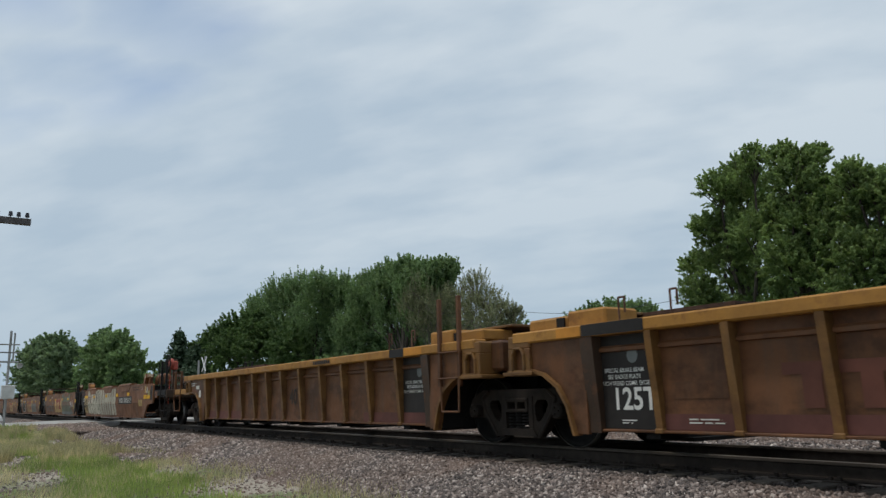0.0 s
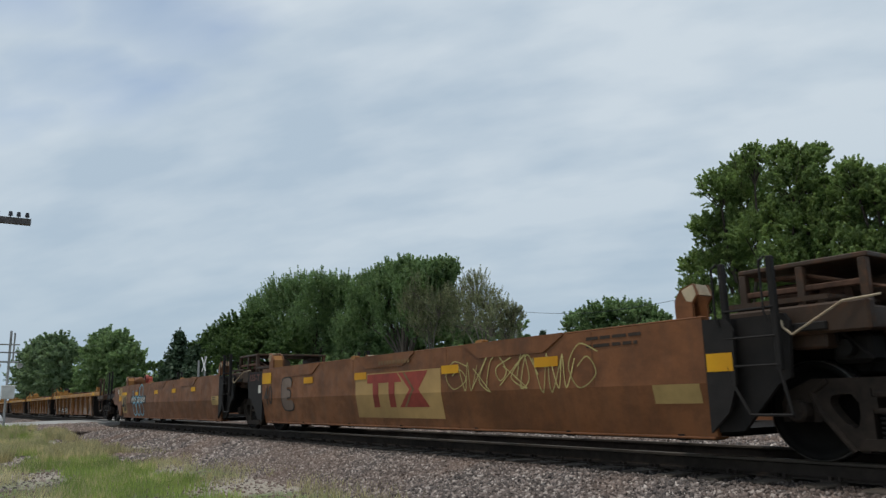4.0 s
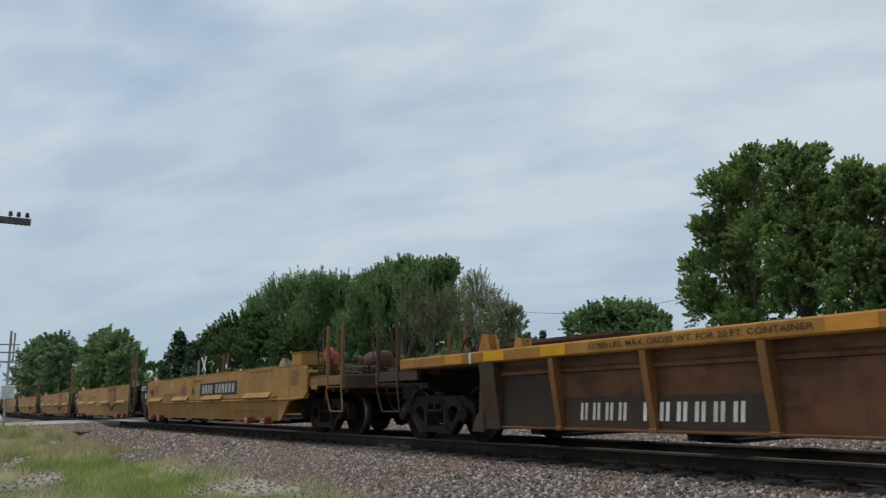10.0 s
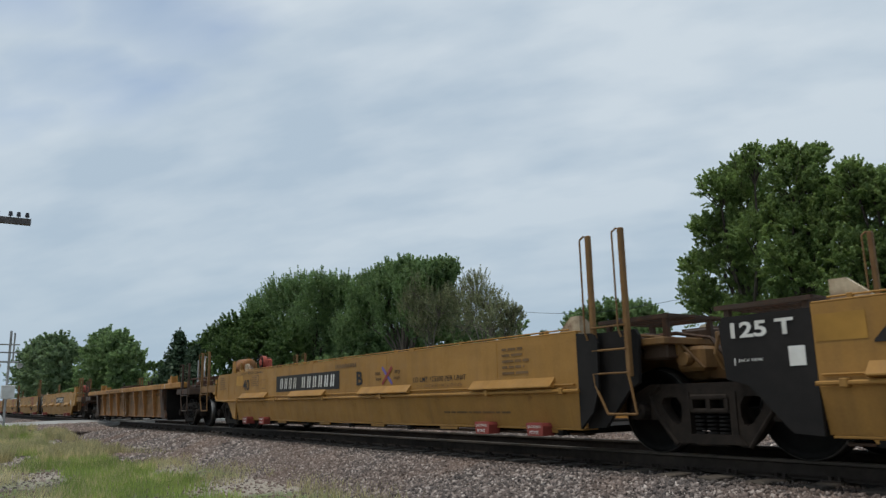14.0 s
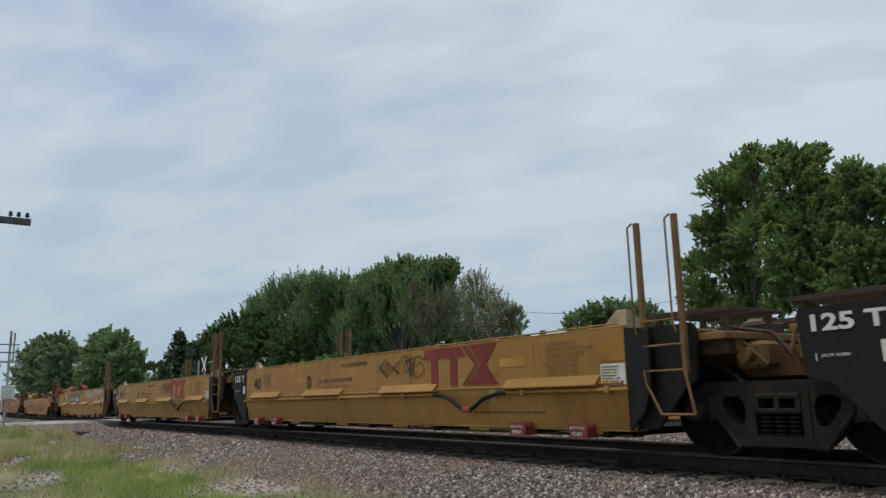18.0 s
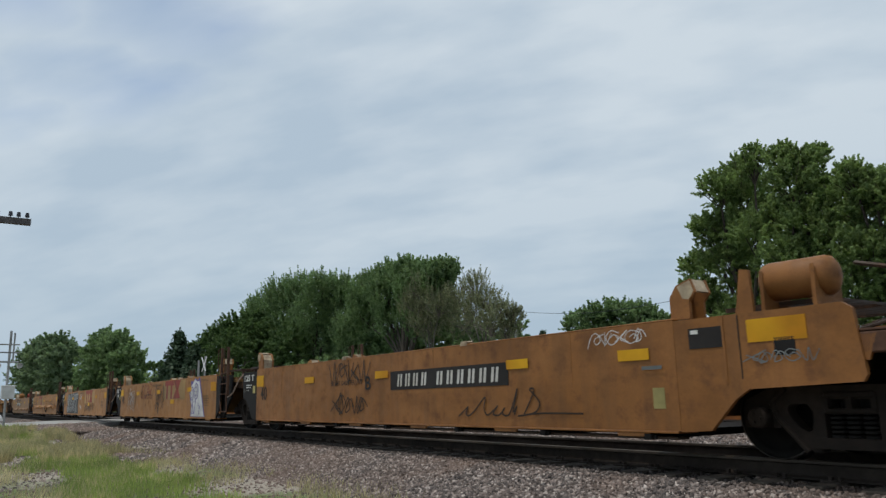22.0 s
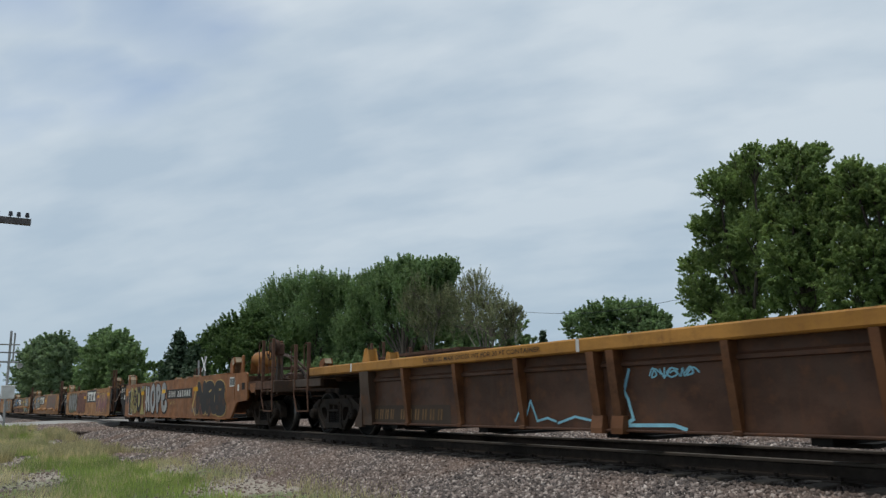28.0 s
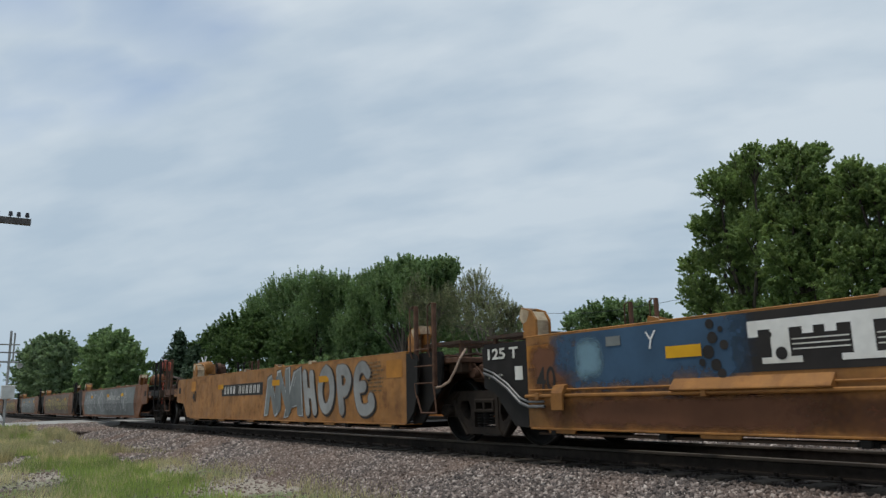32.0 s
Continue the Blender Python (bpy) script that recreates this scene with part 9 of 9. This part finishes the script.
    for x, z, r in ((-3.30, 1.36, 0.05), (-3.28, 1.22, 0.06), (-3.34, 1.08, 0.07), (-3.26, 0.95, 0.06), (-3.18, 1.30, 0.03), (-3.15, 1.14, 0.05), (-3.20, 0.86, 0.05), (-3.42, 0.98, 0.04), (-2.55, 1.02, 0.06), (-2.66, 1.2, 0.03)):
        disc(s, x, z, r, r, M["ink"], "graffiti_dot", 0.0125, 14)
    s.fat("graffiti_line", [[(-4.12, 1.34), (-4.06, 1.26), (-4.0, 1.35)], [(-4.06, 1.26), (-4.08, 1.17)]], 0.011, M["chalk"], 0.0145)
    s.rect("data_plate", -4.72, -4.50, 1.23, 1.34, M["slate"], 0.0145)
    s.rect("paint_cloud", -0.95, 1.55, 0.72, 1.42, M["rosemist"], 0.0062)
    for q in ([(-0.45, 1.34), (-0.5, 0.95), (-0.3, 0.82), (-0.05, 0.95), (-0.1, 1.38), (0.02, 1.2), (0.08, 1.38)], [(0.55, 1.30), (0.40, 1.38), (0.22, 1.28), (0.30, 1.12), (0.52, 1.02), (0.44, 0.84), (0.20, 0.86)], [(-0.75, 0.85), (-0.55, 1.30), (-0.35, 1.05)], [(0.75, 1.1), (1.0, 1.36), (1.25, 1.30)]):
        s.fat("graffiti_line", [curve(q, 4)], 0.045, M["oliveg"], 0.0115)
        s.fat("graffiti_line", [curve(q, 4)], 0.009, M["cream"], 0.0145)
    s.fat("graffiti_blot", [[(0.35, 0.92), (0.45, 0.70)]], 0.09, M["ink"], 0.0125)
    cross = [[(1.62, 1.32), (1.42, 1.0), (1.30, 0.90)], [(1.18, 1.16), (1.86, 1.12)], [(1.36, 0.92), (2.0, 0.62), (2.55, 0.44)], [(2.62, 0.66), (2.58, 0.44)]]
    s.fat("graffiti_outline", cross, 0.115, M["ink"], 0.0102, None, (0.03, -0.01))
    s.fat("graffiti_cross", cross, 0.088, M["strawp"], 0.0142)
    s.text("UC.IRD", 2.08, 0.42, 0.10, M["ink"], 0.46, 0.018, 0.004, 0.1)
    s.text("HM.IPC.", 5.35, 0.42, 0.12, M["chalk"], 0.5, 0.009, 0.004, 0.1)
    s.rect("paint_cloud", 1.7, 5.5, 0.27, 1.25, M["olivemist"], 0.006)
    bubble_word(s, "HOPE", 2.60, 4.68, 0.36, 1.42, M["grey"], M["ink"], 13, 0.105, M["teal"], 0.86)
    s.text("4", 4.34, 1.14, 0.14, M["ink"], 0.09, 0.022)
    s.text("C", 2.30, 0.95, 0.2, M["ink"], 0.14, 0.0205)
    s = Side(u[4])
    patches(s, (-3.6, 0.3, 2.8))
    number_panel(s, -3.3, -0.3, 0.86, 1.15, M["ink"])
    bubble_word(s, "HOPE", 2.0, 5.0, 0.36, 1.40, M["grey"], M["soft"], 14, 0.10, None, None, M["ink"], 0.02)
    wild_piece(s, 0.0, 1.9, 0.38, 1.38, M["slate"], M["silver"], M["ink"], 84, 3)


marks_orange()


def marks_ribbed():
    for i, root in enumerate(TRAIN["ribs"]):
        w, c = Side(root, -1.36), Side(root, -1.525)
        w.rect("soot_panel", -5.7, -4.56, 0.30, 1.10, M["sooty"], 0.004)
        w.rect("soot_panel", 4.66, 5.7, 0.30, 1.10, M["sooty"], 0.004)
        if i < 4:
            w.text("125-T", -5.46, 0.45, 0.15, M["white"], 0.6)
        if i in (0, 4):
            w.rect("number_panel", -4.44, -1.62, 0.31, 0.66, M["sooty"], 0.004)
            number_panel(w, -4.35, -1.70, 0.33, 0.64, None)
        if i == 0:
            w.rect("paint_patch", -1.4, 1.6, 0.31, 0.60, M["brown"], 0.004)
            w.flat("primer_patch", [[(3.24, 0.30), (4.46, 0.30), (4.50, 0.42), (4.38, 0.54), (4.28, 0.60), (3.9, 0.62), (3.5, 0.60), (3.28, 0.66)]], M["soft"], 0.004)
            w.flat("scrape", [[(4.85, 0.30), (5.42, 0.30), (5.34, 0.40), (5.26, 0.38), (5.20, 0.50), (5.12, 0.44), (5.04, 0.52), (4.96, 0.40)]], M["soft"], 0.007)
        if i in (1, 2, 3):
            w.rect("paint_patch", 0.30, 3.06, 0.32, 0.90, M["olive"], 0.004)
            w.emblem(1.05, 2.7, 0.40, 0.82, M["faintred"], M["faint"])
            w.text("40", -4.02, 0.48, 0.38, M["sooty"], 0.44)
        elif i == 0:
            w.text("40", 1.0, 0.47, 0.34, M["sooty"], 0.42)
        c.text("52,900 LBS. MAX. GROSS WT. FOR 20 FT. CONTAINER", -3.80, 1.205, 0.075, M["ink"], 2.8, bold=0.004)
        for x, k in ((-5.87, "patch"), (-4.66, "patch"), (-6.85, "orangep"), (3.0, "patchdull"), (5.0, "orangep"), (6.5, "patch"), (-0.9, "orangep")):
            c.rect("chord_patch", x, x + 0.46, 1.18, 1.31, M[k])
        for x in (-6.2, 6.2):
            c.rect("white_tick", x - 0.02, x + 0.03, 1.165, 1.325, M["chalk"])
        if i < 4:
            scrawl(w, -5.6 if i % 2 else -1.3, -4.8 if i % 2 else -0.4, 0.6, 0.98, M["slate"], 90 + i, 5, 0.02)
        w.rect("rust_patch", 4.95, 5.5, 0.55, 0.86, M["dirty"], 0.0065)
        scrawl(w, 4.85, 5.6, 0.88, 1.02, M["slate"], 150 + i, 5, 0.016)
        if i == 1:
            scrawl(c, -1.0, 1.2, 1.19, 1.30, M["ink"], 96, 9, 0.02)
        if i == 2:
            scrawl(w, -2.9, -1.8, 0.4, 0.7, M["cream"], 97, 5, 0.02)
    for key in ("rib_one", "rib_two", "rib_three"):
        root = TRAIN[key][0]
        c, w = Side(root, -1.525), Side(root, -1.36)
        c.text("52,900 LBS MAX GROSS WT FOR 20 FT CONTAINER", -3.80, 1.235, 0.075, M["ink"], 2.8, bold=0.004)
        for x in (-0.33, 6.3, -6.3):
            c.rect("white_tick", x - 0.025, x + 0.03, 1.195, 1.355, M["chalk"])
    w = Side(TRAIN["rib_three"][0], -1.36)
    number_panel(w, -5.85, -3.35, 0.30, 0.56, None, "faint", 0.38)
    w.stroke([(-1.75, 0.36), (-1.66, 0.48), (-1.55, 0.36), (-1.42, 0.62), (-1.30, 0.36), (-1.10, 0.40), (-0.95, 0.36)], 0.03, M["sky"], "graffiti_line", 0.012)
    w.stroke([(-0.9, 0.34), (-0.6, 0.42), (-0.2, 0.36)], 0.03, M["sky"], "graffiti_line", 0.012)
    w.stroke([(0.05, 1.05), (0.28, 0.62), (0.34, 0.40), (0.2, 0.33), (0.9, 0.34), (1.05, 0.30)], 0.04, M["sky"], "graffiti_line", 0.012)
    w.stroke([(0.32, 0.95), (0.22, 0.70)], 0.04, M["sky"], "graffiti_line", 0.012)
    scrawl(w, 0.65, 1.25, 0.84, 0.96, M["sky"], 99, 4, 0.03)
    w.rect("number_ground", -5.9, -3.3, 0.28, 0.58, M["sooty"], 0.004)
    u = TRAIN["lead"]
    for i, root in enumerate(u):
        w, c = Side(root, -1.36), Side(root, -1.525)
        a, b = (-5.78, -4.86) if i == 0 else (4.86, 5.80)
        w.rect("black_panel", a, b, 0.29, 1.36, M["ink"], 0.005, "black end panel with white stencils")
        c.rect("black_chord_panel", *((-5.86, -4.89) if i == 0 else (4.72, 5.18)), 1.375, 1.515, M["ink"])
        c.rect("orange_chord_patch", *((-6.3, -5.88) if i == 0 else (5.2, 5.75)), 1.385, 1.505, M["orangep"])
        c.bars(1.6, 2.4, 1.41, 1.48, 9, M["ink"])
        w.rect("maroon_band", -5.6, 4.8, 0.29, 0.46, M["maroon"], 0.004) if i == 0 else w.rect("maroon_band", 3.5, 5.9, 0.29, 0.46, M["maroon"], 0.0085)
        for k, row in enumerate(("SPECIAL BRAKE BEAM", "SEE BADGE PLATE", "2 INCH TREAD COMP. SHOES")):
            w.text(row, a + 0.42 - 0.0165 * len(row), 0.93 - 0.075 * k, 0.05, M["white"], 0.033 * len(row), bold=0.006)
        disc(w, (a + b) / 2 + 0.1, 1.12, 0.08, 0.09, M["slate"], "round_stencil", 0.009)
        w.lines(a + 0.35, b - 0.35, 0.34, 0.40, 2, M["white"], i + 2)
        if i == 0:
            w.text("125T", -5.50, 0.50, 0.26, M["white"], 0.60, 0.012, 0.02)
            w.emblem(-3.4, -1.5, 0.52, 0.94, M["faintred"], M["faint"])
            w.lines(-4.5, -4.0, 0.35, 0.42, 2, M["white"], 7)
            w.rect("data_plate", -4.65, -4.0, 0.62, 0.80, M["dirty"], 0.006)
        else:
            w.text("40", 0.05, 0.62, 0.34, M["sooty"], 0.4)
            ap = Side(root, -1.47)
            ap.rect("sticker", -6.72, -6.42, 1.10, 1.20, M["paper"], 0.005)
            ap.rect("sticker", -6.44, -6.24, 0.86, 1.06, M["paper"], 0.005)
            ap.lines(-7.3, -6.6, 1.18, 1.30, 2, M["paper"], 12)
            w.rect("data_plate", -5.35, -5.0, 0.72, 0.88, M["dirty"], 0.006)
            w.rect("maroon_band", -5.7, -3.0, 0.29, 0.48, M["maroon"], 0.0085)
            w.lines(-5.2, -4.7, 0.36, 0.43, 2, M["white"], 13)
            w.stroke([(5.62, 1.25), (5.70, 0.98), (5.74, 1.15), (5.84, 0.98), (5.88, 1.25)], 0.025, M["chalk"], "graffiti_line", 0.013)


marks_ribbed()


def marks_rest():
    root = TRAIN["single"][0]
    sd = Side(root, -1.525, 0.82, -1.44, 0.25)
    number_panel(sd, -4.66, -2.05, 0.82, 1.06, M["ink"])
    sd.emblem(2.06, 4.05, 0.46, 1.06, M["red"], M["faint"])
    # Orange band below the crease, left open around the emblem.
    sd.rect("lower_grime", -6.1, 1.9, 0.27, 0.815, M["orange"], 0.004)
    sd.rect("lower_grime", 4.3, 6.1, 0.27, 0.815, M["orange"], 0.004)
    sd.text("40", -6.1, 0.52, 0.38, M["ink"], 0.46)
    sd.text("L 61.5", 4.24, 0.97, 0.08, M["sooty"], 0.3, bold=0.004)
    sd.text("GWF10F", 4.24, 0.85, 0.08, M["sooty"], 0.36, bold=0.004)
    sd.rect("dark_plate", 5.9, 6.13, 0.55, 0.80, M["ink"], 0.008)
    sd.stroke([(5.45, 0.66), (5.74, 0.66), (5.74, 0.80), (5.45, 0.80), (5.45, 0.66)], 0.014, M["faint"], "plate_outline", 0.009)
    sd.stroke([(-1.6, 1.1), (-1.3, 0.95), (0.6, 0.95), (0.9, 1.12)], 0.03, M["faint"], "pocket_edge", 0.009)
    sd.rect("orange_chord_patch", 3.2, 3.6, 1.14, 1.24, M["orangep"])
    sd.text("52,600 LBS MAX GROSS WT FOR 20 FT CONTAINERS", -6.0, 1.15, 0.07, M["faint"], 2.4, bold=0.004)
    for i, root in enumerate(TRAIN["tail"]):
        sd = Side(root, -1.525, 0.77, -1.42, 0.24)
        sd.flat("paint_ground", [[(-5.6, 0.3), (5.4 - i, 0.3), (5.8 - i, 1.38), (-5.2, 1.38)]], M["slate"] if i % 2 == 0 else M["soft"], 0.006)
        patches(sd, (-3.5, 0.4, 3.3))
        scrawl(sd, -5.0, 4.5, 0.4, 1.3, M["lemon"] if i % 2 else M["silver"], 110 + i, 10, 0.07)
        if i == 0:
            number_panel(sd, 0.2, 3.2, 0.86, 1.15, M["ink"])


marks_rest()


# ---- movement ----
def spin(axle, u, wr):
    """Roll a wheel set while its truck passes the open stretch of track."""
    x, _, z = axle.location
    t0, t1 = max(0.0, (-32 - u) / SPEED), min(32.0, (4 - u) / SPEED)
    rows = [(0, pose(x, 0, z))] if t0 > 0 else []
    if t1 > t0:
        step = radians(80) * wr / SPEED
        for k in range(int((t1 - t0) / step) + 1):
            rows.append((t0 + k * step, pose(x, 0, z, 0, 80.0 * k, 0)))
    if len(rows) > 1:
        if rows[-1][0] < 32:
            rows.append((32, rows[-1][1]))
        walk(axle, rows)


def motions():
    for root, u in CARS:
        walk(root, [(0, pose(u, TRACK_Y, 0)), (32, pose(u + SPEED * 32, TRACK_Y, 0))])
    for root, u, src in TRUCKS:
        walk(root, [(0, pose(u, TRACK_Y, 0)), (32, pose(u + SPEED * 32, TRACK_Y, 0))])
        for axle in root.children:
            if axle.name.startswith("axle"):
                spin(axle, u, axle.location.z)


motions()
